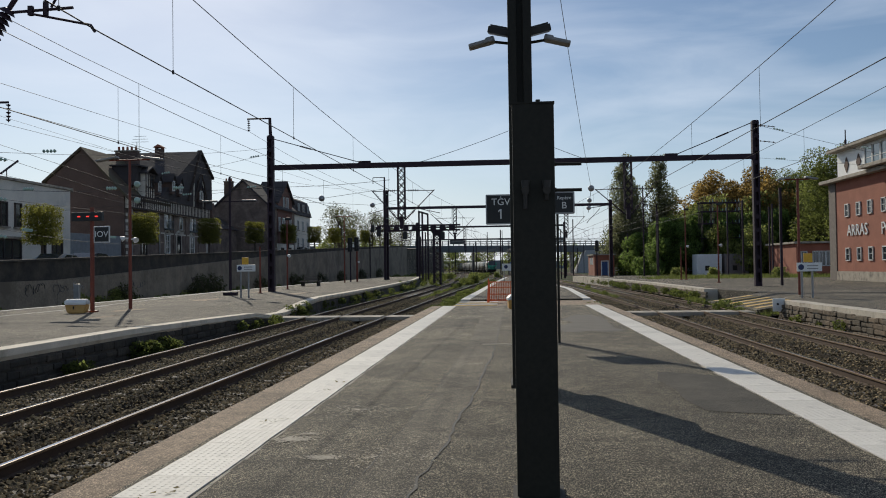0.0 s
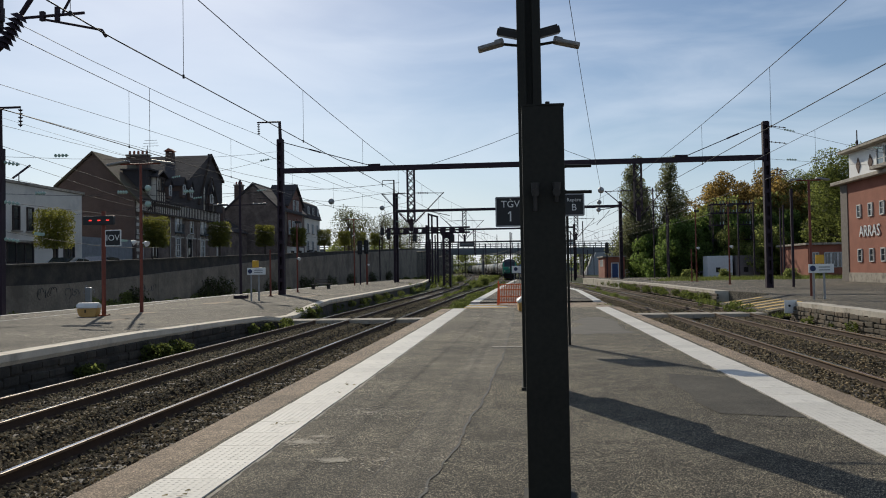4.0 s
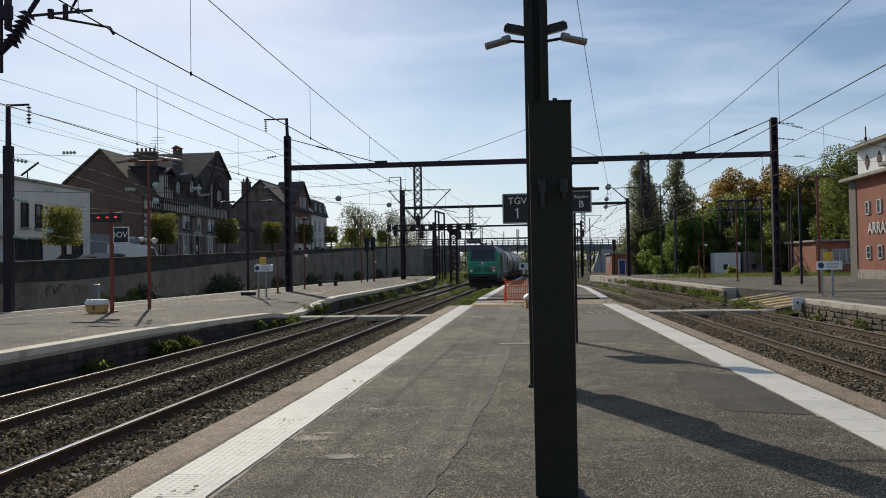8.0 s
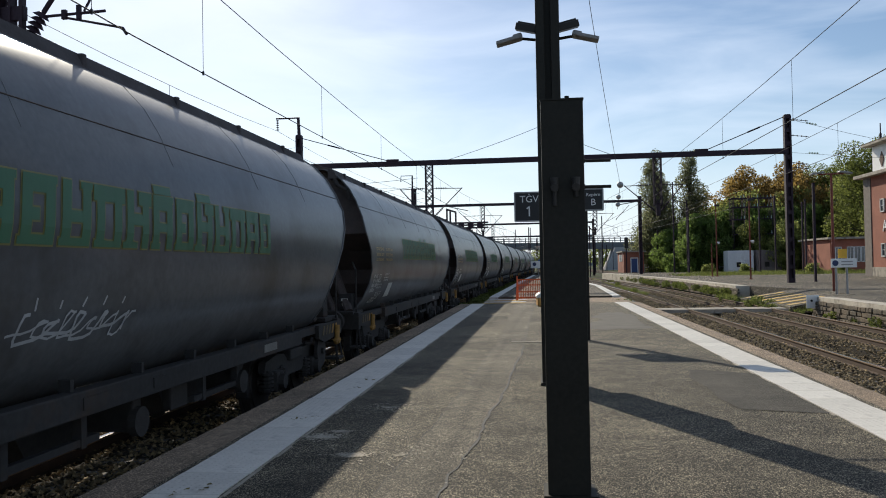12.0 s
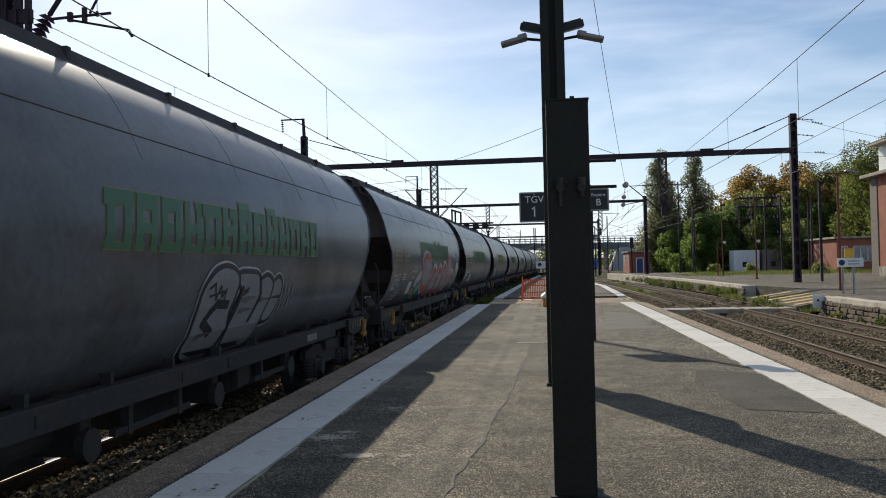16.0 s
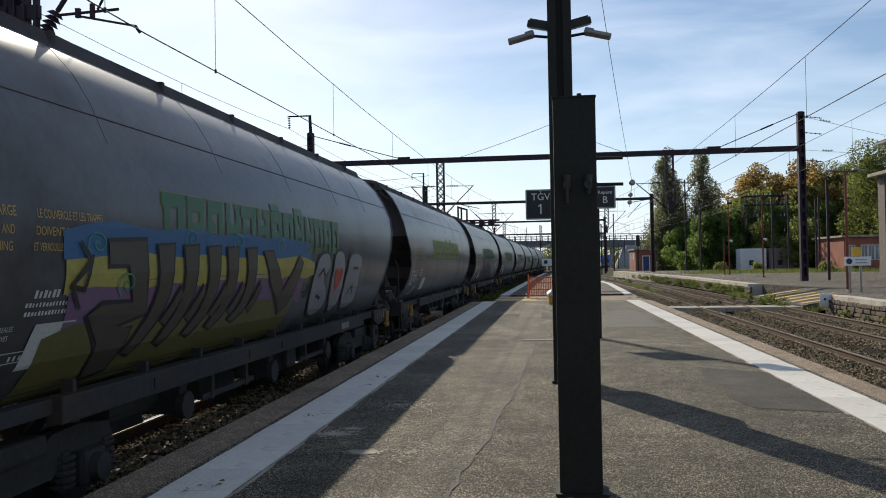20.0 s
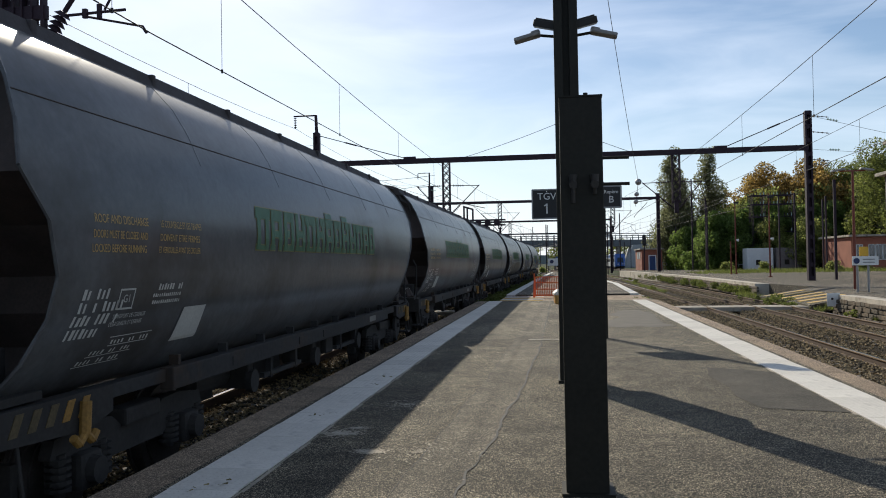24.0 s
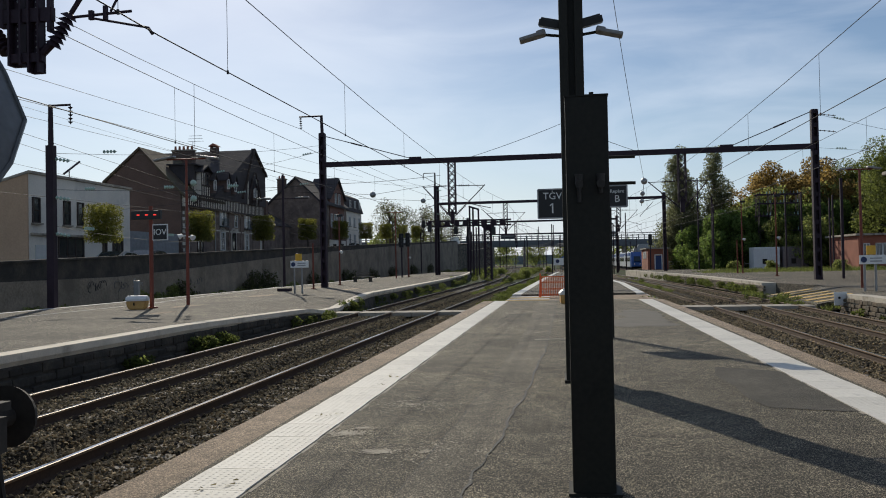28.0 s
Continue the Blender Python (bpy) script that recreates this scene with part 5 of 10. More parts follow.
for sx in (-1, 1):
    lamp = nb()
    tube(lamp, (sx * 0.15, -0.02, 4.64), (sx * 0.36, -0.05, 4.66), 0.02, seg=8)
    arm = part("lamp_arm", lamp, DARK_STEEL, mast)
    bm = nb()
    m = Matrix.Translation((sx * 0.52, -0.06, 4.63)) @ pose(0, 0, 0, 0, sx * 14, 0)
    box(bm, (0, 0, 0), (0.34, 0.2, 0.055), m, bevel=0.02)
    box(bm, (-sx * 0.13, 0, 0.01), (0.13, 0.17, 0.09), m, bevel=0.03)
    part("lamp_head", bm, LAMP_METAL, arm, "flat grey lamp head")
    bm = nb()
    m = Matrix.Translation((sx * 0.27, -0.08, 4.79)) @ pose(0, 0, 0, 12, -sx * 13, 0)
    box(bm, (0, 0, 0), (0.30, 0.22, 0.09), m, bevel=0.01)
    box(bm, (0, 0, 0.055), (0.26, 0.12, 0.03), m)
    fl = part("floodlight", bm, BLACK, mast)
    bm = nb()
    box(bm, (0, -0.01, -0.05), (0.27, 0.19, 0.012), m)
    part("floodlight_glass", bm, LAMP_METAL, fl)
for z in (2.98, 2.63):
    bm = nb()
    tube(bm, (0.1, 0.0, z), (0.81, 0.0, z - 0.005), 0.022, seg=8)
    tube(bm, (0.45, 0.0, z), (0.47, 0.0, z), 0.03, seg=8)
    part("side_arm", bm, DARK_STEEL, mast)
bm = nb()
box(bm, (0, 0.05, 0.02), (0.36, 0.68, 0.04))
part("foot_plate", bm, DARK_STEEL, mast)

# ---- platform signs beyond the mast ----
def sign_board(name, label, x0, x1, z0, z1, y, legs, rows):
    s = thing(name, label, "sign", pose(0, y, 0))
    bm = nb()
    box(bm, ((x0 + x1) / 2, 0, (z0 + z1) / 2), (x1 - x0, 0.06, z1 - z0), bevel=0.008)
    b = part("board", bm, BLACK, s)
    bm = nb()
    for c, sz in ((((x0 + x1) / 2, z0), (x1 - x0, 0.03)), (((x0 + x1) / 2, z1), (x1 - x0, 0.03)), ((x0, (z0 + z1) / 2), (0.03, z1 - z0)), ((x1, (z0 + z1) / 2), (0.03, z1 - z0))):
        box(bm, (c[0], -0.01, c[1]), (sz[0], 0.075, sz[1]))
    part("border", bm, GREY_METAL, b)
    for lx in legs:
        bm = nb()
        box(bm, (lx, 0.05, z1 / 2), (0.05, 0.05, z1))
        part("leg", bm, DARK_STEEL, s)
    for text, size, tx, tz in rows:
        words("lettering", text, size, facing(tx, -0.034, tz), WHITE, b)
    return s


tgv = sign_board("stop_sign", "black stop board lettered in white on thin posts", -0.545, 0.273, 2.58, 3.235, 18.75, (0.13, 0.26), (("TGV", 0.22, -0.218, 3.075), ("1", 0.33, -0.218, 2.79)))
sign_board("marker_sign", "small black marker board with white letter", 0.92, 1.32, 2.7, 3.14, 17.25, (0.89, 0.98), (("Repère", 0.1, 1.12, 3.02), ("B", 0.2, 1.12, 2.86)))

bm = nb()
tube(bm, (-0.222, -0.037, 2.905), (-0.275, -0.037, 2.862), 0.014, seg=6)
part("figure_flag", bm, WHITE, tgv, "slanted stroke of the white figure")
bm = nb()
for zz in (3.02, 3.19):
    tube(bm, (-0.218, -0.036, zz - 0.01), (-0.218, -0.036, zz + 0.012), 0.012, seg=6)
part("sign_bolt", bm, WHITE, tgv)

# orange barrier, grit boxes, arrow sign
ORANGE = mat("orange_plastic", (0.75, 0.14, 0.04), 0.5, var=0.15)
bar_t = thing("safety_barrier", "orange plastic mesh barrier standing on the platform", "barrier", pose(-0.1, 39.0, -0.10, 0, 0, -6))
for x in (-1.0, 0.35):
    bm = nb()
    tube(bm, (x, 0, 0), (x, 0, 1.15), 0.03, seg=8)
    for a in (-1, 1):
        tube(bm, (x - 0.02, a * 0.3, 0.02), (x, 0, 1.0), 0.025, seg=6)
    part("barrier_leg", bm, ORANGE, bar_t)
for i in range(16):
    bm = nb()
    box(bm, (-0.95 + i * 0.083, 0, 0.53), (0.034, 0.02, 0.9))
    part("slat", bm, ORANGE, bar_t)
for z in (0.12, 0.4, 0.72, 0.98):
    bm = nb()
    box(bm, (-0.32, 0.012, z), (1.32, 0.018, 0.05))
    part("rail", bm, ORANGE, bar_t)

BIN_YELLOW = mat("grit_box_ochre", (0.60, 0.34, 0.10), 0.6, var=0.15)
BIN_WHITE = mat("grit_lid_white", (0.72, 0.70, 0.66), 0.55, var=0.08)


def grit_box():
    g = thing("grit_box", "ochre plastic grit box with domed white lid", "grit box", group="grit boxes")
    q = 0.62
    bm = nb()
    poly_prism(bm, [(-0.50, -0.3, 0.0), (0.50, -0.3, 0.0), (0.62, -0.3, 0.24), (0.68, -0.3, 0.6), (-0.68, -0.3, 0.6), (-0.62, -0.3, 0.24)], (0, 0.62, 0))
    bmesh.ops.bevel(bm, geom=bm.edges[:], offset=0.07, segments=3, affect="EDGES")
    bmesh.ops.scale(bm, vec=(q, q, q), verts=bm.verts)
    part("box", fixed(bm), BIN_YELLOW, g)
    bm = nb()
    arc = [(-0.38 + 0.76 * i / 10, 0.58 + 0.32 * math.sin(math.pi * (0.08 + 0.84 * i / 10))) for i in range(11)]
    poly_prism(bm, [(-0.68, y, z) for y, z in arc] + [(-0.68, 0.38, 0.55), (-0.68, -0.38, 0.55)], (1.36, 0, 0))
    bmesh.ops.bevel(bm, geom=[e for e in bm.edges if abs(e.verts[0].co.x - e.verts[1].co.x) < 0.01], offset=0.06, segments=3, affect="EDGES")
    bmesh.ops.scale(bm, vec=(q, q, q), verts=bm.verts)
    part("lid", fixed(bm), BIN_WHITE, g, "domed white lid")
    bm = nb()
    box(bm, (-0.42, 0, 0.86), (0.05, 0.4, 0.1), bevel=0.01)
    bmesh.ops.scale(bm, vec=(q, q, q), verts=bm.verts)
    part("lid_strap", bm, BIN_WHITE, g)
    bm = nb()
    box(bm, (-0.1, -0.36, 0.36), (0.08, 0.03, 0.2))
    bmesh.ops.scale(bm, vec=(q, q, q), verts=bm.verts)
    part("hasp", bm, DARK_STEEL, g)
    return g


gb = grit_box()
gb.matrix_basis = pose(-17.0, 30.9, 0, 0, 0, 8)
copy_thing(gb, pose(0.06, 31.3, 0, 0, 0, 95))
arrow = thing("notice_board", "small white notice board with blue disc on posts", "sign", pose(-0.45, 88, 0))
bm = nb()
box(bm, (0, 0, 1.55), (1.05, 0.05, 0.75), bevel=0.02)
nbd = part("board", bm, WHITE, arrow)
bm = nb()
tube(bm, (-0.12, -0.03, 1.6), (-0.12, -0.05, 1.6), 0.2, seg=20)
part("disc", bm, mat("sign_blue", (0.02, 0.03, 0.09), 0.5), nbd)
for lx in (-0.3, 0.3):
    bm = nb()
    tube(bm, (lx, 0.03, 0), (lx, 0.03, 1.5), 0.03)
    part("leg", bm, GREY_METAL, arrow)


# ---- west platform furniture ----
LED = glow("led_red", (1.0, 0.05, 0.035), 1.0)
iov = thing("red_sign_post", "red painted post with dark departure display and small sign", "sign post", pose(-16.75, 31.6, 0))
bm = nb()
tube(bm, (0, 0, 0), (0, 0, 4.2), 0.085, seg=14)
part("pole", bm, RED_POST, iov)
bm = nb()
box(bm, (0, 0, 0.03), (0.34, 0.34, 0.06))
part("foot", bm, RED_POST, iov)
bm = nb()
box(bm, (-0.12, -0.12, 3.83), (1.28, 0.16, 0.36), bevel=0.02)
dis = part("display", bm, BLACK, iov, "dark display with red glowing dots")
for k, dx in enumerate((-0.45, -0.08, 0.28)):
    bm = nb()
    box(bm, (dx, -0.205, 3.83), (0.12, 0.012, 0.045))
    part("digit_glow", bm, LED, dis)
bm = nb()
box(bm, (0.46, -0.1, 3.11), (0.66, 0.05, 0.66), bevel=0.01)
ib = part("sign_board", bm, WHITE, iov)
bm = nb()
box(bm, (0.46, -0.13, 3.11), (0.58, 0.02, 0.58))
part("sign_face", bm, BLACK, ib)
words("lettering", "IOV", 0.34, facing(0.46, -0.145, 3.11), WHITE, ib)


def twin_lamp(x, y, h, spread=1.3, ornaments=True, label="red painted lamp post with two flat lamp arms"):
    t = thing("platform_lamp", label, "lamp post", pose(x, y, 0), group="twin arm platform lamps")
    bm = nb()
    tube(bm, (0, 0, 0), (0, 0, h), 0.08, 0.055, seg=14)
    part("pole", bm, RED_POST, t)
    bm = nb()
    tube(bm, (-spread * 0.7, 0, h), (spread * 0.7, 0, h), 0.035, seg=8)
    part("cross_arm", bm, RED_POST, t)
    for s in (-1, 1):
        bm = nb()
        m = Matrix.Translation((s * spread * 0.78, 0, h + 0.05)) @ pose(0, 0, 0, 0, s * 9, 0)
        box(bm, (0, 0, 0), (spread * 0.75, 0.3, 0.09), m, bevel=0.03)
        part("lamp_head", bm, LAMP_METAL, t)
    if ornaments:
        for sx, z in ((0.4, 3.0), (-0.45, 3.05)):
            bm = nb()
            tube(bm, (0, 0, z), (sx * 0.6, -0.05, z), 0.03, seg=6)
            tube(bm, (sx * 0.45, -0.02, z + 0.03), (sx * 0.8, -0.1, z - 0.05), 0.06, 0.13, seg=14)
            part("loudspeaker", bm, WHITE, t, "small pale horn loudspeaker")
    return t


twin_lamp(-16.42, 34.2, 6.45)
gl = thing("glass_ball_insulators", "two green glass balls hung on a thin wire", "insulator", pose(-16.0, 34.0, 0))
bm = nb()
tube(bm, (0, 0, 4.3), (0.0, 0, 7.2), 0.012, seg=5)
part("wire", bm, WIRE, gl)
for z in (5.36, 4.67):
    bm = nb()
    bmesh.ops.create_uvsphere(bm, u_segments=12, v_segments=8, radius=0.14, matrix=Matrix.Translation((0, 0, z)))
    part("ball", bm, INSULATOR, gl, smooth=True)
twin_lamp(-19.0, 92.5, 7.6, ornaments=False)
twin_lamp(14.42, 42.5, 5.8, 0.85, ornaments=False)
for x, y, h in ((-18.1, 65.2, 6.0), (-19.3, 102, 5.4), (17.6, 71.5, 7.0), (18.1, 87.0, 7.6), (-17.2, 55.1, 3.2), (17.68, 87.4, 3.4)):
    r = thing("red_post", "plain red painted steel post on the platform", "post", pose(x, y, 0), group="red platform posts")
    bm = nb()
    tube(bm, (0, 0, 0), (0, 0, h), 0.07, 0.055, seg=12)
    part("pole", bm, RED_POST, r)
    bm = nb()
    box(bm, (0, 0, 0.03), (0.3, 0.3, 0.06))
    part("foot", bm, RED_POST, r)
    if h > 5:
        bm = nb()
        box(bm, (0.1, -0.1, h - 0.3), (0.5, 0.16, 0.2), bevel=0.03)
        part("fitting", bm, BLACK, r)
        bm = nb()
        tube(bm, (0.05, -0.05, h * 0.46), (0.25, -0.2, h * 0.45), 0.07, 0.14, seg=12)
        part("loudspeaker", bm, WHITE, r)


def info_sign(x, y, w, zb, mirrored=1):
    s = thing("information_sign", "white information board with blue disc and yellow panel", "sign", pose(x, y, 0), group="information signs")
    for lx in (-0.28, 0.18):
        bm = nb()
        tube(bm, (lx, 0.04, 0), (lx, 0.04, zb + 0.35), 0.05, seg=10)
        part("leg", bm, GREY_METAL, s)
    bm = nb()
    box(bm, (0.05, 0, zb + 0.2), (w, 0.06, 0.4), bevel=0.015)
    b = part("board", bm, WHITE, s)
    bm = nb()
    tube(bm, (0.05 - w * 0.34, -0.03, zb + 0.2), (0.05 - w * 0.34, -0.045, zb + 0.2), 0.13, seg=18)
    part("disc", bm, mat("disc_blue", (0.015, 0.03, 0.10), 0.5), b)
    for k in range(2):
        bm = nb()
        box(bm, (0.05 + w * 0.12, -0.035, zb + 0.26 - 0.13 * k), (w * 0.45, 0.01, 0.05))
        part("text_bar", bm, GREY_METAL, b)
    bm = nb()
    box(bm, (0.0, 0, zb + 0.62), (0.38, 0.05, 0.4), bevel=0.01)
    part("yellow_panel", bm, mat("panel_yellow", (0.75, 0.42, 0.03), 0.5), s)
    return s


info_sign(-15.4, 46.5, 1.1, 1.52)
info_sign(13.45, 38.5, 1.1, 1.2)
bench = thing("bench", "grey slatted double platform bench with backrest", "bench", pose(-19.1, 77, 0))
for k in range(4):
    bm = nb()
    box(bm, (0, -0.6 + 0.13 * k, 0.46), (2.0, 0.11, 0.04))
    part("slat", bm, SLEEPER, bench)
    bm = nb()
    box(bm, (0, 0.2 + 0.13 * k, 0.46), (2.0, 0.11, 0.04))
    part("slat", bm, SLEEPER, bench)
for k in range(3):
    bm = nb()
    box(bm, (0, -0.05, 0.62 + 0.13 * k), (1.3, 0.05, 0.1))
    part("back_slat", bm, SLEEPER, bench)
for x in (-0.75, 0.75):
    bm = nb()
    box(bm, (x, 0, 0.22), (0.08, 1.1, 0.44))
    part("leg", bm, DARK_STEEL, bench)
gp = thing("kilometre_post", "slim grey post beside the far track", "post", pose(-22.9, 41.6, -0.9))
bm = nb()
box(bm, (0, 0, 0.95), (0.3, 0.2, 1.9), bevel=0.03)
part("pillar", bm, GREY_METAL, gp)
clamp = thing("flat_cabinet_stand", "low dark steel stand with tall thin mast", "mast", pose(-17.9, 51.1, 0))
bm = nb()
box(bm, (0, 0, 0.11), (0.85, 0.5, 0.22), bevel=0.04)
part("base", bm, MAST, clamp)
bm = nb()
tube(bm, (0, 0, 0.3), (0, 0, 7.6), 0.09, 0.07, seg=12)
part("pole", bm, MAST, clamp)
bm = nb()
box(bm, (0.1, 0, 6.0), (3.2, 0.06, 0.06))
part("cross_arm", bm, MAST, clamp)
for s in (-1, 1):
    bm = nb()
    box(bm, (s * 1.3, 0, 6.06), (0.9, 0.3, 0.08), bevel=0.02)
    part("lamp_head", bm, LAMP_METAL, clamp)


# ---- overhead line ----
def insulator(bm, a, b, r=0.09, n=5):
    """A string of glass or porcelain sheds from a to b."""
    a, b = Vector(a), Vector(b)
    tube(bm, a, b, 0.022, seg=6)
    for i in range(n):
        p = a.lerp(b, (i + 0.5) / n)
        d = (b - a).normalized() * 0.03
        tube(bm, p - d, p + d, r, r * 0.45, seg=10)


def lattice(bm, x, y, z0, z1, w, step, bar_r=0.03):
    for sx in (-1, 1):
        for sy in (-1, 1):
            box(bm, (x + sx * w / 2, y + sy * w / 2, (z0 + z1) / 2), (0.07, 0.07, z1 - z0))
    n = max(1, int((z1 - z0) / step))
    for i in range(n):
        za, zb = z0 + (z1 - z0) * i / n, z0 + (z1 - z0) * (i + 1) / n
        for sy in (-1, 1):
            tube(bm, (x - w / 2, y + sy * w / 2, za), (x + w / 2, y + sy * w / 2, zb), bar_r, seg=4)
            tube(bm, (x + w / 2, y + sy * w / 2, za), (x - w / 2, y + sy * w / 2, zb), bar_r, seg=4)


def h_mast(parent, x, y, z0, z1, w, d):
    """Mast of two channels joined by battens."""
    for s in (-1, 1):
        bm = nb()
        box(bm, (x + s * (w / 2 - 0.06), y, (z0 + z1) / 2), (0.12, d, z1 - z0), bevel=0.01)
        part("channel", bm, MAST, parent)
    bm = nb()
    n = int((z1 - z0) / 0.9)
    for i in range(n + 1):
        box(bm, (x, y, z0 + 0.1 + (z1 - z0 - 0.2) * i / n), (w - 0.1, d * 0.8, 0.3))
    box(bm, (x, y + 0.1, (z0 + z1) / 2), (w - 0.12, 0.05, z1 - z0))
    part("batten", bm, MAST, parent)


def cantilever(parent, x, y, z, wire_x, wire_z, high=2.4):
    """Insulated strut and top tie from a drop post at (x, y, z), and the arm that steadies the contact wire at wire_x."""
    s = 1 if wire_x > x else -1
    reach = abs(wire_x - x) * 0.8
    foot, tip = Vector((x + s * 0.15, y, z + 0.2)), Vector((x + s * reach, y, z + high))
    bm = nb()
    insulator(bm, foot.lerp(tip, 0.06), foot.lerp(tip, 0.36), 0.12, 7)
    part("insulator", bm, MAST, parent)
    bm = nb()
    tube(bm, foot, tip, 0.035, seg=8)
    tube(bm, foot.lerp(tip, 0.42), (wire_x - s * 0.2, y, z + 0.75), 0.025, seg=8)
    tube(bm, (wire_x - s * 0.9, y, z + 0.7), (wire_x, y, wire_z + 0.08), 0.02, seg=8)
    tube(bm, (wire_x, y, wire_z + 0.08), (wire_x + s * 0.02, y, wire_z), 0.025, seg=8)
    part("registration_arm", bm, MAST, parent)
    bm = nb()
    a, b = Vector((x + s * 0.2, y, z + high)), tip - Vector((0, 0, 0.05))
    tube(bm, a, b, 0.025, seg=6)
    insulator(bm, a.lerp(b, 0.12), a.lerp(b, 0.5), 0.09, 5)
    part("tie_rod", bm, MAST, parent)


def portal(y, xl, xr, zb, zl, zr, drops, shift=0.0, stays=True):
    p = thing("catenary_portal", "dark steel overhead line portal spanning the tracks", "catenary portal", group="catenary portals")
    h_mast(p, xl, y, -0.9, zl, 0.46, 0.42)
    h_mast(p, xr, y, -0.9, zr, 0.46, 0.42)
    bm = nb()
    box(bm, ((xl + xr) / 2, y - 0.14, zb), (xr - xl, 0.09, 0.36), bevel=0.01)
    box(bm, ((xl + xr) / 2, y + 0.14, zb), (xr - xl, 0.09, 0.36), bevel=0.01)
    n = int((xr - xl) / 1.5)
    for i in range(n):
        box(bm, (xl + (i + 0.5) * (xr - xl) / n, y, zb + 0.16), (0.1, 0.3, 0.03))
    part("beam", bm, MAST, p, "long dark steel beam")
    if stays:
        for a, za, b in ((xl + 0.2, zl - 0.2, xl + 6.8), (xr - 0.2, zr - 0.1, xr - 5.6)):
            bm = nb()
            tube(bm, (a, y, za), (b, y, zb + 0.2), 0.03, seg=6)
            s = 1 if b > a else -1
            box(bm, (b + s * 0.2, y, zb + 0.26), (0.9, 0.2, 0.16), bevel=0.03)
            q = Vector((a, y, za)).lerp(Vector((b, y, zb + 0.2)), 0.3)
            tube(bm, q, q + (Vector((b - a, 0, zb + 0.2 - za)).normalized() * 0.9), 0.055, seg=8)
            part("stay_rod", bm, MAST, p)
    for x, z1 in drops:
        bm = nb()
        lattice(bm, x, y, z1 + 0.55, zb - 0.15, 0.5, 0.5)
        box(bm, (x, y, z1 + 0.3), (0.3, 0.3, 0.9), bevel=0.04)
        part("drop_lattice", bm, MAST, p)
    return p


WZ = 4.62
main = portal(59.0, -17.55, 17.2, 9.12, 11.45, 11.6, ((-7.87, 4.6), (8.35, 5.0)))
for e in (-1, 1):
    cantilever(main, -7.87, 59.0, 4.8, -7.87 + e * (3.0 if e > 0 else 2.7), WZ, 2.45)
    cantilever(main, 8.35, 59.0, 4.95, 8.35 + e * (2.9 if e < 0 else 2.2), WZ, 2.1)
# mast head bracket with hanging insulator
bm = nb()
tube(bm, (-17.55, 59, 11.45), (-17.6, 59, 12.8), 0.13, 0.11, seg=8)
tube(bm, (-17.5, 59, 12.78), (-19.3, 59, 12.78), 0.06, seg=8)
insulator(bm, (-19.2, 59, 12.7), (-19.17, 59, 11.85), 0.12, 5)
part("head_bracket", bm, MAST, main)
for zz in (11.3, 10.2, 8.3, 8.0):
    bm = nb()
    insulator(bm, (17.45, 59, zz), (18.6, 59, zz - 0.15), 0.07, 4)
    part("side_insulator", bm, MAST, main)

far_portal = portal(114.0, -17.3, 13.7, 10.0, 12.5, 10.6, ((-7.75, 5.7), (7.65, 5.6)), stays=False)
for e in (-1, 1):
    cantilever(far_portal, -7.75, 114.0, 5.7, -7.75 + e * 3.4, 5.0, 2.8)
    cantilever(far_portal, 7.65, 114.0, 5.6, 7.65 + e * 3.2, 5.0, 2.8)
portal(170.0, -19.5, 11.0, 10.0, 11.0, 10.6, ((-9.5, 5.7), (4.5, 5.6)), stays=False)
portal(235.0, -26, 12.0, 9.6, 10.6, 10.6, ((-13, 5.7), (0.5, 5.6)), stays=False)

# drop posts and arms close above the near tracks, hung from a portal beam
near = portal(9.9, -17.55, 17.2, 9.12, 11.45, 11.6, (), stays=False)
near["label"] = "dark steel portal with drop posts and insulated arms above the tracks"
NY = 9.9
for x0, x1, zb in ((-7.2, -7.01, 4.32), (-6.92, -6.75, 4.22)):
    bm = nb()
    zt = 9.0
    box(bm, ((x0 + x1) / 2, NY + 0.05, (zb + zt) / 2), (x1 - x0, 0.05, zt - zb), bevel=0.006)
    box(bm, (x0 + 0.015, NY - 0.02, (zb + zt) / 2), (0.03, 0.13, zt - zb))
    box(bm, (x1 - 0.015, NY - 0.02, (zb + zt) / 2), (0.03, 0.13, zt - zb))
    dp = part("drop_post", bm, MAST, near)
    for k in range(12):
        bm = nb()
        zz = zb + 0.27 + 0.077 * k + (0.14 if k > 5 else 0)
        tube(bm, ((x0 + x1) / 2, NY + 0.03, zz), ((x0 + x1) / 2, NY + 0.005, zz), 0.018, seg=8)
        part("bolt", bm, GREY_METAL, dp)
bm = nb()
box(bm, (-6.95, NY - 0.02, 4.42), (0.45, 0.07, 0.12))
part("tie_plate", bm, MAST, near)
bm = nb()
box(bm, (-6.97, NY - 0.02, 4.98), (0.8, 0.07, 0.18))
box(bm, (-7.3, NY - 0.02, 5.06), (0.05, 0.09, 0.45))
box(bm, (-6.62, NY - 0.02, 5.02), (0.05, 0.09, 0.54))
part("bracket", bm, MAST, near)
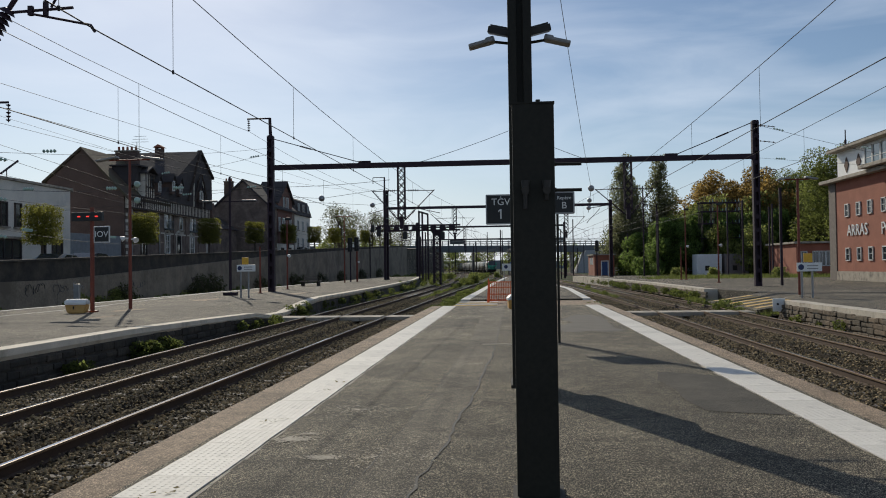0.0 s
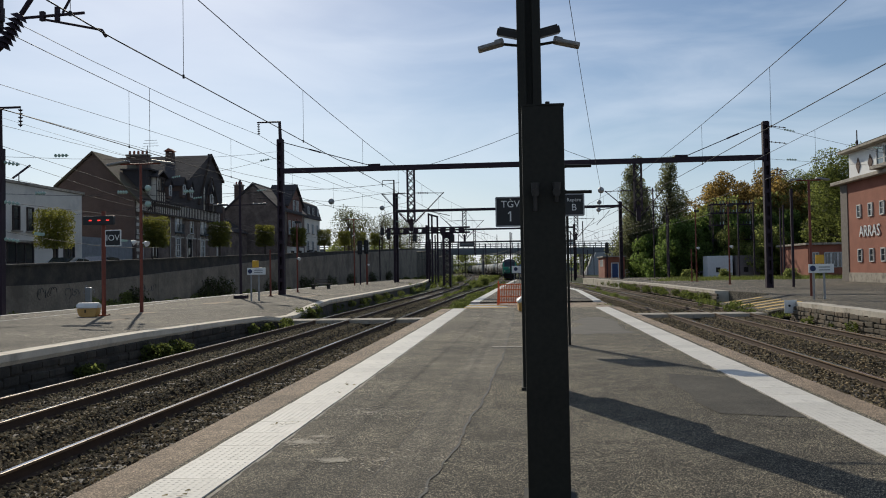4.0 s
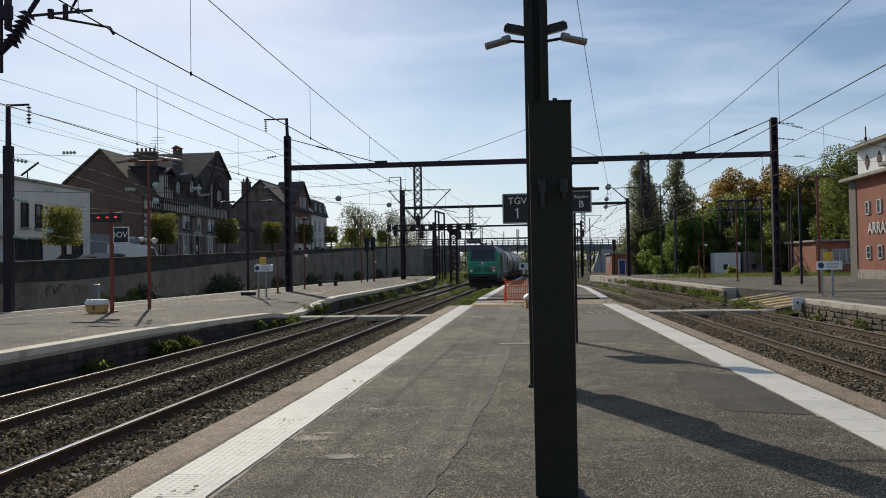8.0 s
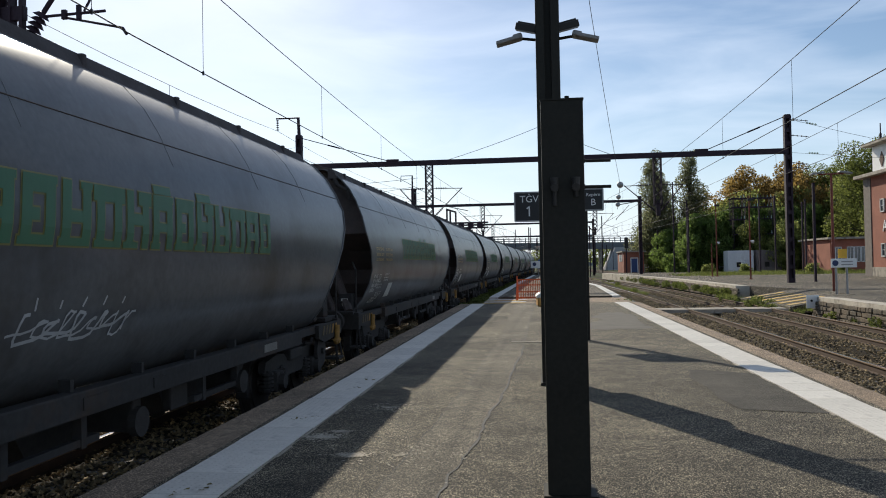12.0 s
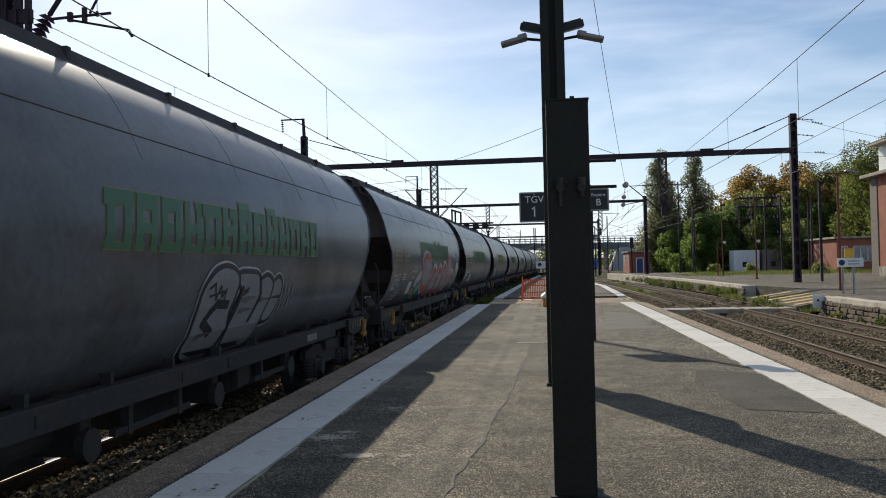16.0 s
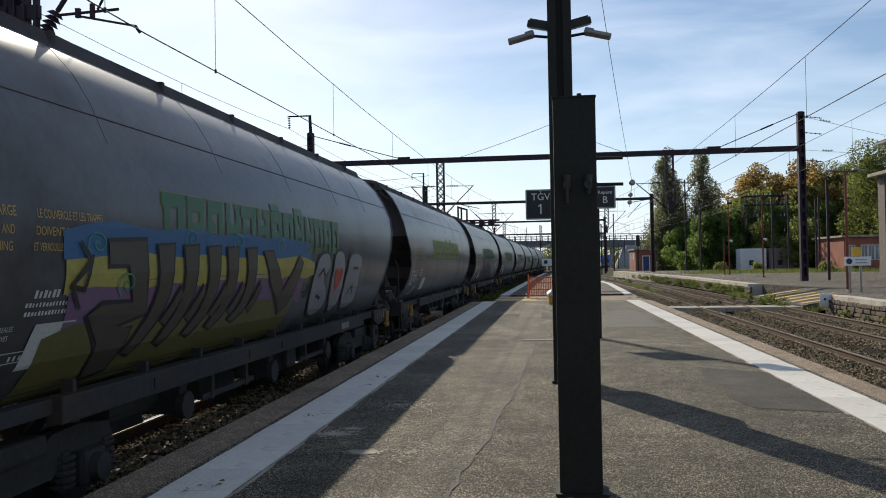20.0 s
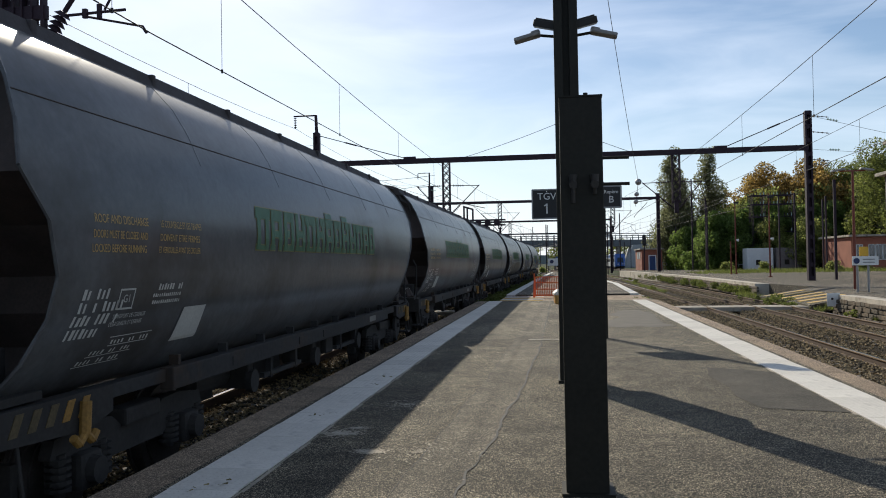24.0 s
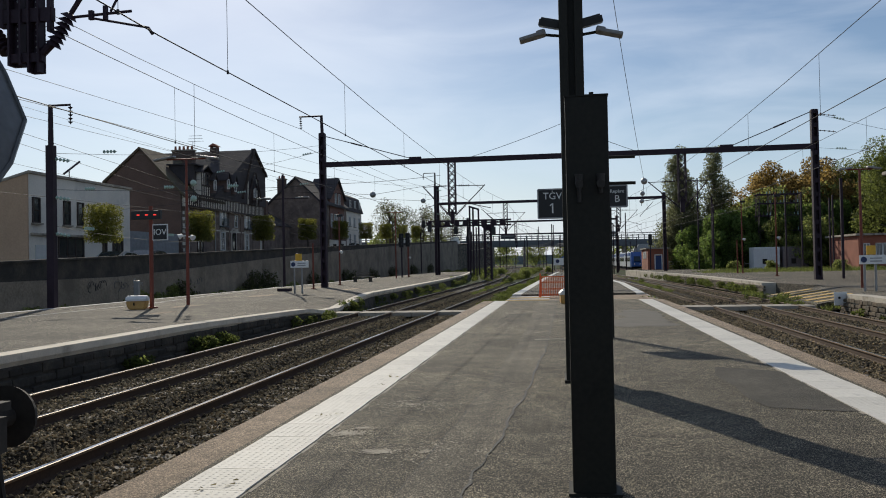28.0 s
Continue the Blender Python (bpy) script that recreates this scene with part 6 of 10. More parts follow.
for pts in (((-6.75, 4.48), (-6.57, 4.64), (-6.6, 4.57), (-6.34, 4.98)), ((-7.2, 4.5), (-7.35, 4.62), (-7.25, 4.53), (-7.56, 4.93))):
    bm = nb()
    tube(bm, (pts[0][0], NY, pts[0][1]), (pts[1][0], NY, pts[1][1]), 0.055, seg=8)
    insulator(bm, (pts[2][0], NY, pts[2][1]), (pts[3][0], NY, pts[3][1]), 0.11, 7)
    part("insulator", bm, MAST, near, "ribbed dark insulator")
bm = nb()
tube(bm, (-6.34, NY, 4.98), (-5.8, NY, 5.74), 0.032, seg=8)
tube(bm, (-6.3, NY, 4.93), (-5.49, NY, 4.96), 0.02, seg=8)
tube(bm, (-6.08, NY, 4.91), (-5.26, NY, 4.73), 0.016, seg=8)
tube(bm, (-5.26, NY, 4.73), (-5.2, NY, 4.64), 0.02, seg=8)
box(bm, (-6.05, NY, 4.94), (0.06, 0.05, 0.12))
box(bm, (-5.85, NY, 4.96), (0.05, 0.05, 0.18))
tube(bm, (-5.78, NY, 4.97), (-5.67, NY, 5.16), 0.018, seg=6)
part("registration_arm", bm, MAST, near)
bm = nb()
tube(bm, (-7.56, NY, 4.93), (-8.1, NY, 5.74), 0.032, seg=8)
part("registration_arm", bm, MAST, near)


# wires: supports in y, contact height, sideways zigzag, messenger sag
def wire_pair(x0, bend, stops, zc, name_label, r=0.0095, amp=0.22, rise=1.46, dip=0.5):
    w = thing("overhead_line", name_label, "overhead wire", group="overhead lines", kind="structure")
    contact, mess = nb(), nb()
    drops = nb()
    for k, (ya, yb) in enumerate(zip(stops, stops[1:])):
        za, zb = (-amp if k % 2 else amp), (amp if k % 2 else -amp)
        n = 9
        xa = x0 + za + bend(ya)
        xb = x0 + zb + bend(yb)
        cp, mp = [], []
        for i in range(n + 1):
            t = i / n
            y = ya + (yb - ya) * t
            x = xa + (xb - xa) * t
            sag = 4 * t * (1 - t)
            z_c = zc(ya) + (zc(yb) - zc(ya)) * t
            cp.append(Vector((x, y, z_c)))
            mp.append(Vector((x, y, z_c + rise - dip * sag)))
        grow = max(1.0, ya / 45.0)
        for a, b in zip(cp, cp[1:]):
            tube(contact, a, b, r * grow, seg=5)
        for a, b in zip(mp, mp[1:]):
            tube(mess, a, b, r * 0.85 * grow, seg=5)
        if ya < 115:
            for i in range(int((yb - ya - 3.0) / 6.4) + 1):
                t = (2.1 + 6.4 * i) / (yb - ya)
                c = cp[0].lerp(cp[-1], t)
                top = c.z + rise - dip * 4 * t * (1 - t)
                tube(drops, c, (c.x, c.y, top), 0.0045 * grow, seg=4)
                box(drops, c, (0.025, 0.025, 0.06))
    part("contact_wire", contact, WIRE, w)
    part("messenger_wire", mess, WIRE, w)
    part("droppers", drops, WIRE, w)


STOPS = [-38, 9.9, 59, 114, 170, 235, 300]
flat = lambda y: WZ
wire_pair(-4.80, bend_train, STOPS, flat, "contact wire with messenger and droppers", amp=0.33)
wire_pair(-8.75, bend_wire, STOPS, flat, "contact wire with messenger and droppers", amp=0.55, rise=1.55, dip=0.42)
wire_pair(5.33, bend_east, STOPS, flat, "contact wire with messenger and droppers", amp=-0.27, rise=1.58, dip=0.5)
wire_pair(8.75, bend_east, STOPS, flat, "contact wire with messenger and droppers", rise=1.2, dip=0.35)
wire_pair(13.2, bend_east, [59, 114, 170, 235], lambda y: 5.2, "contact wire with messenger and droppers")


def long_wire(pts, label, r=0.01, beads=(), sag=0.012):
    w = thing("feeder_wire", label, "overhead wire", group="feeder wires", kind="structure")
    bm = nb()
    for a, b in zip(pts, pts[1:]):
        a, b = Vector(a), Vector(b)
        prev = a
        for i in range(1, 7):
            t = i / 6
            q = a.lerp(b, t) - Vector((0, 0, 4 * t * (1 - t) * sag * (b - a).length))
            tube(bm, prev, q, r, seg=5)
            prev = q
    part("cable", bm, WIRE, w)
    for t, a, b in beads:
        bm = nb()
        insulator(bm, Vector(a).lerp(Vector(b), t), Vector(a).lerp(Vector(b), t + 0.035), 0.085, 4)
        part("insulator", bm, INSULATOR, w, "pale green glass insulator")
    return w


long_wire([(-19.17, -40, 12.4), (-19.17, 11, 12.0), (-19.17, 59, 11.85), (-19.1, 114, 12.5), (-22, 170, 12)], "long feeder wire along the masts", 0.014)
long_wire([(-21.3, -10, 8.8), (-21.3, 33.2, 8.6), (-18.9, 114, 12.6)], "long feeder wire along the masts", 0.012)
long_wire([(-17.4, 59, 10.2), (-40, 66, 8.0)], "cross wire to the street side with glass insulators", 0.012, ((0.05, (-17.4, 59, 10.2), (-40, 66, 8.0)), (0.4, (-17.4, 59, 10.2), (-40, 66, 8.0))))
long_wire([(-17.4, 59, 7.9), (-40, 64, 6.5)], "cross wire to the street side with glass insulators", 0.012, ((0.06, (-17.4, 59, 7.9), (-40, 64, 6.5)), (0.3, (-17.4, 59, 7.9), (-40, 64, 6.5))))
long_wire([(-22.2, 33.2, 6.8), (-17.4, 59, 10.6)], "cross wire between masts with glass insulators", 0.010, ((0.12, (-22.2, 33.2, 6.8), (-17.4, 59, 10.6)),))
long_wire([(-22.2, 33.2, 5.2), (-9, 33, 5.0), (T1, 33, 5.2)], "cross wire between masts with glass insulators", 0.009, ((0.12, (-22.2, 33.2, 5.2), (-9, 33, 5.0)), (0.4, (-22.2, 33.2, 5.2), (-9, 33, 5.0)), (0.62, (-22.2, 33.2, 5.2), (-9, 33, 5.0))))
long_wire([(-22.2, 33.2, 3.6), (-30, 70, 4.2)], "cross wire beside the wall with glass insulators", 0.010, ((0.1, (-22.2, 33.2, 3.6), (-30, 70, 4.2)), (0.5, (-22.2, 33.2, 3.6), (-30, 70, 4.2))))
long_wire([(17.4, 59, 11.3), (40, 64, 7.0)], "cross wire with insulators towards the trees", 0.012, ((0.05, (17.4, 59, 11.3), (40, 64, 7.0)), (0.34, (17.4, 59, 11.3), (40, 64, 7.0))))
long_wire([(17.4, 59, 9.0), (38, 62, 8.2)], "cross wire with insulators towards the trees", 0.010, ((0.06, (17.4, 59, 9.0), (38, 62, 8.2)),))
for x, z_near, z_far, r in ((-24.6, 9.22, 12.61, 0.013), (-27, 10.46, 9.54, 0.008), (-25.5, 8.14, 10.23, 0.011), (-24.6, 11.17, 4.25, 0.011), (-26, 12.02, 3.12, 0.011), (-26, 8.61, 4.76, 0.008), (-24, 4.55, 5.75, 0.011)):
    long_wire([(x, -20, z_near), (x, 40, (z_near + z_far) / 2), (x, 100, z_far)], "long thin wire above the siding", r, sag=0.0)
# stay wires between the portal beam and the lamp mast line
long_wire([(-6.6, 59, 9.25), (0.16, 59, 11.45), (5.4, 59, 9.2)], "pair of thin stay wires over the portal beam", 0.018)
king = thing("king_post", "short dark steel post above the portal beam", "post", pose(0.16, 59, 9.25))
bm = nb()
tube(bm, (0, 0, 0), (0, 0, 2.3), 0.12, 0.08, seg=8)
part("pole", bm, MAST, king)

# cable down from the lamp mast with three round counterweights
tail = long_wire([(0.22, 11.15, 9.1), (3.81, 39.0, 5.24)], "thin cable running down from the lamp mast", 0.008)
for x, z in ((3.81, 5.24), (3.72, 4.67), (3.68, 4.32)):
    bm = nb()
    bmesh.ops.create_uvsphere(bm, u_segments=14, v_segments=10, radius=0.15 if z > 5 else 0.11, matrix=Matrix.Translation((x, 39.0, z)))
    part("round_insulator", bm, GREY_METAL, tail, "pale round insulator", smooth=True)
bm = nb()
tube(bm, (3.81, 39, 5.24), (3.66, 39, 4.1), 0.012, seg=5)
part("link", bm, WIRE, tail)

# further masts
def slim_mast(x, y, h, label="slim dark steel catenary mast", arm=0.0, z=0.0, w=0.34):
    m = thing("catenary_mast", label, "catenary mast", pose(x, y, z), group="catenary masts")
    bm = nb()
    box(bm, (0, 0, h / 2 - 0.45), (w, w * 0.9, h + 0.9), bevel=0.015)
    part("pole", bm, MAST, m)
    if arm:
        bm = nb()
        tube(bm, (0, 0, h), (0, 0, h + 1.8), 0.12, 0.10, seg=8)
        tube(bm, (0, 0, h + 1.76), (arm, 0, h + 1.76), 0.05, seg=8)
        insulator(bm, (arm, 0, h + 1.7), (arm, 0, h + 0.9), 0.11, 5)
        part("head_bracket", bm, MAST, m)
        for k, zz in enumerate((h - 0.6, h - 2.3, h - 3.9)):
            bm = nb()
            insulator(bm, (0.2, 0, zz), (0.9, 0, zz - 0.12), 0.09, 4)
            part("side_insulator", bm, INSULATOR, m)
    return m


slim_mast(-22.25, 33.2, 7.15, arm=0.95)
slim_mast(-17.3, 112, 12.4, arm=-1.6)
for x, y, h in ((18.75, 118, 12.8), (19.2, 110, 9.6), (18.9, 135, 6.8), (17.6, 100, 8.0),  (6.0, 150, 9.0), (8.6, 160, 10.0), (-2.0, 190, 10.0), (-6.0, 210, 10.5), (4.0, 210, 10), (-14, 185, 9.5), (10.5, 140, 9.5), (-0.5, 230, 9), (26.5, 103, 9), (28.6, 104, 9.4), (30.3, 98, 8.5), (32.4, 106, 8.7), (19.3, 60.5, 7.0), (-9.8, 105, 5.0)):
    slim_mast(x, y, h, w=0.17)

# signal gantry in the distance
sg = thing("signal_gantry", "dark perforated steel signal gantry over the western track", "signal gantry", pose(0, 110, 0))
for x in (-10.35, -9.5):
    bm = nb()
    box(bm, (x, 0, 3.0), (0.3, 0.45, 7.4), bevel=0.02)
    part("leg", bm, MAST, sg)
for k in range(10):
    bm = nb()
    tube(bm, (-10.35, 0, -0.3 + 0.7 * k), (-9.5, 0, 0.4 + 0.7 * k), 0.06, seg=6)
    tube(bm, (-9.5, 0, -0.3 + 0.7 * k), (-10.35, 0, 0.4 + 0.7 * k), 0.06, seg=6)
    part("lacing", bm, MAST, sg)
for k in range(9):
    x = -18.0 + k * 1.25
    bm = nb()
    box(bm, (x + 0.62, 0, 7.34), (1.25, 0.34, 0.22))
    box(bm, (x + 0.62, 0, 6.66), (1.25, 0.34, 0.22))
    box(bm, (x + 0.1, 0, 7.0), (0.75, 0.34, 0.5))
    part("beam_cell", bm, MAST, sg)
bm = nb()
poly_prism(bm, [(-10.9, 0, 6.7), (-8.9, 0, 6.7), (-9.5, 0, 5.9), (-10.3, 0, 5.9)], (0, 0.3, 0))
part("knee_plate", fixed(bm), MAST, sg)
bm = nb()
for x in (-14.9, -13.5):
    tube(bm, (x, -0.3, 5.35), (x, -0.3, 6.7), 0.05, seg=6)
for z in (5.35, 5.75, 6.2):
    tube(bm, (-14.9, -0.3, z), (-13.5, -0.3, z), 0.05, seg=6)
box(bm, (-14.2, 0, 5.35), (1.5, 0.7, 0.08))
part("service_cage", bm, MAST, sg)
for x, z in ((-18.6, 7.0), (-17.75, 6.4), (-14.2, 6.0), (-9.1, 5.9)):
    bm = nb()
    box(bm, (x, -0.4, z), (0.55, 0.3, 1.0), bevel=0.06)
    part("signal_head", bm, BLACK, sg)
for x, ztop in ((-12.4, 9.35), (-11.95, 9.2), (-11.2, 8.9)):
    bm = nb()
    box(bm, (x, 0.6, ztop / 2), (0.22, 0.26, ztop), bevel=0.02)
    part("frame_post", bm, MAST, sg)
bm = nb()
poly_prism(bm, [(-12.5, 0.5, 9.4), (-11.1, 0.5, 8.95), (-11.1, 0.5, 8.72), (-12.5, 0.5, 9.15)], (0, 0.3, 0))
part("frame_cap", fixed(bm), MAST, sg)


def colour_signal(x, y, h, lit):
    s = thing("colour_light_signal", "tall black colour light signal on a thin post", "signal", pose(x, y, 0), group="colour light signals")
    bm = nb()
    tube(bm, (0, 0, 0), (0, 0, h), 0.09, seg=8)
    part("post", bm, RED_POST if lit else MAST, s)
    bm = nb()
    box(bm, (0, -0.15, h), (0.55, 0.1, 1.7), bevel=0.12)
    part("back_board", bm, BLACK, s)
    for k in range(3):
        bm = nb()
        tube(bm, (0, -0.2, h + 0.45 - 0.45 * k), (0, -0.42, h + 0.45 - 0.45 * k), 0.12, seg=12)
        part("hood", bm, BLACK, s)
    return s


colour_signal(-19.4, 98, 4.5, False)
colour_signal(-18.8, 99, 4.6, True)
colour_signal(13.2, 128, 4.6, False)

for x, y, z in ((-21.0, 90, 9.5), (-18.66, 110, 10.2)):
    b = thing("wire_balance_weight", "round pale counterweight hung on the wires", "weight", pose(x, y, z), group="wire counterweights")
    bm = nb()
    bmesh.ops.create_uvsphere(bm, u_segments=14, v_segments=10, radius=0.34)
    part("ball", bm, GREY_METAL, b, smooth=True)
    bm = nb()
    tube(bm, (-14.0 - x, 0, 0.9), (0, 0, 0.0), 0.02, seg=4)
    tube(bm, (0, 0, 0), (-9, 0, 0.6), 0.02, seg=4)
    part("wire", bm, WIRE, b)


# ---- west side: retaining wall, street, houses ----
def street_z(y):
    return 1.15 + 0.0305 * (y - 36.0)


ws = thing("retaining_wall_west", "weathered masonry retaining wall with dark parapet", "wall", kind="structure")
STAINED = mat("stained_parapet", (0.064, 0.054, 0.043), 0.95, var=0.35, scale=1.2, fine=10, bump=0.5, dist=0.02, dirt=(0.03, 0.028, 0.025), dirt_at=0.5, dirt_scale=0.9)
PALE_WALL = mat("pale_wall_face", (0.225, 0.19, 0.148), 0.95, var=0.35, scale=0.9, fine=9, bump=0.5, dist=0.02, dirt=(0.13, 0.11, 0.085), dirt_at=0.55, dirt_scale=0.35)
def lower_top(y):
    """Top of the projecting lower face: level at first, then closing on the parapet."""
    return 1.12 + 0.006 * (y - 36) if y < 47 else 1.19 + 0.047 * (y - 47) if y < 85 else min(2.976 + 0.036 * (y - 85), street_z(y) + 0.62)


for i in range(34):
    y0 = 4 + 6.0 * i
    zt = street_z(y0) + 0.98
    zn = street_z(y0 + 6) + 0.98
    bm = nb()
    poly_prism(bm, [(-27.2, y0, -1.0), (-27.2, y0 + 6, -1.0), (-27.2, y0 + 6, zn - 0.12), (-27.2, y0, zt - 0.12)], (0.45, 0, 0))
    part("parapet_panel", fixed(bm), STAINED, ws)
    bm = nb()
    poly_prism(bm, [(-26.75, y0 + 0.015, -1.0), (-26.75, y0 + 5.985, -1.0), (-26.75, y0 + 5.985, lower_top(y0 + 6)), (-26.75, y0 + 0.015, lower_top(y0))], (0.22, 0, 0))
    part("lower_panel", fixed(bm), PALE_WALL, ws)
    bm = nb()
    poly_prism(bm, [(-27.26, y0 + 0.01, zt - 0.12), (-27.26, y0 + 5.99, zn - 0.12), (-27.26, y0 + 5.99, zn), (-27.26, y0 + 0.01, zt)], (0.58, 0, 0))
    part("coping", fixed(bm), STAINED, ws)
WALL_SPRAY = {n: mat("wall_spray_" + n, c, 0.9, var=0.3) for n, c in (("grey", (0.11, 0.11, 0.115)), ("dark", (0.06, 0.058, 0.06)), ("pale", (0.30, 0.30, 0.31)))}
rs = random.Random(77)
for ya, yb, za, zb, n, tone in ((42.7, 44.6, 0.4, 0.95, 9, "dark"), (45.6, 47.2, 0.4, 1.0, 6, "grey"), (47.6, 48.9, 0.45, 1.0, 6, "pale"), (55.0, 57.5, 0.4, 1.1, 7, "grey"), (66, 69, 0.4, 1.3, 6, "dark"), (72, 74, 0.5, 1.4, 5, "pale")):
    bm = nb()
    for k in range(n):
        c = (ya + (yb - ya) * (k + 0.5) / n, (za + zb) / 2 + rs.uniform(-0.1, 0.1))
        ry, rz, turn = rs.uniform(0.1, 0.22), rs.uniform(0.12, 0.3), rs.uniform(0, 6.3)
        arc = [(-26.515, c[0] + ry * math.cos(turn + 0.5 * j), c[1] + rz * math.sin(turn + 0.5 * j)) for j in range(rs.randint(4, 9))]
        for p, q in zip(arc, arc[1:]):
            tube(bm, p, q, 0.022, seg=4)
    part("sprayed_scrawl", bm, WALL_SPRAY[tone], ws, "faded sprayed scrawl")
bm = nb()
poly_prism(bm, [(-27.2, -60, -1), (-27.2, 330, -1), (-27.2, 330, street_z(330) - 0.3), (-27.2, -60, street_z(-60) - 0.3)], (-45, 0, 0))
tagged(part("street", fixed(bm), ASPHALT_FAR), "sloping asphalt street above the retaining wall", "street", kind="structure")
bm = nb()
for s in (-0.75, 0.75):
    sweep(bm, [(-24.6 + s + bend_wire(y), y, Z_RAIL - 0.1) for y in range(-40, 200, 8)], [(-0.036, -0.16), (0.036, -0.16), (0.036, 0), (-0.036, 0)])
tagged(part("siding_rails", bm, [RAIL_SIDE]), "rusty rails of the sunken siding", "railway track", kind="structure")


def window(parent, m, w, h, frame_mat=WINDOW_WHITE, cols=2, rows=3, sill=True, arch=False, glass=WINDOW_GLASS, surround=None):
    """A window whose local x is across, y outwards, z up, origin at its sill's middle."""
    fr = nb()
    for x in (-w / 2, w / 2):
        box(fr, (x, 0.03, h / 2), (0.09, 0.1, h), m)
    for z in (0, h):
        box(fr, (0, 0.03, z), (w + 0.09, 0.1, 0.09), m)
    for k in range(1, cols):
        box(fr, (-w / 2 + w * k / cols, 0.02, h / 2), (0.05, 0.06, h), m)
    for k in range(1, rows):
        box(fr, (0, 0.02, h * k / rows), (w, 0.06, 0.04), m)
    f = part("window", fr, frame_mat, parent)
    bm = nb()
    box(bm, (0, -0.01, h / 2), (w, 0.03, h), m)
    part("pane", bm, glass, f)
    if sill:
        bm = nb()
        box(bm, (0, 0.1, -0.09), (w + 0.3, 0.24, 0.1), m)
        part("sill", bm, CONCRETE, f)
    if surround:
        bm = nb()
        n = 7
        for k in range(n):
            a = math.pi * (k + 0.5) / n
            q = m @ Matrix.Translation((math.cos(a) * (w / 2 + 0.12), 0.03, h + math.sin(a) * (w / 2 + 0.08) * 0.8)) @ pose(0, 0, 0, 0, 90 - math.degrees(a), 0)
            box(bm, (0, 0, 0), ((w + 0.4) * 0.26, 0.1, 0.24), q)
        for x in (-1, 1):
            box(bm, (x * (w / 2 + 0.14), 0.02, h / 2), (0.16, 0.08, h), m)
        part("arch_surround", bm, surround, f)
    return f


def east_face(x, y, z):
    """Frame on a wall that faces east: across runs along -y."""
    return Matrix.Translation((x, y, z)) @ pose(0, 0, 0, 0, 0, -90)


def south_face(x, y, z):
    return Matrix.Translation((x, y, z)) @ pose(0, 0, 0, 0, 0, 180)


def house_shell(h, outline, z0, z1, material, name="masonry"):
    bm = nb()
    poly_prism(bm, [(x, y, z0) for x, y in outline], (0, 0, z1 - z0))
    return part(name, fixed(bm), material, h)


# pale rendered house
wh = thing("rendered_house", "pale rendered two-storey house with flat roof edge", "house")
bm = nb()
poly_prism(bm, [(-36, 51.2, 0.3), (-36, 51.2, 8.35), (-50, 51.2, 4.6), (-50, 51.2, 0.3)], (0, 13.2, 0))
part("masonry", fixed(bm), RENDER_WHITE, wh, "cream rendered front")
PEACH = mat("peach_render", (0.50, 0.34, 0.22), 0.9, var=0.12, scale=0.5, fine=9)
bm = nb()
poly_prism(bm, [(-36.01, 51.19, 0.3), (-50, 51.19, 0.3), (-50, 51.19, 4.55), (-36.01, 51.19, 8.3)], (0, -0.12, 0))
part("side_wall", fixed(bm), PEACH, wh, "peach coloured side wall")
bm = nb()
poly_prism(bm, [(-35.85, 51.0, 8.34), (-35.85, 51.0, 8.52), (-50.2, 51.0, 4.7), (-50.2, 51.0, 4.52)], (0, 13.6, 0))
fixed(bm)
part("roof_edge", bm, CONCRETE, wh)
for y in (51.95, 55.5, 57.2):
    window(wh, east_face(-35.98, y, 5.0), 0.75, 1.7, TIMBER, 1, 2)
window(wh, east_face(-35.98, 56.0, 2.6), 3.1, 1.45, TIMBER, 3, 1)
window(wh, east_face(-35.98, 62.4, 2.2), 1.45, 2.0, TIMBER, 2, 1, sill=False)
window(wh, east_face(-35.98, 60.55, 2.2), 0.35, 2.0, TIMBER, 1, 1, sill=False)
bm = nb()
box(bm, (-35.97, 52.55, 2.5), (0.08, 1.45, 1.9))
part("garage_door", bm, WINDOW_WHITE, wh, "pale garage door")
bm = nb()
box(bm, (-35.88, 55.9, 4.2), (0.24, 9.1, 0.14))
part("canopy", bm, CONCRETE, wh, "thin concrete ledge over the openings")
bm = nb()
tube(bm, (-38, 59.0, 8.5), (-38, 59.0, 9.4), 0.04)
tube(bm, (-38, 58.3, 9.1), (-38, 60.4, 10.3), 0.09, seg=6)
part("aerial", bm, MAST, wh, "dark roof aerial")

# dark brick house: gable to the south, timbered front to the east, cross roof over the far end
bh = thing("brick_house", "large dark brick house with steep roofs and arched windows", "house")
bm = nb()
poly_prism(bm, [(-36, 73.7, 0.5), (-36, 73.7, 8.8), (-40.1, 73.7, 13.1), (-43.5, 73.7, 10.2), (-43.5, 73.7, 0.5)], (0, 0.3, 0))
part("gable_wall", fixed(bm), BRICK_DARK, bh, "blank dark brick gable")
house_shell(bh, [(-36, 73.99), (-36, 94.6), (-46, 94.6), (-46, 73.99)], 0.5, 8.8, BRICK_DARK)
FRONT_BRICK = mat("front_brick", (0.19, 0.145, 0.12), 0.95, var=0.45, scale=1.6, fine=9, bump=0.5, dist=0.01, dirt=(0.10, 0.078, 0.066), dirt_at=0.56, dirt_scale=0.6)
TRIM = mat("pale_stone_trim", (0.58, 0.54, 0.47), 0.9, var=0.15, scale=1, fine=20, bump=0.2)
bm = nb()
box(bm, (-35.985, 84.3, 4.05), (0.03, 20.6, 7.1))
front = part("front_wall", bm, FRONT_BRICK, bh, "mottled red-brown brick front")
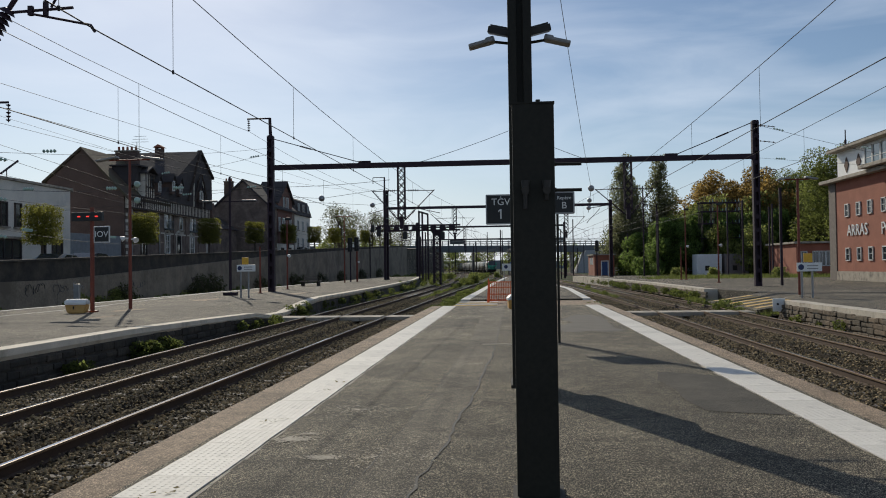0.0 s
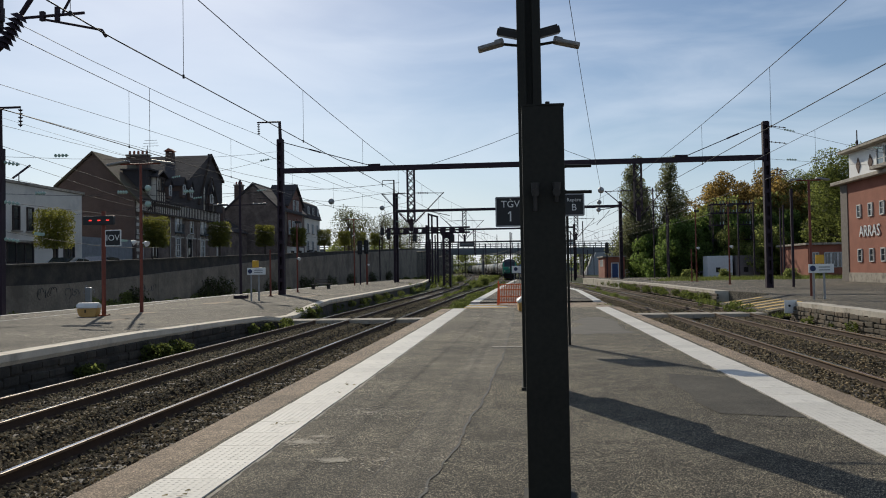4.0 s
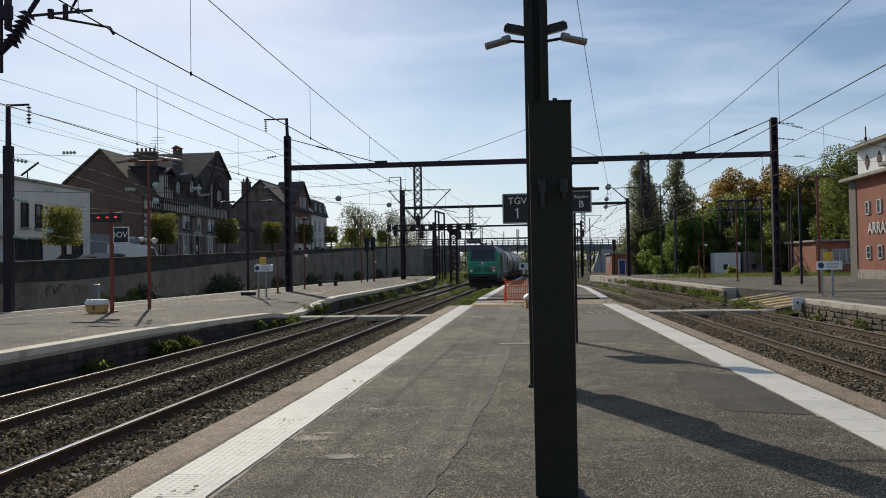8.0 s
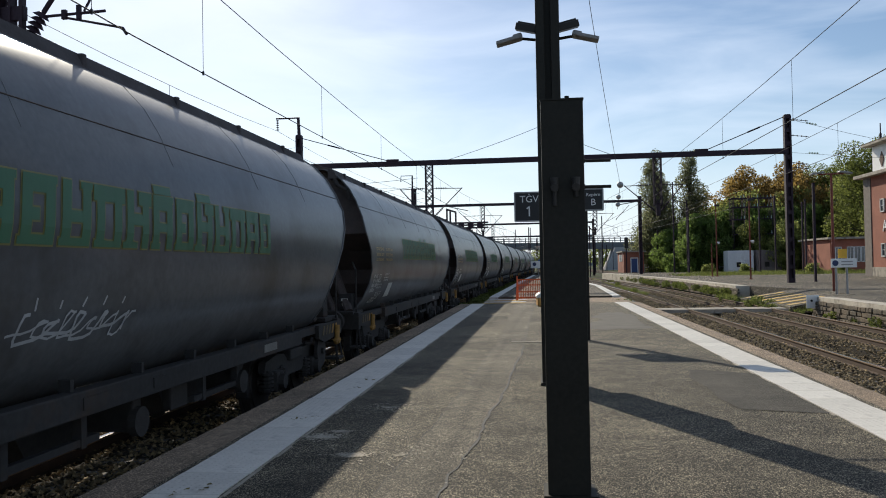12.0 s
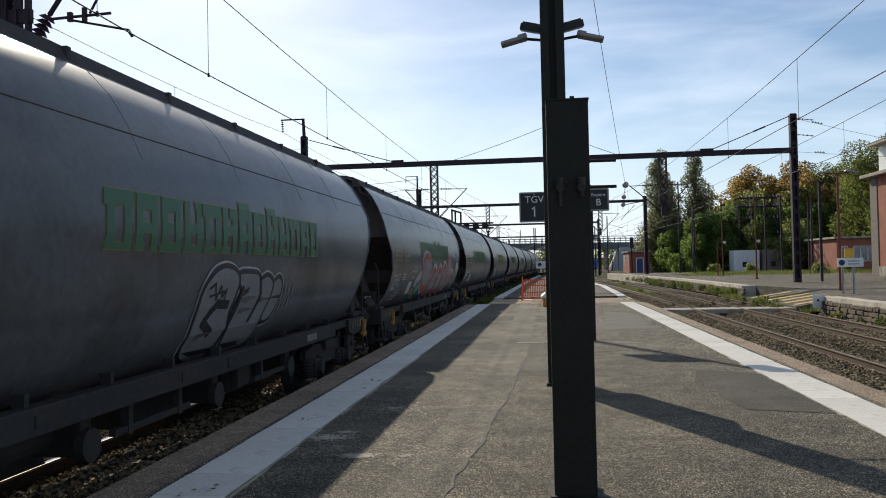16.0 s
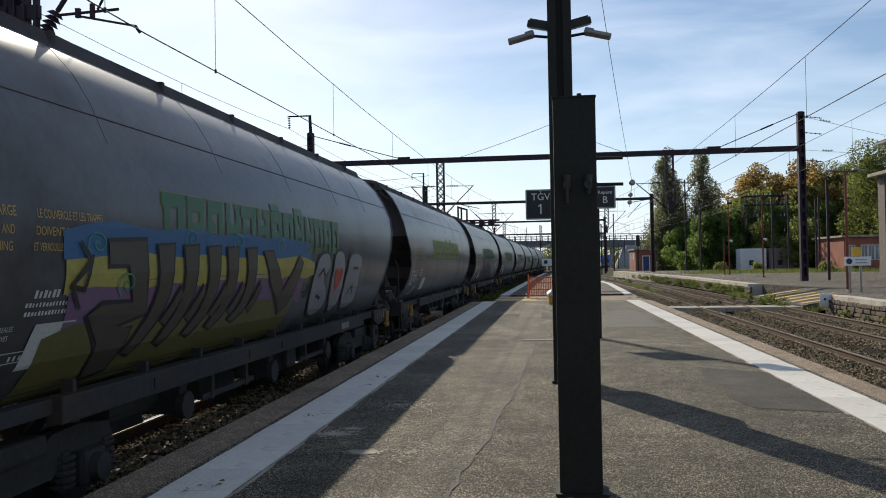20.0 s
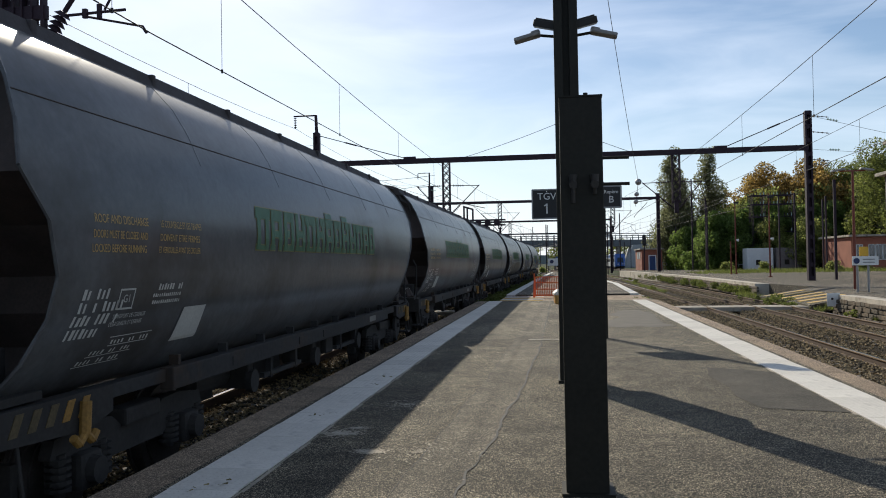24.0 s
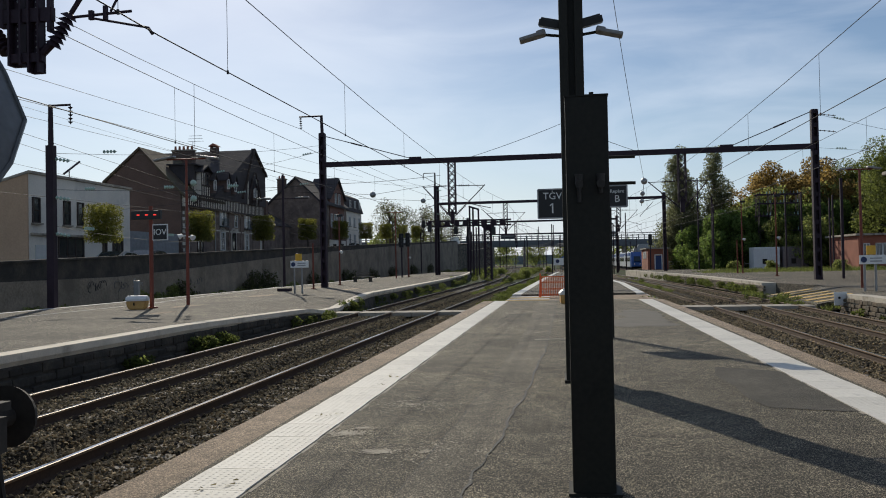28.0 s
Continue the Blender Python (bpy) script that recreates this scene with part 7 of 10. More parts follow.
for y in (81.4, 85.0, 88.3, 92.0, 94.4):
    bm = nb()
    box(bm, (-35.93, y, 4.05), (0.1, 0.32, 7.1))
    part("pilaster", bm, FRONT_BRICK if y < 94 else TRIM, front)
for z in (5.55, 2.4):
    bm = nb()
    box(bm, (-35.94, 84.3, z), (0.08, 20.6, 0.14))
    part("string_course", bm, TRIM, front)
for k in range(11):
    bm = nb()
    box(bm, (-35.95, 74.2, 1.0 + 0.6 * k), (0.07, 0.34 + 0.16 * (k % 2), 0.3))
    part("quoin", bm, TRIM, front)
bm = nb()
poly_prism(bm, [(-35.5, 73.5, 8.6), (-40.1, 73.5, 13.4), (-43.9, 73.5, 10.2), (-43.9, 73.5, 9.95), (-40.1, 73.5, 13.15), (-35.5, 73.5, 8.35)], (0, 9.5, 0))
part("roof", fixed(bm), TILE_ROOF, bh, "brown tiled gable roof")
bm = nb()
poly_prism(bm, [(-35.45, 80.0, 8.85), (-35.45, 91.2, 15.3), (-35.45, 94.9, 12.7), (-35.45, 95.0, 8.85)], (-11.5, 0, 0))
part("cross_roof", fixed(bm), SLATE, bh, "tall dark slate cross roof")
bm = nb()
poly_prism(bm, [(-35.2, 91.2, 15.45), (-35.2, 95.1, 12.7), (-35.2, 95.1, 12.45), (-35.2, 91.2, 15.15)], (-0.5, 0, 0))
poly_prism(bm, [(-35.2, 91.2, 15.45), (-35.2, 87.4, 9.4), (-35.2, 87.6, 9.3), (-35.2, 91.2, 15.15)], (-0.5, 0, 0))
part("verge_board", fixed(bm), TIMBER, bh)
bm = nb()
box(bm, (-37.2, 78.0, 10.9), (2.4, 3.6, 1.9), bevel=0.04)
box(bm, (-37.1, 78.0, 11.9), (2.9, 4.0, 0.14))
part("flat_dormer", bm, SLATE, bh, "slate clad flat dormer")
TIMBER_PALE = mat("timber_infill", (0.62, 0.57, 0.49), 0.9, var=0.2)
bm = nb()
box(bm, (-35.8, 84.3, 8.25), (0.5, 20.6, 1.3))
part("jetty", bm, TIMBER_PALE, bh, "pale infill of the timbered band")
bm = nb()
for i in range(48):
    box(bm, (-35.53, 74.2 + i * 0.43, 8.25), (0.06, 0.13, 1.3))
box(bm, (-35.53, 84.3, 7.66), (0.08, 20.6, 0.14))
box(bm, (-35.53, 84.3, 8.84), (0.1, 20.6, 0.16))
part("timber_frame", bm, TIMBER, bh)
for y in (83.3, 90.0):
    window(bh, east_face(-35.97, y, 3.5), 1.0, 1.9, WINDOW_WHITE, 2, 3, surround=TRIM)
window(bh, east_face(-35.97, 86.3, 3.0), 1.0, 2.4, TIMBER, 1, 1, sill=False, surround=TRIM)
for y, h in ((83.4, 1.7), (90.2, 1.6)):
    window(bh, east_face(-35.97, y, 6.1), 0.85, h, WINDOW_WHITE, 1, 2)
    bm = nb()
    for k in range(9):
        box(bm, (-35.6, y - 0.72 + k * 0.18, 6.45), (0.03, 0.035, 0.8))
    for z in (6.05, 6.86):
        box(bm, (-35.6, y, z), (0.06, 1.5, 0.06))
    box(bm, (-35.78, y, 6.0), (0.45, 1.6, 0.1))
    part("balcony", bm, mat("balcony_iron", (0.02, 0.035, 0.045), 0.5), bh, "dark iron window balcony")
window(bh, east_face(-35.97, 77.8, 3.2), 1.3, 1.9, TIMBER, 2, 1)
for y in (75.2, 76.8, 79.6):
    window(bh, east_face(-35.97, y, 5.6), 0.8, 1.5, TIMBER, 1, 2)
window(bh, east_face(-35.97, 86.9, 6.1), 0.8, 1.3, WINDOW_WHITE, 1, 2)
for y in (82.75, 84.05, 89.55, 90.85):
    bm = nb()
    box(bm, (-35.93, y, 6.95), (0.05, 0.4, 1.7))
    for k in range(8):
        box(bm, (-35.9, y, 6.25 + 0.2 * k), (0.03, 0.36, 0.05))
    part("shutter", bm, WINDOW_WHITE, bh, "white slatted shutter")
bm = nb()
box(bm, (-35.93, 87.0, 5.75), (0.06, 1.0, 0.34))
part("plaque", bm, TRIM, bh)
bm = nb()
tube(bm, (-35.85, 75.1, 1.5), (-35.85, 75.1, 8.4), 0.07, seg=6)
tube(bm, (-35.85, 81.2, 1.5), (-35.85, 81.2, 8.4), 0.05, seg=6)
part("downpipe", bm, GREY_METAL, bh, "pale zinc downpipe")
for y, z, w2 in ((79.6, 9.6, 0.75), (83.0, 10.0, 0.8), (84.9, 9.9, 0.75), (90.6, 9.7, 0.9)):
    bm = nb()
    poly_prism(bm, [(-35.15, y - w2 / 2, z - 0.3), (-35.15, y + w2 / 2, z - 0.3), (-35.15, y + w2 / 2, z + 1.1), (-35.15, y, z + 1.7), (-35.15, y - w2 / 2, z + 1.1)], (-2.6, 0, 0))
    d = part("dormer", fixed(bm), BRICK_DARK, bh)
    bm = nb()
    for a in (-1, 1):
        poly_prism(bm, [(-34.95, y, z + 1.85), (-34.95, y + a * w2 * 0.75, z + 0.95), (-34.95, y + a * w2 * 0.75, z + 0.85), (-34.95, y, z + 1.72)], (-2.9, 0, 0))
    part("dormer_roof", fixed(bm), SLATE, d)
    window(d, east_face(-35.13, y, z), w2 * 0.6, 1.0, WINDOW_WHITE, 1, 2, sill=False)
# timbered tall dormer, and the loggia under the far gable as a block with posts
bm = nb()
box(bm, (-36.6, 78.3, 10.05), (2.2, 2.1, 2.5))
td = part("timbered_dormer", bm, TIMBER_PALE, bh, "tall half-timbered dormer")
bm = nb()
bm.free()
for y in (77.3, 77.8, 78.3, 78.8, 79.3):
    bm = nb()
    box(bm, (-35.47, y, 10.05), (0.06, 0.14, 2.5))
    part("timber", bm, TIMBER, td)
for z in (8.85, 9.9, 11.25):
    bm = nb()
    box(bm, (-35.465, 78.3, z), (0.07, 2.14, 0.14))
    part("timber", bm, TIMBER, td)
bm = nb()
poly_prism(bm, [(-35.2, 76.9, 11.3), (-35.2, 78.3, 12.0), (-35.2, 79.7, 11.3), (-35.2, 79.7, 11.15), (-35.2, 78.3, 11.85), (-35.2, 76.9, 11.15)], (-2.8, 0, 0))
part("dormer_roof", fixed(bm), SLATE, td)
window(td, east_face(-35.46, 78.55, 9.95), 0.7, 1.15, TIMBER, 1, 2, sill=False)
# solid black block: shade inside the loggia painted, not hollowed out
bm = nb()
box(bm, (-35.72, 90.9, 10.35), (0.5, 3.5, 3.1))
lg = part("loggia", bm, BLACK, bh, "black block standing for the shaded loggia opening under the gable")
for y in (89.2, 90.5, 91.9, 92.55):
    bm = nb()
    box(bm, (-35.4, y, 10.35), (0.14, 0.16, 3.1))
    part("loggia_post", bm, TIMBER_PALE if y in (89.2, 91.9) else TIMBER, lg)
bm = nb()
for k in range(13):
    box(bm, (-35.28, 89.3 + 0.27 * k, 9.3), (0.03, 0.04, 0.9))
for z in (8.86, 9.76):
    box(bm, (-35.28, 90.9, z), (0.07, 3.4, 0.07))
part("loggia_rail", bm, TIMBER, lg)
for a in (-1, 1):
    bm = nb()
    tube(bm, (-35.15, 90.9 + a * 2.0, 9.4), (-35.15, 90.9 + a * 0.2, 12.6), 0.08, seg=6)
    part("loggia_brace", bm, TIMBER, lg)
bm = nb()
for y in (75.4, 75.9, 76.4, 76.9):
    box(bm, (-35.5, y, 8.25), (0.05, 0.1, 1.1))
tube(bm, (-35.49, 75.4, 7.75), (-35.49, 76.4, 8.75), 0.05, seg=4)
tube(bm, (-35.49, 76.4, 7.75), (-35.49, 75.4, 8.75), 0.05, seg=4)
part("cross_timbers", bm, TIMBER, bh)
for x, y, z0, z1, w in ((-39.7, 82.2, 12.0, 14.1, 2.3), (-39.5, 89.6, 13.5, 15.45, 0.8)):
    bm = nb()
    box(bm, (x, y, (z0 + z1) / 2), (w, 0.8, z1 - z0), bevel=0.03)
    ch = part("chimney", bm, BRICK_DARK, bh)
    if w > 1:
        bm = nb()
        box(bm, (x, y, z1 + 0.06), (w + 0.15, 0.95, 0.12))
        part("chimney_cap", bm, CONCRETE, ch)
        for k in range(5):
            bm = nb()
            tube(bm, (x - w * 0.4 + k * w * 0.2, y, z1 + 0.1), (x - w * 0.4 + k * w * 0.2, y, z1 + 0.55), 0.14, 0.11)
            part("chimney_pot", bm, BRICK_RED, ch)
    else:
        bm = nb()
        poly_prism(bm, [(x - 0.6, y - 0.5, z1 + 0.15), (x + 0.6, y - 0.5, z1 + 0.15), (x, y - 0.5, z1 + 0.5)], (0, 1.0, 0))
        for q in (-0.35, 0.35):
            box(bm, (x + q, y, z1 + 0.07), (0.12, 0.6, 0.2))
        part("chimney_hood", fixed(bm), BRICK_RED, ch, "small tiled chimney hood")
bm = nb()
tube(bm, (-39, 83.4, 13.5), (-39, 83.4, 21.5), 0.025, seg=5)
for k in range(3):
    tube(bm, (-39.8 + 0.1 * k, 83.4, 15.3 + 0.3 * k), (-38.0 - 0.1 * k, 83.4, 15.3 + 0.3 * k), 0.02, seg=5)
part("aerial", bm, MAST, bh, "thin roof aerial")

# second row of houses
HOUSE_RED = mat("weathered_red_brick", (0.165, 0.082, 0.062), 0.95, var=0.3, scale=0.8, fine=16, bump=0.4, dist=0.01)
h2 = thing("gabled_house", "dark gabled brick house with a steep cross gable", "house")
house_shell(h2, [(-32.7, 108), (-32.7, 122), (-43, 122), (-43, 108)], 1.5, 7.4, FRONT_BRICK)
bm = nb()
poly_prism(bm, [(-32.7, 108.0, 7.4), (-32.7, 108.0, 10.5), (-36.0, 108.0, 13.6), (-43.0, 108.0, 7.4)], (0, 14, 0))
part("gable_wall", fixed(bm), FRONT_BRICK, h2)
for (xa, za), (xb, zb) in (((-32.3, 10.35), (-36.05, 13.95)), ((-35.95, 13.95), (-43.6, 7.15))):
    bm = nb()
    poly_prism(bm, [(xa, 107.7, za), (xb, 107.7, zb), (xb, 107.7, zb - 0.28), (xa, 107.7, za - 0.28)], (0, 14.6, 0))
    part("roof_slope", fixed(bm), SLATE, h2)
bm = nb()
poly_prism(bm, [(-32.62, 112.9, 5.4), (-32.62, 112.9, 11.5), (-32.62, 116.9, 14.15), (-32.62, 120.4, 11.8), (-32.62, 120.4, 5.4)], (-3.4, 0, 0))
part("cross_gable", fixed(bm), HOUSE_RED, h2)
for ya, za in ((112.4, 11.25), (120.9, 11.55)):
    bm = nb()
    poly_prism(bm, [(-32.3, 116.9, 14.5), (-32.3, ya, za), (-32.3, ya, za - 0.25), (-32.3, 116.9, 14.2)], (-3.8, 0, 0))
    part("cross_roof", fixed(bm), SLATE, h2)
bm = nb()
box(bm, (-32.6, 116.6, 3.6), (0.16, 8.4, 3.4))
part("shop_front", bm, RENDER_WHITE, h2, "pale rendered ground floor")
for y in (113.6, 115.4, 117.2, 119.2):
    window(h2, east_face(-32.59, y, 7.1), 0.85, 1.9, WINDOW_WHITE, 2, 2)
for y in (115.9, 117.7):
    window(h2, east_face(-32.59, y, 10.4), 0.85, 1.7, WINDOW_WHITE, 2, 2)
window(h2, east_face(-32.5, 114.6, 3.0), 1.3, 1.7, TIMBER, 2, 2)
window(h2, east_face(-32.5, 118.4, 2.6), 1.6, 2.2, TIMBER, 2, 2)
bm = nb()
box(bm, (-38.2, 108.7, 12.5), (1.1, 0.8, 2.3), bevel=0.03)
ch = part("chimney", bm, BRICK_DARK, h2)
bm = nb()
box(bm, (-38.2, 108.7, 13.68), (1.28, 0.95, 0.14))
part("chimney_cap", bm, CONCRETE, ch)
for k in range(3):
    bm = nb()
    tube(bm, (-38.55 + 0.35 * k, 108.7, 13.72), (-38.55 + 0.35 * k, 108.7, 14.15), 0.13, 0.1)
    part("chimney_pot", bm, BRICK_RED, ch)
h3 = thing("mansard_house", "pale house with dark slate mansard roof", "house")
house_shell(h3, [(-34.2, 128), (-34.2, 137.6), (-44, 137.6), (-44, 128)], 2, 10.5, RENDER_WHITE)
bm = nb()
poly_prism(bm, [(-33.9, 127.7, 10.4), (-34.7, 127.7, 12.9), (-36.0, 127.7, 13.5), (-43, 127.7, 13.5), (-44.2, 127.7, 10.4)], (0, 10.2, 0))
part("roof", fixed(bm), SLATE, h3)
for y in (129.6, 132.6, 135.8):
    for z in (5.2, 8.0):
        window(h3, east_face(-34.17, y, z), 0.9, 1.5, WINDOW_WHITE, 2, 2)
    window(h3, east_face(-34.05, y, 11.1), 0.7, 1.1, WINDOW_WHITE, 1, 2)
bm = nb()
box(bm, (-37.6, 129.2, 13.7), (1.3, 0.8, 1.5), bevel=0.03)
part("chimney", bm, BRICK_DARK, h3)
h4 = thing("low_house", "small brick house between the larger ones", "house")
house_shell(h4, [(-36.6, 95.5), (-36.6, 107.0), (-46, 107.0), (-46, 95.5)], 1, 7.0, FRONT_BRICK)
bm = nb()
poly_prism(bm, [(-36.3, 95.3, 6.9), (-39.6, 95.3, 9.1), (-46.4, 95.3, 6.9)], (0, 11.9, 0))
part("roof", fixed(bm), SLATE, h4)
for x, y, z in ((-38.6, 100.4, 10.5), (-37.7, 100.6, 10.0), (-38.9, 104.0, 10.4)):
    bm = nb()
    box(bm, (x, y, z - 0.9), (0.6, 0.6, 1.8), bevel=0.02)
    ch = part("chimney", bm, BRICK_DARK, h4)
    bm = nb()
    tube(bm, (x, y, z), (x, y, z + 0.35), 0.14, 0.11)
    part("chimney_pot", bm, BRICK_RED, ch)
h5 = thing("garden_wall", "dark rendered yard wall between the houses", "wall")
house_shell(h5, [(-36.2, 64.6), (-36.2, 73.6), (-36.7, 73.6), (-36.7, 64.6)], 1, 4.9, mat("grey_yard_render", (0.26, 0.27, 0.28), 0.9, var=0.2), "wall_face")

# ---- road bridge ----
BLUE_STEEL = mat("bridge_steel", (0.115, 0.125, 0.135), 0.6, 0.1, var=0.2)
br = thing("road_bridge", "long grey steel road bridge crossing above the tracks", "bridge")
BRIDGE_Y = 300.0
bm = nb()
poly_prism(bm, [(-110, BRIDGE_Y, 8.2), (45, BRIDGE_Y, 6.4), (45, BRIDGE_Y, 8.8), (-110, BRIDGE_Y, 10.6)], (0, 8, 0))
part("deck_girder", fixed(bm), BLUE_STEEL, br)
bm = nb()
for k in range(78):
    x = -109 + k * 2
    z = 10.6 - 1.8 * (x + 110) / 155
    box(bm, (x, BRIDGE_Y, z + 0.9), (0.3, 0.2, 1.8))
for dz in (0.5, 1.3, 2.1):
    poly_prism(bm, [(-110, BRIDGE_Y - 0.1, 10.6 + dz), (45, BRIDGE_Y - 0.1, 8.8 + dz), (45, BRIDGE_Y - 0.1, 9.05 + dz), (-110, BRIDGE_Y - 0.1, 10.85 + dz)], (0, 0.2, 0))
part("parapet", fixed(bm), BLUE_STEEL, br)
for x in (-62, -44, -33, -14, 11.5, 22):
    for k in (0, 1):
        bm = nb()
        box(bm, (x, BRIDGE_Y + 1.5 + 5 * k, 3.2), (0.9, 0.9, 9.0), bevel=0.1)
        part("pier", bm, CONCRETE, br)
bm = nb()
poly_prism(bm, [(23, BRIDGE_Y - 6, -1), (70, BRIDGE_Y - 6, -1), (70, BRIDGE_Y - 6, 8.6), (26.5, BRIDGE_Y - 6, 7.0)], (0, 15, 0))
part("abutment", fixed(bm), mat("abutment_concrete", (0.36, 0.36, 0.36), 0.9, var=0.2), br, "pale concrete abutment wing")
for x, hgt, shade in ((17, 2.1, WHITE), (-20, 1.6, LOCO_DARK)):
    c = thing("vehicle_on_bridge", "small distant vehicle standing on the bridge", "vehicle", pose(x, BRIDGE_Y + 4, 9.6))
    bm = nb()
    box(bm, (0, 0, 1.6), (5.2, 2, hgt), bevel=0.3)
    part("body", bm, shade, c)
    bm = nb()
    box(bm, (0, -1.0, 1.9), (4.4, 0.06, 0.8))
    part("window_band", bm, WINDOW_GLASS, c)

# thin masts of the yard seen under and beyond the bridge
for k in range(26):
    x = -26 + 2.35 * k + 0.8 * math.sin(k * 2.1)
    y = (150, 262, 205, 330, 240)[k % 5] + 7 * math.sin(k)
    slim_mast(x, y, 7.5 + 1.6 * math.sin(k * 1.3), w=0.2)

# ---- east side ----
hut = thing("brick_hut", "small red brick hut with flat roof and blue door", "hut", pose(13.0, 130, 0))
bm = nb()
box(bm, (1.55, 5.0, 1.6), (3.1, 10, 3.2))
part("masonry", bm, BRICK_RED, hut)
bm = nb()
box(bm, (1.55, 4.9, 3.3), (3.6, 10.5, 0.18))
part("roof_slab", bm, CONCRETE, hut)
bm = nb()
box(bm, (1.6, -0.03, 1.1), (0.9, 0.08, 2.1))
dr = part("door", bm, mat("blue_door", (0.02, 0.05, 0.16), 0.5, var=0.1), hut, "dark blue door")
bm = nb()
for x in (1.08, 2.12):
    box(bm, (x, -0.05, 1.15), (0.14, 0.08, 2.3))
box(bm, (1.6, -0.05, 2.28), (1.16, 0.08, 0.14))
part("door_frame", bm, WHITE, dr)
for k in range(3):
    bm = nb()
    box(bm, (-0.03, 2.5 + k * 1.8, 2.3), (0.08, 0.9, 1.1))
    part("window", bm, WINDOW_WHITE, hut)

SB_X = 29.1
sb = thing("signal_box", "red brick signal box with white glazed upper storey", "signal box")
house_shell(sb, [(SB_X, 55), (SB_X, 77.5), (37.6, 77.5), (37.6, 55)], -0.5, 8.7, BRICK_RED)
bm = nb()
box(bm, (33.35, 66.25, 0.35), (8.62, 22.62, 0.9))
part("plinth", bm, CONCRETE, sb)
bm = nb()
box(bm, (33.3, 66.3, 8.85), (9.7, 24.0, 0.3), bevel=0.04)
part("cornice", bm, CONCRETE, sb)
house_shell(sb, [(29.6, 55), (29.6, 76.8), (37.2, 76.8), (37.2, 55)], 9.0, 11.45, WHITE, "upper_storey")
bm = nb()
box(bm, (33.2, 66.0, 11.6), (8.8, 22.6, 0.3), bevel=0.05)
part("roof_slab", bm, CONCRETE, sb)
bm = nb()
box(bm, (28.7, 61.0, 9.2), (1.5, 15, 0.3), bevel=0.04)
part("balcony", bm, CONCRETE, sb)
for k in range(9):
    window(sb, Matrix.Translation((29.58, 70.2 - k * 1.5, 9.25)) @ pose(0, 0, 0, 0, 0, 90), 1.35, 1.95, WINDOW_WHITE, 1, 2, sill=False, glass=mat("sky_glass", (0.12, 0.17, 0.2), 0.05, bump=0, spec=0.9))
for y, z in ((74.7, 10.15), (72.2, 10.15)):
    bm = nb()
    poly_prism(bm, [(29.59, y, z - 0.68), (29.59, y - 0.46, z), (29.59, y, z + 0.68), (29.59, y + 0.46, z)], (-0.06, 0, 0))
    part("diamond_window", fixed(bm), BRICK_DARK, sb, "brown diamond shaped panel")
for k, y in enumerate((73.55, 71.2, 69.0, 66.5)):
    for z in (1.75, 5.55):
        window(sb, Matrix.Translation((SB_X - 0.02, y, z)) @ pose(0, 0, 0, 0, 0, 90), 0.75, 1.05, WINDOW_WHITE, 1, 2, sill=False)
bm = nb()
box(bm, (SB_X - 0.03, 76.75, 4.1), (0.08, 1.5, 9.2))
part("corner_pilaster", bm, mat("pilaster_render", (0.17, 0.145, 0.125), 0.9, var=0.3), sb, "grey-brown rendered corner")
words("lettering", "ARRAS", 1.38, Matrix.Translation((SB_X - 0.06, 71.5, 4.27)) @ pose(0, 0, 0, 90, 0, -90), WHITE, sb, 0.03)
words("lettering", "POSTE", 1.38, Matrix.Translation((SB_X - 0.06, 65.0, 4.2)) @ pose(0, 0, 0, 90, 0, -90), WHITE, sb, 0.03)
bm = nb()
tube(bm, (29.6, 74.9, 11.7), (29.6, 74.9, 13.3), 0.05, seg=6)
tube(bm, (29.6, 74.9, 11.9), (29.6, 74.9, 12.4), 0.10, seg=6)
part("aerial", bm, MAST, sb)

lb = thing("low_brick_building", "low red brick building with tall narrow windows", "building")
house_shell(lb, [(35.3, 105), (45.5, 105), (45.5, 116), (35.3, 116)], -0.5, 4.0, BRICK_RED, "masonry")
bm = nb()
box(bm, (40.4, 110.5, 4.1), (10.9, 11.8, 0.25), bevel=0.03)
part("roof_slab", bm, CONCRETE, lb)
for k, x in enumerate((36.2, 37.6, 38.4, 39.2, 40.0, 42.5, 44.0)):
    window(lb, south_face(x, 104.97, 1.2), 0.7, 1.8, WINDOW_WHITE, 2, 1, sill=False)
for x0, x1, mtl, lab in ((26.5, 30.0, mat("container_white", (0.75, 0.76, 0.75), 0.6, var=0.08), "white ribbed steel container beside the woods"), (30.4, 33.8, mat("container_grey", (0.20, 0.17, 0.16), 0.6, var=0.2), "brown-grey ribbed steel container beside the woods")):
    c = thing("container", lab, "container", group="steel containers")
    bm = nb()
    box(bm, ((x0 + x1) / 2, 121.5, 1.25), (x1 - x0, 3, 3.5), bevel=0.04)
    bd = part("body", bm, mtl, c)
    bm = nb()
    for k in range(13):
        box(bm, (x0 + 0.15 + (x1 - x0 - 0.3) * k / 12, 119.97, 1.35), (0.1, 0.06, 3.1))
    part("ribs", bm, mtl, bd)
    bm = nb()
    box(bm, ((x0 + x1) / 2 - 0.3, 119.93, 1.0), (0.6, 0.05, 0.7))
    part("hatch", bm, DARK_STEEL, bd)
fence = thing("white_fence", "low white post and rail fence along the woods", "fence")
for k in range(22):
    bm = nb()
    box(bm, (16.5 + k * 0.55, 138 - k * 0.7, 0.6), (0.12, 0.12, 1.3))
    part("post", bm, WHITE, fence)
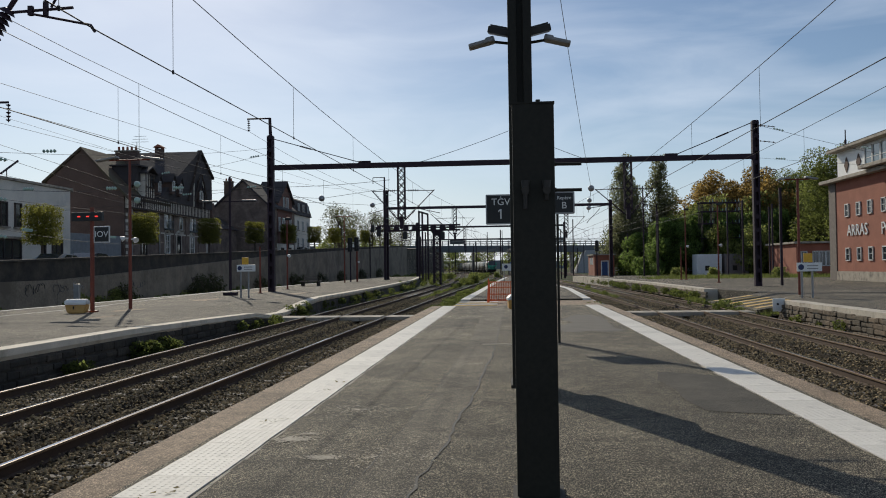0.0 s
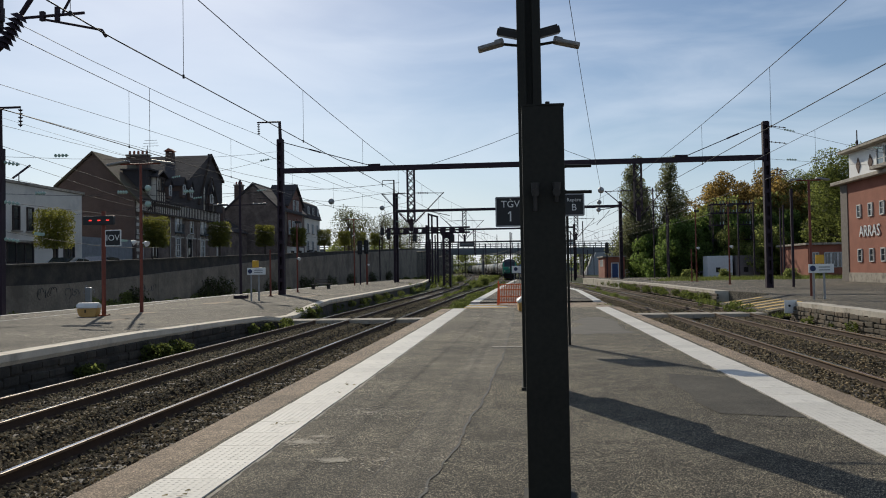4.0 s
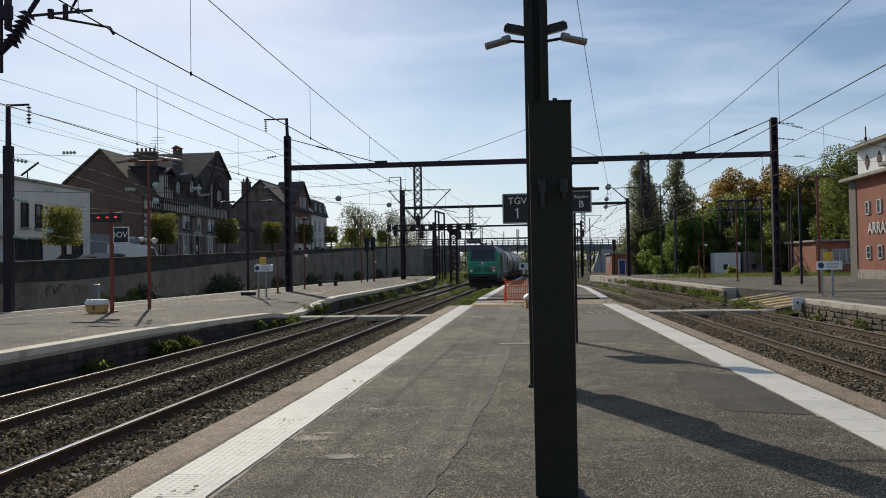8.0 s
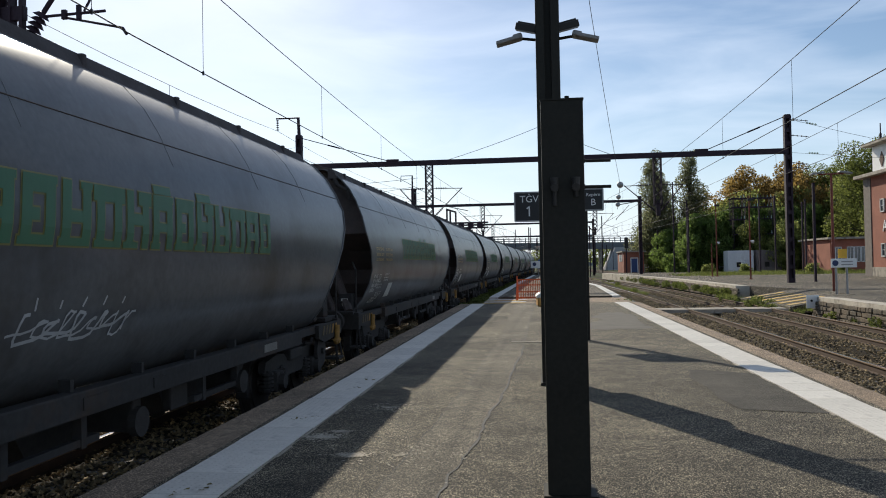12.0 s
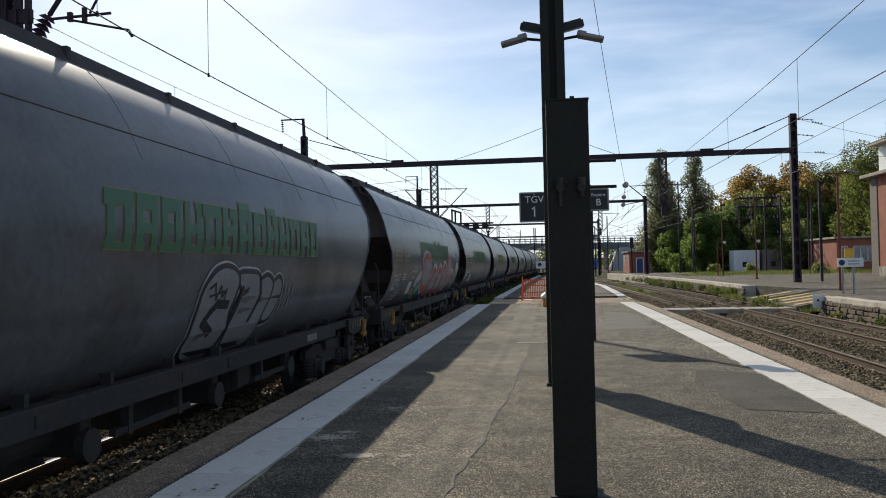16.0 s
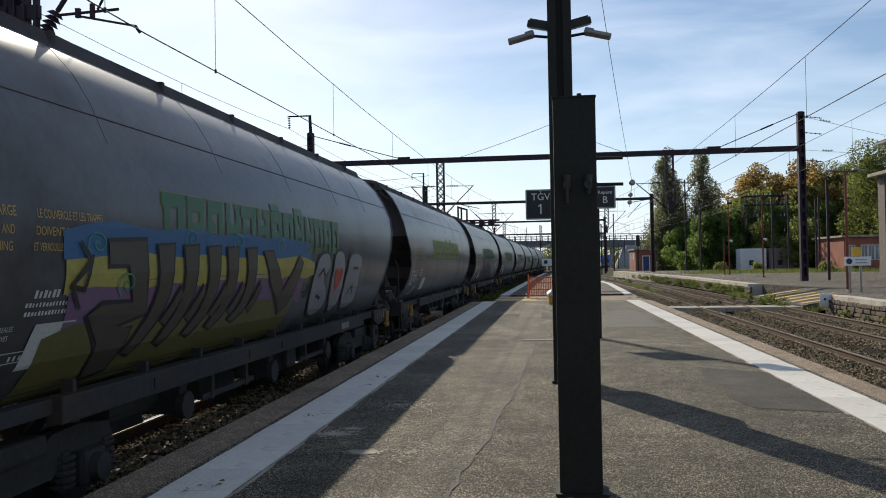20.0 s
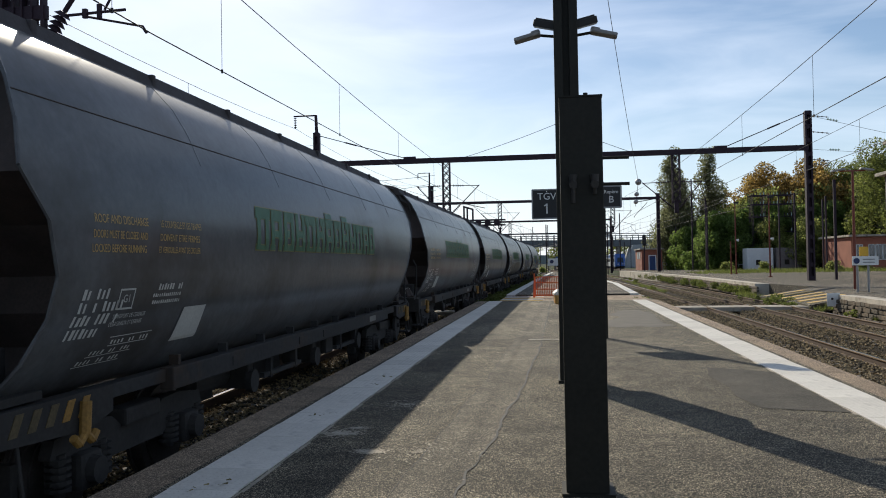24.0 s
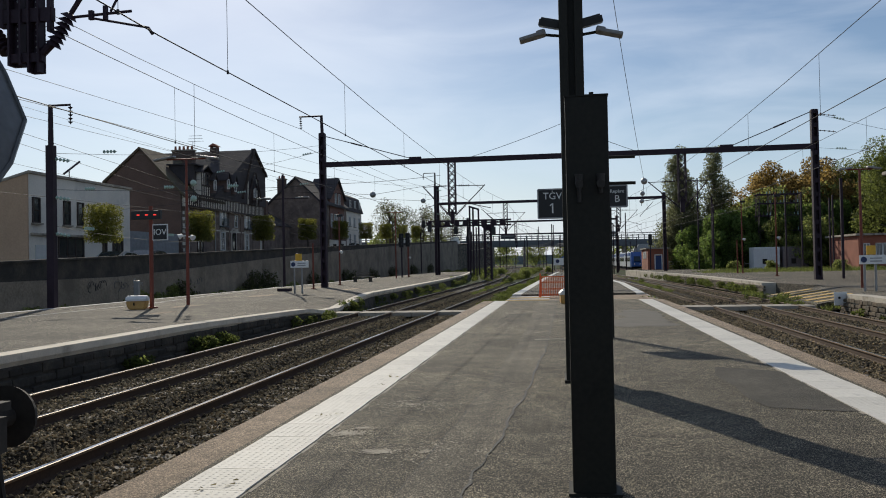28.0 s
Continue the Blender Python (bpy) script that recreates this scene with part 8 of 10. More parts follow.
for z in (0.7, 1.15):
    bm = nb()
    tube(bm, (16.5, 138, z), (28.0, 123.3, z), 0.05, seg=6)
    part("rail", bm, WHITE, fence)
# stone facing and painted ramp on the east platform
sw = thing("platform_wall_east", "rough stone facing of the eastern platform edge", "wall", kind="structure")
rs = random.Random(21)
for row in range(4):
    y = 6.0 + 0.13 * row
    while y < 95:
        ln = rs.uniform(0.25, 0.55) * (1 if y < 40 else 2.0)
        if not 36 < y < 52.5:
            xx = 11.2 + 0.3 * max(0, min(1, (y - 10) / 26)) if y < 36 else (12.2 if y < 76 else 12.2 - (y - 76) * 0.038)
            bm = nb()
            box(bm, (xx - 0.03 + rs.uniform(-0.02, 0.02), y + ln / 2, -0.79 + row * 0.185 + rs.uniform(-0.015, 0.015)), (0.12 + rs.uniform(-0.03, 0.04), ln - 0.025, 0.165 + rs.uniform(-0.04, 0.02)), bevel=0.03)
            part("stone", bm, WALL_STONE, sw)
        y += ln
for k in range(6):
    bm = nb()
    poly_prism(bm, [(10.9, 37.6 + k * 1.5, -0.415), (12.9, 37.75 + k * 1.5, -0.127), (12.9, 38.3 + k * 1.5, -0.127), (10.9, 38.2 + k * 1.5, -0.415)], (0, 0, 0.012))
    tagged(part("ramp_stripe", fixed(bm), YELLOW_LINE), "yellow stripe painted across the crossing ramp", "marking", kind="structure")
pl = thing("crossing_plate", "small white plate with a dark dot at the platform end", "sign", pose(11.3, 35.9, -0.5))
bm = nb()
box(bm, (0, 0, 0.32), (0.5, 0.04, 0.55), bevel=0.01)
pb = part("plate", bm, WHITE, pl)
bm = nb()
tube(bm, (-0.05, -0.02, 0.36), (-0.05, -0.035, 0.36), 0.05, seg=14)
part("disc", bm, BLACK, pb)

# outdoor switchgear frame behind the containers
sg = thing("switchgear_frame", "dark steel switchgear frame with crossbars and insulators", "steel frame", pose(0, 124.2, 0))
for x in (28.3, 30.0, 33.9):
    for y in (0.0, 1.6):
        bm = nb()
        for q in (-0.09, 0.09):
            box(bm, (x + q, y, 5.4), (0.05, 0.16, 11.0))
        for k in range(18):
            box(bm, (x, y - 0.06, 0.4 + 0.6 * k), (0.2, 0.03, 0.06))
        part("post", bm, MAST, sg)
for z in (5.4, 7.6, 9.4, 10.7):
    for y in (-0.14, 1.74):
        bm = nb()
        box(bm, (31.1, y, z), (6.2, 0.08, 0.13))
        bar_ob = part("crossbar", bm, MAST, sg)
        for k in range(6):
            bm = nb()
            tube(bm, (28.9 + 0.95 * k, y, z + 0.06), (28.9 + 0.95 * k, y, z + 0.5), 0.07, 0.05, seg=7)
            part("insulator", bm, INSULATOR if k % 2 else MAST, bar_ob)


# ---- trees and weeds ----
def leaf_cloud(name, centres, n, leaf, seed, material, parent, squash=1.0):
    """Many small bent leaf quads round a set of (x, y, z, radius) clumps."""
    rng = np.random.default_rng(seed)
    c = np.array(centres, float)
    wgt = c[:, 3] ** 2
    pick = rng.choice(len(c), n, p=wgt / wgt.sum())
    d = rng.normal(0, 1, (n, 3))
    d /= np.linalg.norm(d, axis=1)[:, None]
    r = c[pick, 3] * rng.uniform(0.45, 1.08, n) ** 0.6
    p = c[pick, :3] + d * r[:, None] * np.array([1, 1, squash])
    u = rng.normal(0, 1, (n, 3))
    u /= np.linalg.norm(u, axis=1)[:, None]
    v = np.cross(u, d + rng.normal(0, 0.5, (n, 3)))
    v /= np.linalg.norm(v, axis=1)[:, None] + 1e-9
    s = leaf * rng.uniform(0.55, 1.4, n)[:, None]
    quad = np.stack([p - u * s, p - v * s * 0.6, p + u * s, p + v * s * 0.6], 1).reshape(-1, 3)
    faces = np.arange(n * 4).reshape(-1, 4)
    me = bpy.data.meshes.new(name)
    me.from_pydata(quad.tolist(), [], faces.tolist())
    me.materials.append(material)
    ob = new(name, me)
    if parent is not None:
        ob.parent = parent
    return ob


def make_tree(name, label, h, spread, material, seed, n=4200, leaf=0.26, trunk_r=0.22, low=0.18, shape="round"):
    t = thing(name, label, "tree")
    r = random.Random(seed)
    bm = nb()
    prev, rad = Vector((0, 0, 0)), trunk_r
    for i in range(1, 7):
        q = Vector((r.uniform(-0.12, 0.12) * i * 0.4, r.uniform(-0.12, 0.12) * i * 0.4, h * 0.8 * i / 6))
        tube(bm, prev, q, rad, rad * 0.8, seg=8)
        prev, rad = q, rad * 0.8
    clumps = []
    k = 30 if shape == "round" else 70
    for i in range(k):
        a = r.uniform(0, math.tau)
        f = low + (1 - low) * (i + r.random()) / k
        z = h * f
        if shape == "round":
            reach = spread * math.sqrt(max(0.05, 1 - ((f - 0.55) / 0.5) ** 2)) * r.uniform(0.35, 1.0)
            rr = spread * r.uniform(0.26, 0.46)
        else:
            reach = spread * (1.05 - f * 0.8) * r.uniform(0.0, 0.75)
            rr = spread * r.uniform(0.3, 0.5) * (1.3 - f * 0.95)
        p = Vector((reach * math.cos(a), reach * math.sin(a), z))
        clumps.append((*p, rr))
        tube(bm, (0, 0, max(0.3, z * 0.7)), p, trunk_r * 0.3, trunk_r * 0.08, seg=5)
    part("trunk", bm, BARK, t)
    leaf_cloud("crown", clumps, n, leaf, seed, material, t)
    return t


def plant(src, spots):
    for k, (x, y, z, rot) in enumerate(spots):
        if k == 0:
            src.matrix_basis = pose(x, y, z, 0, 0, rot)
        else:
            copy_thing(src, pose(x, y, z, 0, 0, rot))


# dense wood on the east bank
oak = make_tree("broadleaf_tree", "tall dense green broadleaf tree in the wood", 13.0, 5.2, LEAF, 1, 9000, 0.22)
plant(oak, [(30.5, 140, -2.2, 0), (46, 146, 1, 200), (52, 138, 1, 30), (58, 150, 1.5, 100), (47, 127, 0.5, 10), (62, 135, 2, 60), (38, 165, 0, 33)])
dark = make_tree("shaded_tree", "dark green broadleaf tree behind the containers", 11.0, 5.0, LEAF_DARK, 2, 9000, 0.22)
plant(dark, [(26.5, 131, -2.6, 0), (32.0, 132, 0, 90), (37, 130, 0, 30), (43, 133, 0.5, 160), (49, 118, 0.5, 10), (55, 125, 1, 220), (24, 168, 0, 40), (55, 110, 0.5, 90)])
warm = make_tree("autumn_tree", "broadleaf tree turning brown and yellow", 16.0, 5.0, LEAF_WARM, 3, 13000, 0.2)
plant(warm, [(34.5, 141, -0.3, 0), (38.5, 138, -0.2, 120), (33.0, 148, -1.5, 50), (42.5, 140, 0.0, 200), (36.5, 133, -3.5, 80), (41, 132, -3, 300)])
tall = make_tree("tall_tree", "tall broad green tree behind the signal box", 15.0, 5.6, leafy("leaf_deep", (0.145, 0.17, 0.045)), 6, 26000, 0.14, 0.3)
plant(tall, [(47, 135, 0.5, 0), (54, 128, 1, 90), (60, 118, 1.5, 200), (52, 145, 1, 45), (44, 112, 0.5, 30), (58, 100, 1, 130), (64, 108, 2, 10)])
young = make_tree("bright_bush_tree", "bright green young tree at the woodland edge", 8.6, 3.4, leafy("leaf_bright", (0.165, 0.235, 0.06)), 7, 15000, 0.16)
plant(young, [(21.2, 134, -2.4, 0), (24.2, 129, -0.4, 90), (27.6, 130, -0.2, 180), (30.0, 128.5, 0.6, 10), (33.2, 128, 0, 240), (35.8, 130, 0.5, 60), (22.4, 126.5, -3.5, 300), (27.0, 126.8, -1.2, 40), (31.6, 127.0, -0.5, 130), (36.4, 126.6, 0.2, 200), (39.8, 127.4, 0.6, 310), (38.0, 124.0, -2.0, 75)])
low_tree = make_tree("ivy_bush", "pale green leafy bush beside the portal mast", 6.5, 2.4, leafy("leaf_pale", (0.30, 0.33, 0.10)), 19, 6000, 0.14, 0.14, 0.08)
plant(low_tree, [(34.6, 119.5, 0, 0), (31.0, 124.0, 0, 120), (36.5, 123.0, 0, 200)])
poplar = make_tree("poplar", "tall slender poplar with upright branches", 20.5, 5.0, LEAF_POPLAR, 4, 26000, 0.15, 0.28, 0.1, "tall")
plant(poplar, [(19.2, 141, -0.4, 0), (25.3, 142, -0.4, 100), (20.9, 145, -3.2, 210)])

# clipped street trees: square crowns on straight stems
def pleached(seed):
    t = thing("clipped_tree", "street tree clipped into a square block on a slim stem", "tree", group="clipped street trees")
    bm = nb()
    tube(bm, (0, 0, -0.32), (0, 0, 2.2), 0.12, 0.09, seg=8)
    r = random.Random(seed)
    cl = []
    for i in range(3):
        for j in range(3):
            for k in range(4):
                p = (-0.64 + 0.64 * i + r.uniform(-0.05, 0.05), -0.64 + 0.64 * j + r.uniform(-0.05, 0.05), 2.25 + 0.6 * k + r.uniform(-0.06, 0.06))
                cl.append((*p, 0.43))
                if k == 1:
                    tube(bm, (0, 0, 1.9), p, 0.04, 0.015, seg=5)
    part("stem", bm, BARK, t)
    leaf_cloud("crown", cl, 9000, 0.06, seed, leafy("leaf_clipped", (0.19, 0.19, 0.04)), t)
    return t


pt = pleached(9)
pt.matrix_basis = pose(-31, 52, street_z(52))
for k in range(1, 9):
    copy_thing(pt, pose(-31, 52 + 15.1 * k, street_z(52 + 15.1 * k), 0, 0, 90 * k))

bare = make_tree("park_tree", "half-bare dark tree above the retaining wall", 8.0, 3.6, leafy("leaf_thinning", (0.10, 0.105, 0.04)), 12, 2600, 0.12, 0.26)
plant(bare, [(-31, 146, 4.4, 0), (-33, 158, 5, 80), (-30, 176, 5.4, 160), (-29, 196, 5.6, 260), (-33, 205, 6.2, 30), (-30, 225, 6.5, 10), (-35, 180, 5.2, 200)])
wall_bush = make_tree("wall_bush", "dark loose bush growing at the foot of the wall", 1.9, 0.95, leafy("leaf_wall", (0.07, 0.08, 0.034)), 23, 1300, 0.07, 0.05, 0.08)
plant(wall_bush, [(-26.0, 67.2, -0.85, 0), (-25.9, 69.6, -0.8, 80), (-26.0, 65.2, -1.5, 200), (-26.1, 53.8, -1.35, 40), (-26.1, 83.5, -1.2, 130), (-26.0, 97.0, -1.0, 10), (-26.1, 100.5, -1.2, 250), (-26.1, 111.0, -1.0, 60), (-26.1, 124.0, -0.8, 170), (-26.0, 142.0, -0.6, 20), (-26.0, 160.0, -0.5, 220)])
shrub = make_tree("trackside_shrub", "low leafy shrub growing beside the tracks", 1.3, 0.95, LEAF_DARK, 13, 1500, 0.09, 0.05, 0.1)
plant(shrub, [(-12, 160, -0.9, 10), (-3, 175, -0.9, 80), (-6.3, 140, -0.8, 40), (-7.2, 155, -0.9, 130), (-5.8, 128, -1.0, 220), (-14.5, 168, -0.9, 60), (-16.5, 185, -0.8, 300), (-13.6, 156, -1.0, 170), (22, 112, -0.3, 0), (26, 108, -0.3, 90), (30, 95, -0.3, 20), (35, 100, -0.3, 70)])
far_bush = make_tree("distant_tree", "hazy distant tree beyond the bridge", 11.0, 6.5, LEAF_DARK, 14, 2600, 0.4)
plant(far_bush, [(-60, 330, -0.9, 0), (-75, 345, -0.9, 50), (-48, 360, -0.9, 90), (-90, 330, -0.9, 20), (-30, 420, -0.9, 10), (-14, 430, -0.9, 60), (2, 440, -0.9, 200), (16, 420, -0.9, 120), (30, 400, -0.9, 10), (-110, 360, -0.9, 30), (45, 330, -0.9, 0), (60, 320, -0.9, 70), (-45, 270, -0.9, 100), (-56, 260, -0.9, 100)])


bm = nb()
rh = random.Random(77)
for row, (yy, top) in enumerate(((880.0, 9.0), (1250.0, 16.0))):
    edge = [(-1400 + 28 * k, yy + rh.uniform(-20, 20), top * (0.75 + 0.3 * math.sin(k * 0.31 + row) * math.sin(k * 0.13)) + rh.uniform(-0.9, 0.9)) for k in range(100)]
    lo = [bm.verts.new((x, y, -1.2)) for x, y, z in edge]
    hi = [bm.verts.new(p) for p in edge]
    back = [bm.verts.new((x, y + 120, z * 0.7)) for x, y, z in edge]
    for k in range(99):
        bm.faces.new((lo[k], lo[k + 1], hi[k + 1], hi[k]))
        bm.faces.new((hi[k], hi[k + 1], back[k + 1], back[k]))
tagged(part("backdrop", fixed(bm), mat("far_woods", (0.17, 0.20, 0.21), 1.0, var=0.3, scale=0.02, fine=0.3, bump=0)), "hazy distant wooded hills on the horizon", "hills", kind="structure")


def grass(name, spots, n, h, seed, material, label):
    """Blades scattered over boxes (x0, x1, y0, y1, z)."""
    rng = np.random.default_rng(seed)
    area = np.array([(b[1] - b[0]) * (b[3] - b[2]) for b in spots])
    pick = rng.choice(len(spots), n, p=area / area.sum())
    s = np.array(spots)[pick]
    x, y = rng.uniform(s[:, 0], s[:, 1]), rng.uniform(s[:, 2], s[:, 3])
    z = s[:, 4]
    keep = np.sin(x * 2.3 + 1.0) * np.sin(y * 0.9 + x) + rng.normal(0, 0.4, n) > -0.25
    x, y, z = x[keep], y[keep], z[keep]
    n = len(x)
    a = rng.uniform(0, math.tau, n)
    hh = h * rng.uniform(0.3, 1.25, n)
    w = 0.012 + 0.02 * h * rng.random(n)
    lean = rng.normal(0, 0.35, (n, 2)) * hh[:, None]
    p0 = np.stack([x - w * np.cos(a), y - w * np.sin(a), z], 1)
    p1 = np.stack([x + w * np.cos(a), y + w * np.sin(a), z], 1)
    p2 = np.stack([x + lean[:, 0], y + lean[:, 1], z + hh], 1)
    me = bpy.data.meshes.new(name)
    me.from_pydata(np.stack([p0, p1, p2], 1).reshape(-1, 3).tolist(), [], np.arange(3 * n).reshape(-1, 3).tolist())
    me.materials.append(material)
    return tagged(new(name, me), label, "weeds", kind="stuff")


def tuft_patch(spots, seed, label="leafy green weeds growing along the track edge", material=GRASS, leaf=0.05):
    rng = random.Random(seed)
    clumps = []
    for x0, x1, y0, y1, z, k, rr in spots:
        for _ in range(k):
            s = rr * rng.uniform(0.5, 1.2)
            clumps.append((rng.uniform(x0, x1), rng.uniform(y0, y1), z + s * 0.5, s))
    ob = leaf_cloud("weeds", clumps, 190 * len(clumps), leaf, seed, material, None, 0.8)
    return tagged(ob, label, "weeds", kind="stuff")


tuft_patch([(-10.5, -10.2, 18.5, 20.5, -0.8, 5, 0.22), (-10.45, -10.2, 22.2, 24.6, -0.8, 9, 0.3), (-10.6, -10.0, 31, 35, -0.7, 5, 0.26), (-11.1, -10.5, 38.5, 42, -0.6, 9, 0.36), (-11.3, -10.8, 43, 75, -0.6, 16, 0.32)], 31)
tuft_patch([(-3.6, -2.9, 33.5, 36, -0.4, 6, 0.28), (-3.2, -2.7, 39, 46, -0.45, 10, 0.32), (-2.6, -1.8, 52, 90, -0.5, 10, 0.3), (-6.8, -6.4, 60, 110, -0.7, 5, 0.2)], 32)
tuft_patch([(-3.95, -3.2, 44, 52, -0.62, 14, 0.3), (-3.8, -2.9, 52, 64, -0.6, 26, 0.36), (-3.5, -2.5, 64, 84, -0.6, 22, 0.34), (-3.2, -1.9, 84, 124, -0.65, 26, 0.34)], 36)
tuft_patch([(-7.3, -5.9, 118, 170, -0.8, 44, 0.55), (-7.0, -6.2, 92, 118, -0.75, 14, 0.35), (-9.5, -5.2, 170, 230, -0.85, 34, 0.7), (-16.5, -12.5, 140, 200, -0.8, 40, 0.7), (-12.4, -11.2, 84, 140, -0.75, 26, 0.4), (-24, -18, 152, 215, -0.8, 30, 0.8), (0.5, 3.5, 126, 190, -0.8, 30, 0.5)], 37, "leafy weeds on the ground between the tracks", GRASS, 0.09)
tuft_patch([(-9.6, -8.9, 100, 150, -0.8, 8, 0.4), (-6.4, -5.8, 120, 160, -0.8, 6, 0.4), (-13.2, -12.2, 70, 110, -0.3, 8, 0.3), (2.5, 3.5, 110, 160, -0.8, 6, 0.4)], 35)
tuft_patch([(3.2, 4.6, 34.5, 40, -0.45, 9, 0.26), (9.9, 11.2, 38, 47, -0.65, 12, 0.34), (10.8, 12.1, 52, 90, -0.6, 12, 0.35), (6.9, 8.0, 60, 100, -0.65, 6, 0.25), (10.6, 11.3, 28, 36, -0.7, 5, 0.22), (11.5, 12.1, 53, 78, -0.6, 26, 0.34), (10.5, 11.9, 78, 118, -0.6, 26, 0.36)], 33)
tuft_patch([(-26.5, -26.0, 34, 44, -0.75, 8, 0.4), (-26.5, -26.1, 46, 56, -0.6, 16, 0.55), (-26.5, -26.1, 58, 76, -0.6, 18, 0.5), (-26.5, -26.1, 76, 110, -0.6, 22, 0.5), (-26.5, -26.35, 48, 54, 0.0, 5, 0.4)], 34, "dark weeds and creepers at the foot of the wall", LEAF_DARK, 0.07)
grass("grass_strip", [(-26.3, -22.0, 8, 110, -0.95), (-11.0, -10.2, 30, 44, -0.8), (-11.0, -10.5, 44, 80, -0.8)], 30000, 0.22, 5, GRASS, "tall dry grass along the platform edges")
grass("grass_strip", [(15, 40, 90, 100, 0.0), (18, 40, 96, 108, 0.0)], 16000, 0.4, 6, GRASS, "long green grass on the eastern bank")
grass("grass_strip", [(-3.4, -2.4, 33.8, 45, -0.3), (3.4, 4.6, 34, 40, -0.5), (-6.8, -6.4, 60, 140, -0.75), (7.2, 7.8, 60, 120, -0.75), (10.6, 11.6, 36, 52, -0.6)], 14000, 0.22, 7, GRASS, "weeds and grass between the tracks")
rb = thing("retaining_bank_east", "grassy earth bank beyond the eastern platform", "bank", kind="structure")
bm = nb()
poly_prism(bm, [(40, 60, -0.9), (90, 60, -0.9), (90, 60, 4.0), (60, 60, 1.6), (42, 60, 0.2)], (0, 160, 0))
part("slope", fixed(bm), SOIL, rb)


# ---- street vehicles ----
def wheel4(parent, xs, half, r=0.31):
    for y in xs:
        for s in (-1, 1):
            bm = nb()
            tube(bm, (s * half - s * 0.2, y, r), (s * half, y, r), r, seg=16)
            w = part("wheel", bm, BLACK, parent)
            bm = nb()
            tube(bm, (s * half, y, r), (s * half + s * 0.012, y, r), r * 0.6, seg=12)
            part("rim", bm, GREY_METAL, w)


def make_car(label, paint, van=False):
    c = thing("delivery_van" if van else "parked_car", label, "van" if van else "car", group="" if van else "parked cars")
    prof = [(-2.4, 0.34), (-2.4, 1.1), (-2.05, 1.25), (-1.4, 2.0), (2.35, 2.05), (2.4, 0.34)] if van else [(-2.05, 0.3), (-2.05, 0.75), (-1.1, 0.92), (-0.5, 1.42), (0.9, 1.45), (1.7, 0.98), (2.05, 0.9), (2.05, 0.3)]
    bm = nb()
    poly_prism(bm, [(-0.9, y, z) for y, z in prof], (1.8, 0, 0))
    bmesh.ops.bevel(bm, geom=bm.edges[:], offset=0.07, segments=2, affect="EDGES")
    part("body", fixed(bm), paint, c)
    panes = ([(-1.78, 1.3), (-1.32, 1.86), (-0.75, 1.86), (-0.75, 1.3)],) if van else ([(-0.95, 0.95), (-0.42, 1.35), (0.12, 1.37), (0.12, 0.95)], [(0.2, 0.95), (0.2, 1.37), (0.82, 1.37), (1.4, 0.98)])
    for s in (-1, 1):
        for glass in panes:
            bm = nb()
            poly_prism(bm, [(s * 0.905, y, z) for y, z in glass], (s * 0.012, 0, 0))
            part("side_window", fixed(bm), WINDOW_GLASS, c)
    for (ya, za), (yb, zb) in (((-1.0, 1.0), (-0.56, 1.4)), ((0.98, 1.42), (1.62, 1.05))) if not van else (((-1.98, 1.36), (-1.5, 1.92)),):
        bm = nb()
        dy, dz = (za - zb) * 0.02 / 0.6, (yb - ya) * 0.02 / 0.6
        w = 0.74
        poly_prism(bm, [(-w, ya + dy, za + dz), (w, ya + dy, za + dz), (w * 0.92, yb + dy, zb + dz), (-w * 0.92, yb + dy, zb + dz)], (0, dy, dz))
        part("windscreen", fixed(bm), WINDOW_GLASS, c)
    wheel4(c, (-1.5, 1.5) if van else (-1.25, 1.3), 0.88)
    return c


CAR_BLUE = mat("car_blue", (0.12, 0.20, 0.32), 0.25, 0.2, var=0.05, bump=0)
CAR_DARK = mat("car_dark", (0.03, 0.035, 0.045), 0.25, 0.2, var=0.05, bump=0)
CAR_SILVER = mat("car_silver", (0.4, 0.41, 0.42), 0.3, 0.4, var=0.05, bump=0)
for k, (y, paint, lab) in enumerate(((51.3, CAR_SILVER, "silver parked car beside the wall"), (55.4, CAR_DARK, "dark blue parked car beside the wall"), (119.6, CAR_BLUE, "pale blue parked car beside the wall"), (130.5, CAR_SILVER, "silver parked car beside the wall"))):
    c = make_car(lab, paint)
    c.matrix_basis = pose(-29.4 if y < 100 else -34.0, y, street_z(y) - 0.27, 1.7, 0, 180)
van = make_car("white delivery van driving along the street", WHITE, True)
wv = make_car("white parked van at the street end", WHITE, True)
wv.matrix_basis = pose(-29.5, 152, street_z(152) - 0.27, 1.7, 0, 180)
pc = make_car("silver car parked beside the low brick building", CAR_SILVER)
pc.matrix_basis = pose(45.0, 104, -0.0, 0, 0, 60)


# ---- regional railcar arriving from the north east ----
RC_WHITE = mat("railcar_white", (0.62, 0.64, 0.66), 0.35, var=0.06, bump=0)
RC_BLUE = mat("railcar_blue", (0.03, 0.10, 0.33), 0.35, var=0.06, bump=0)


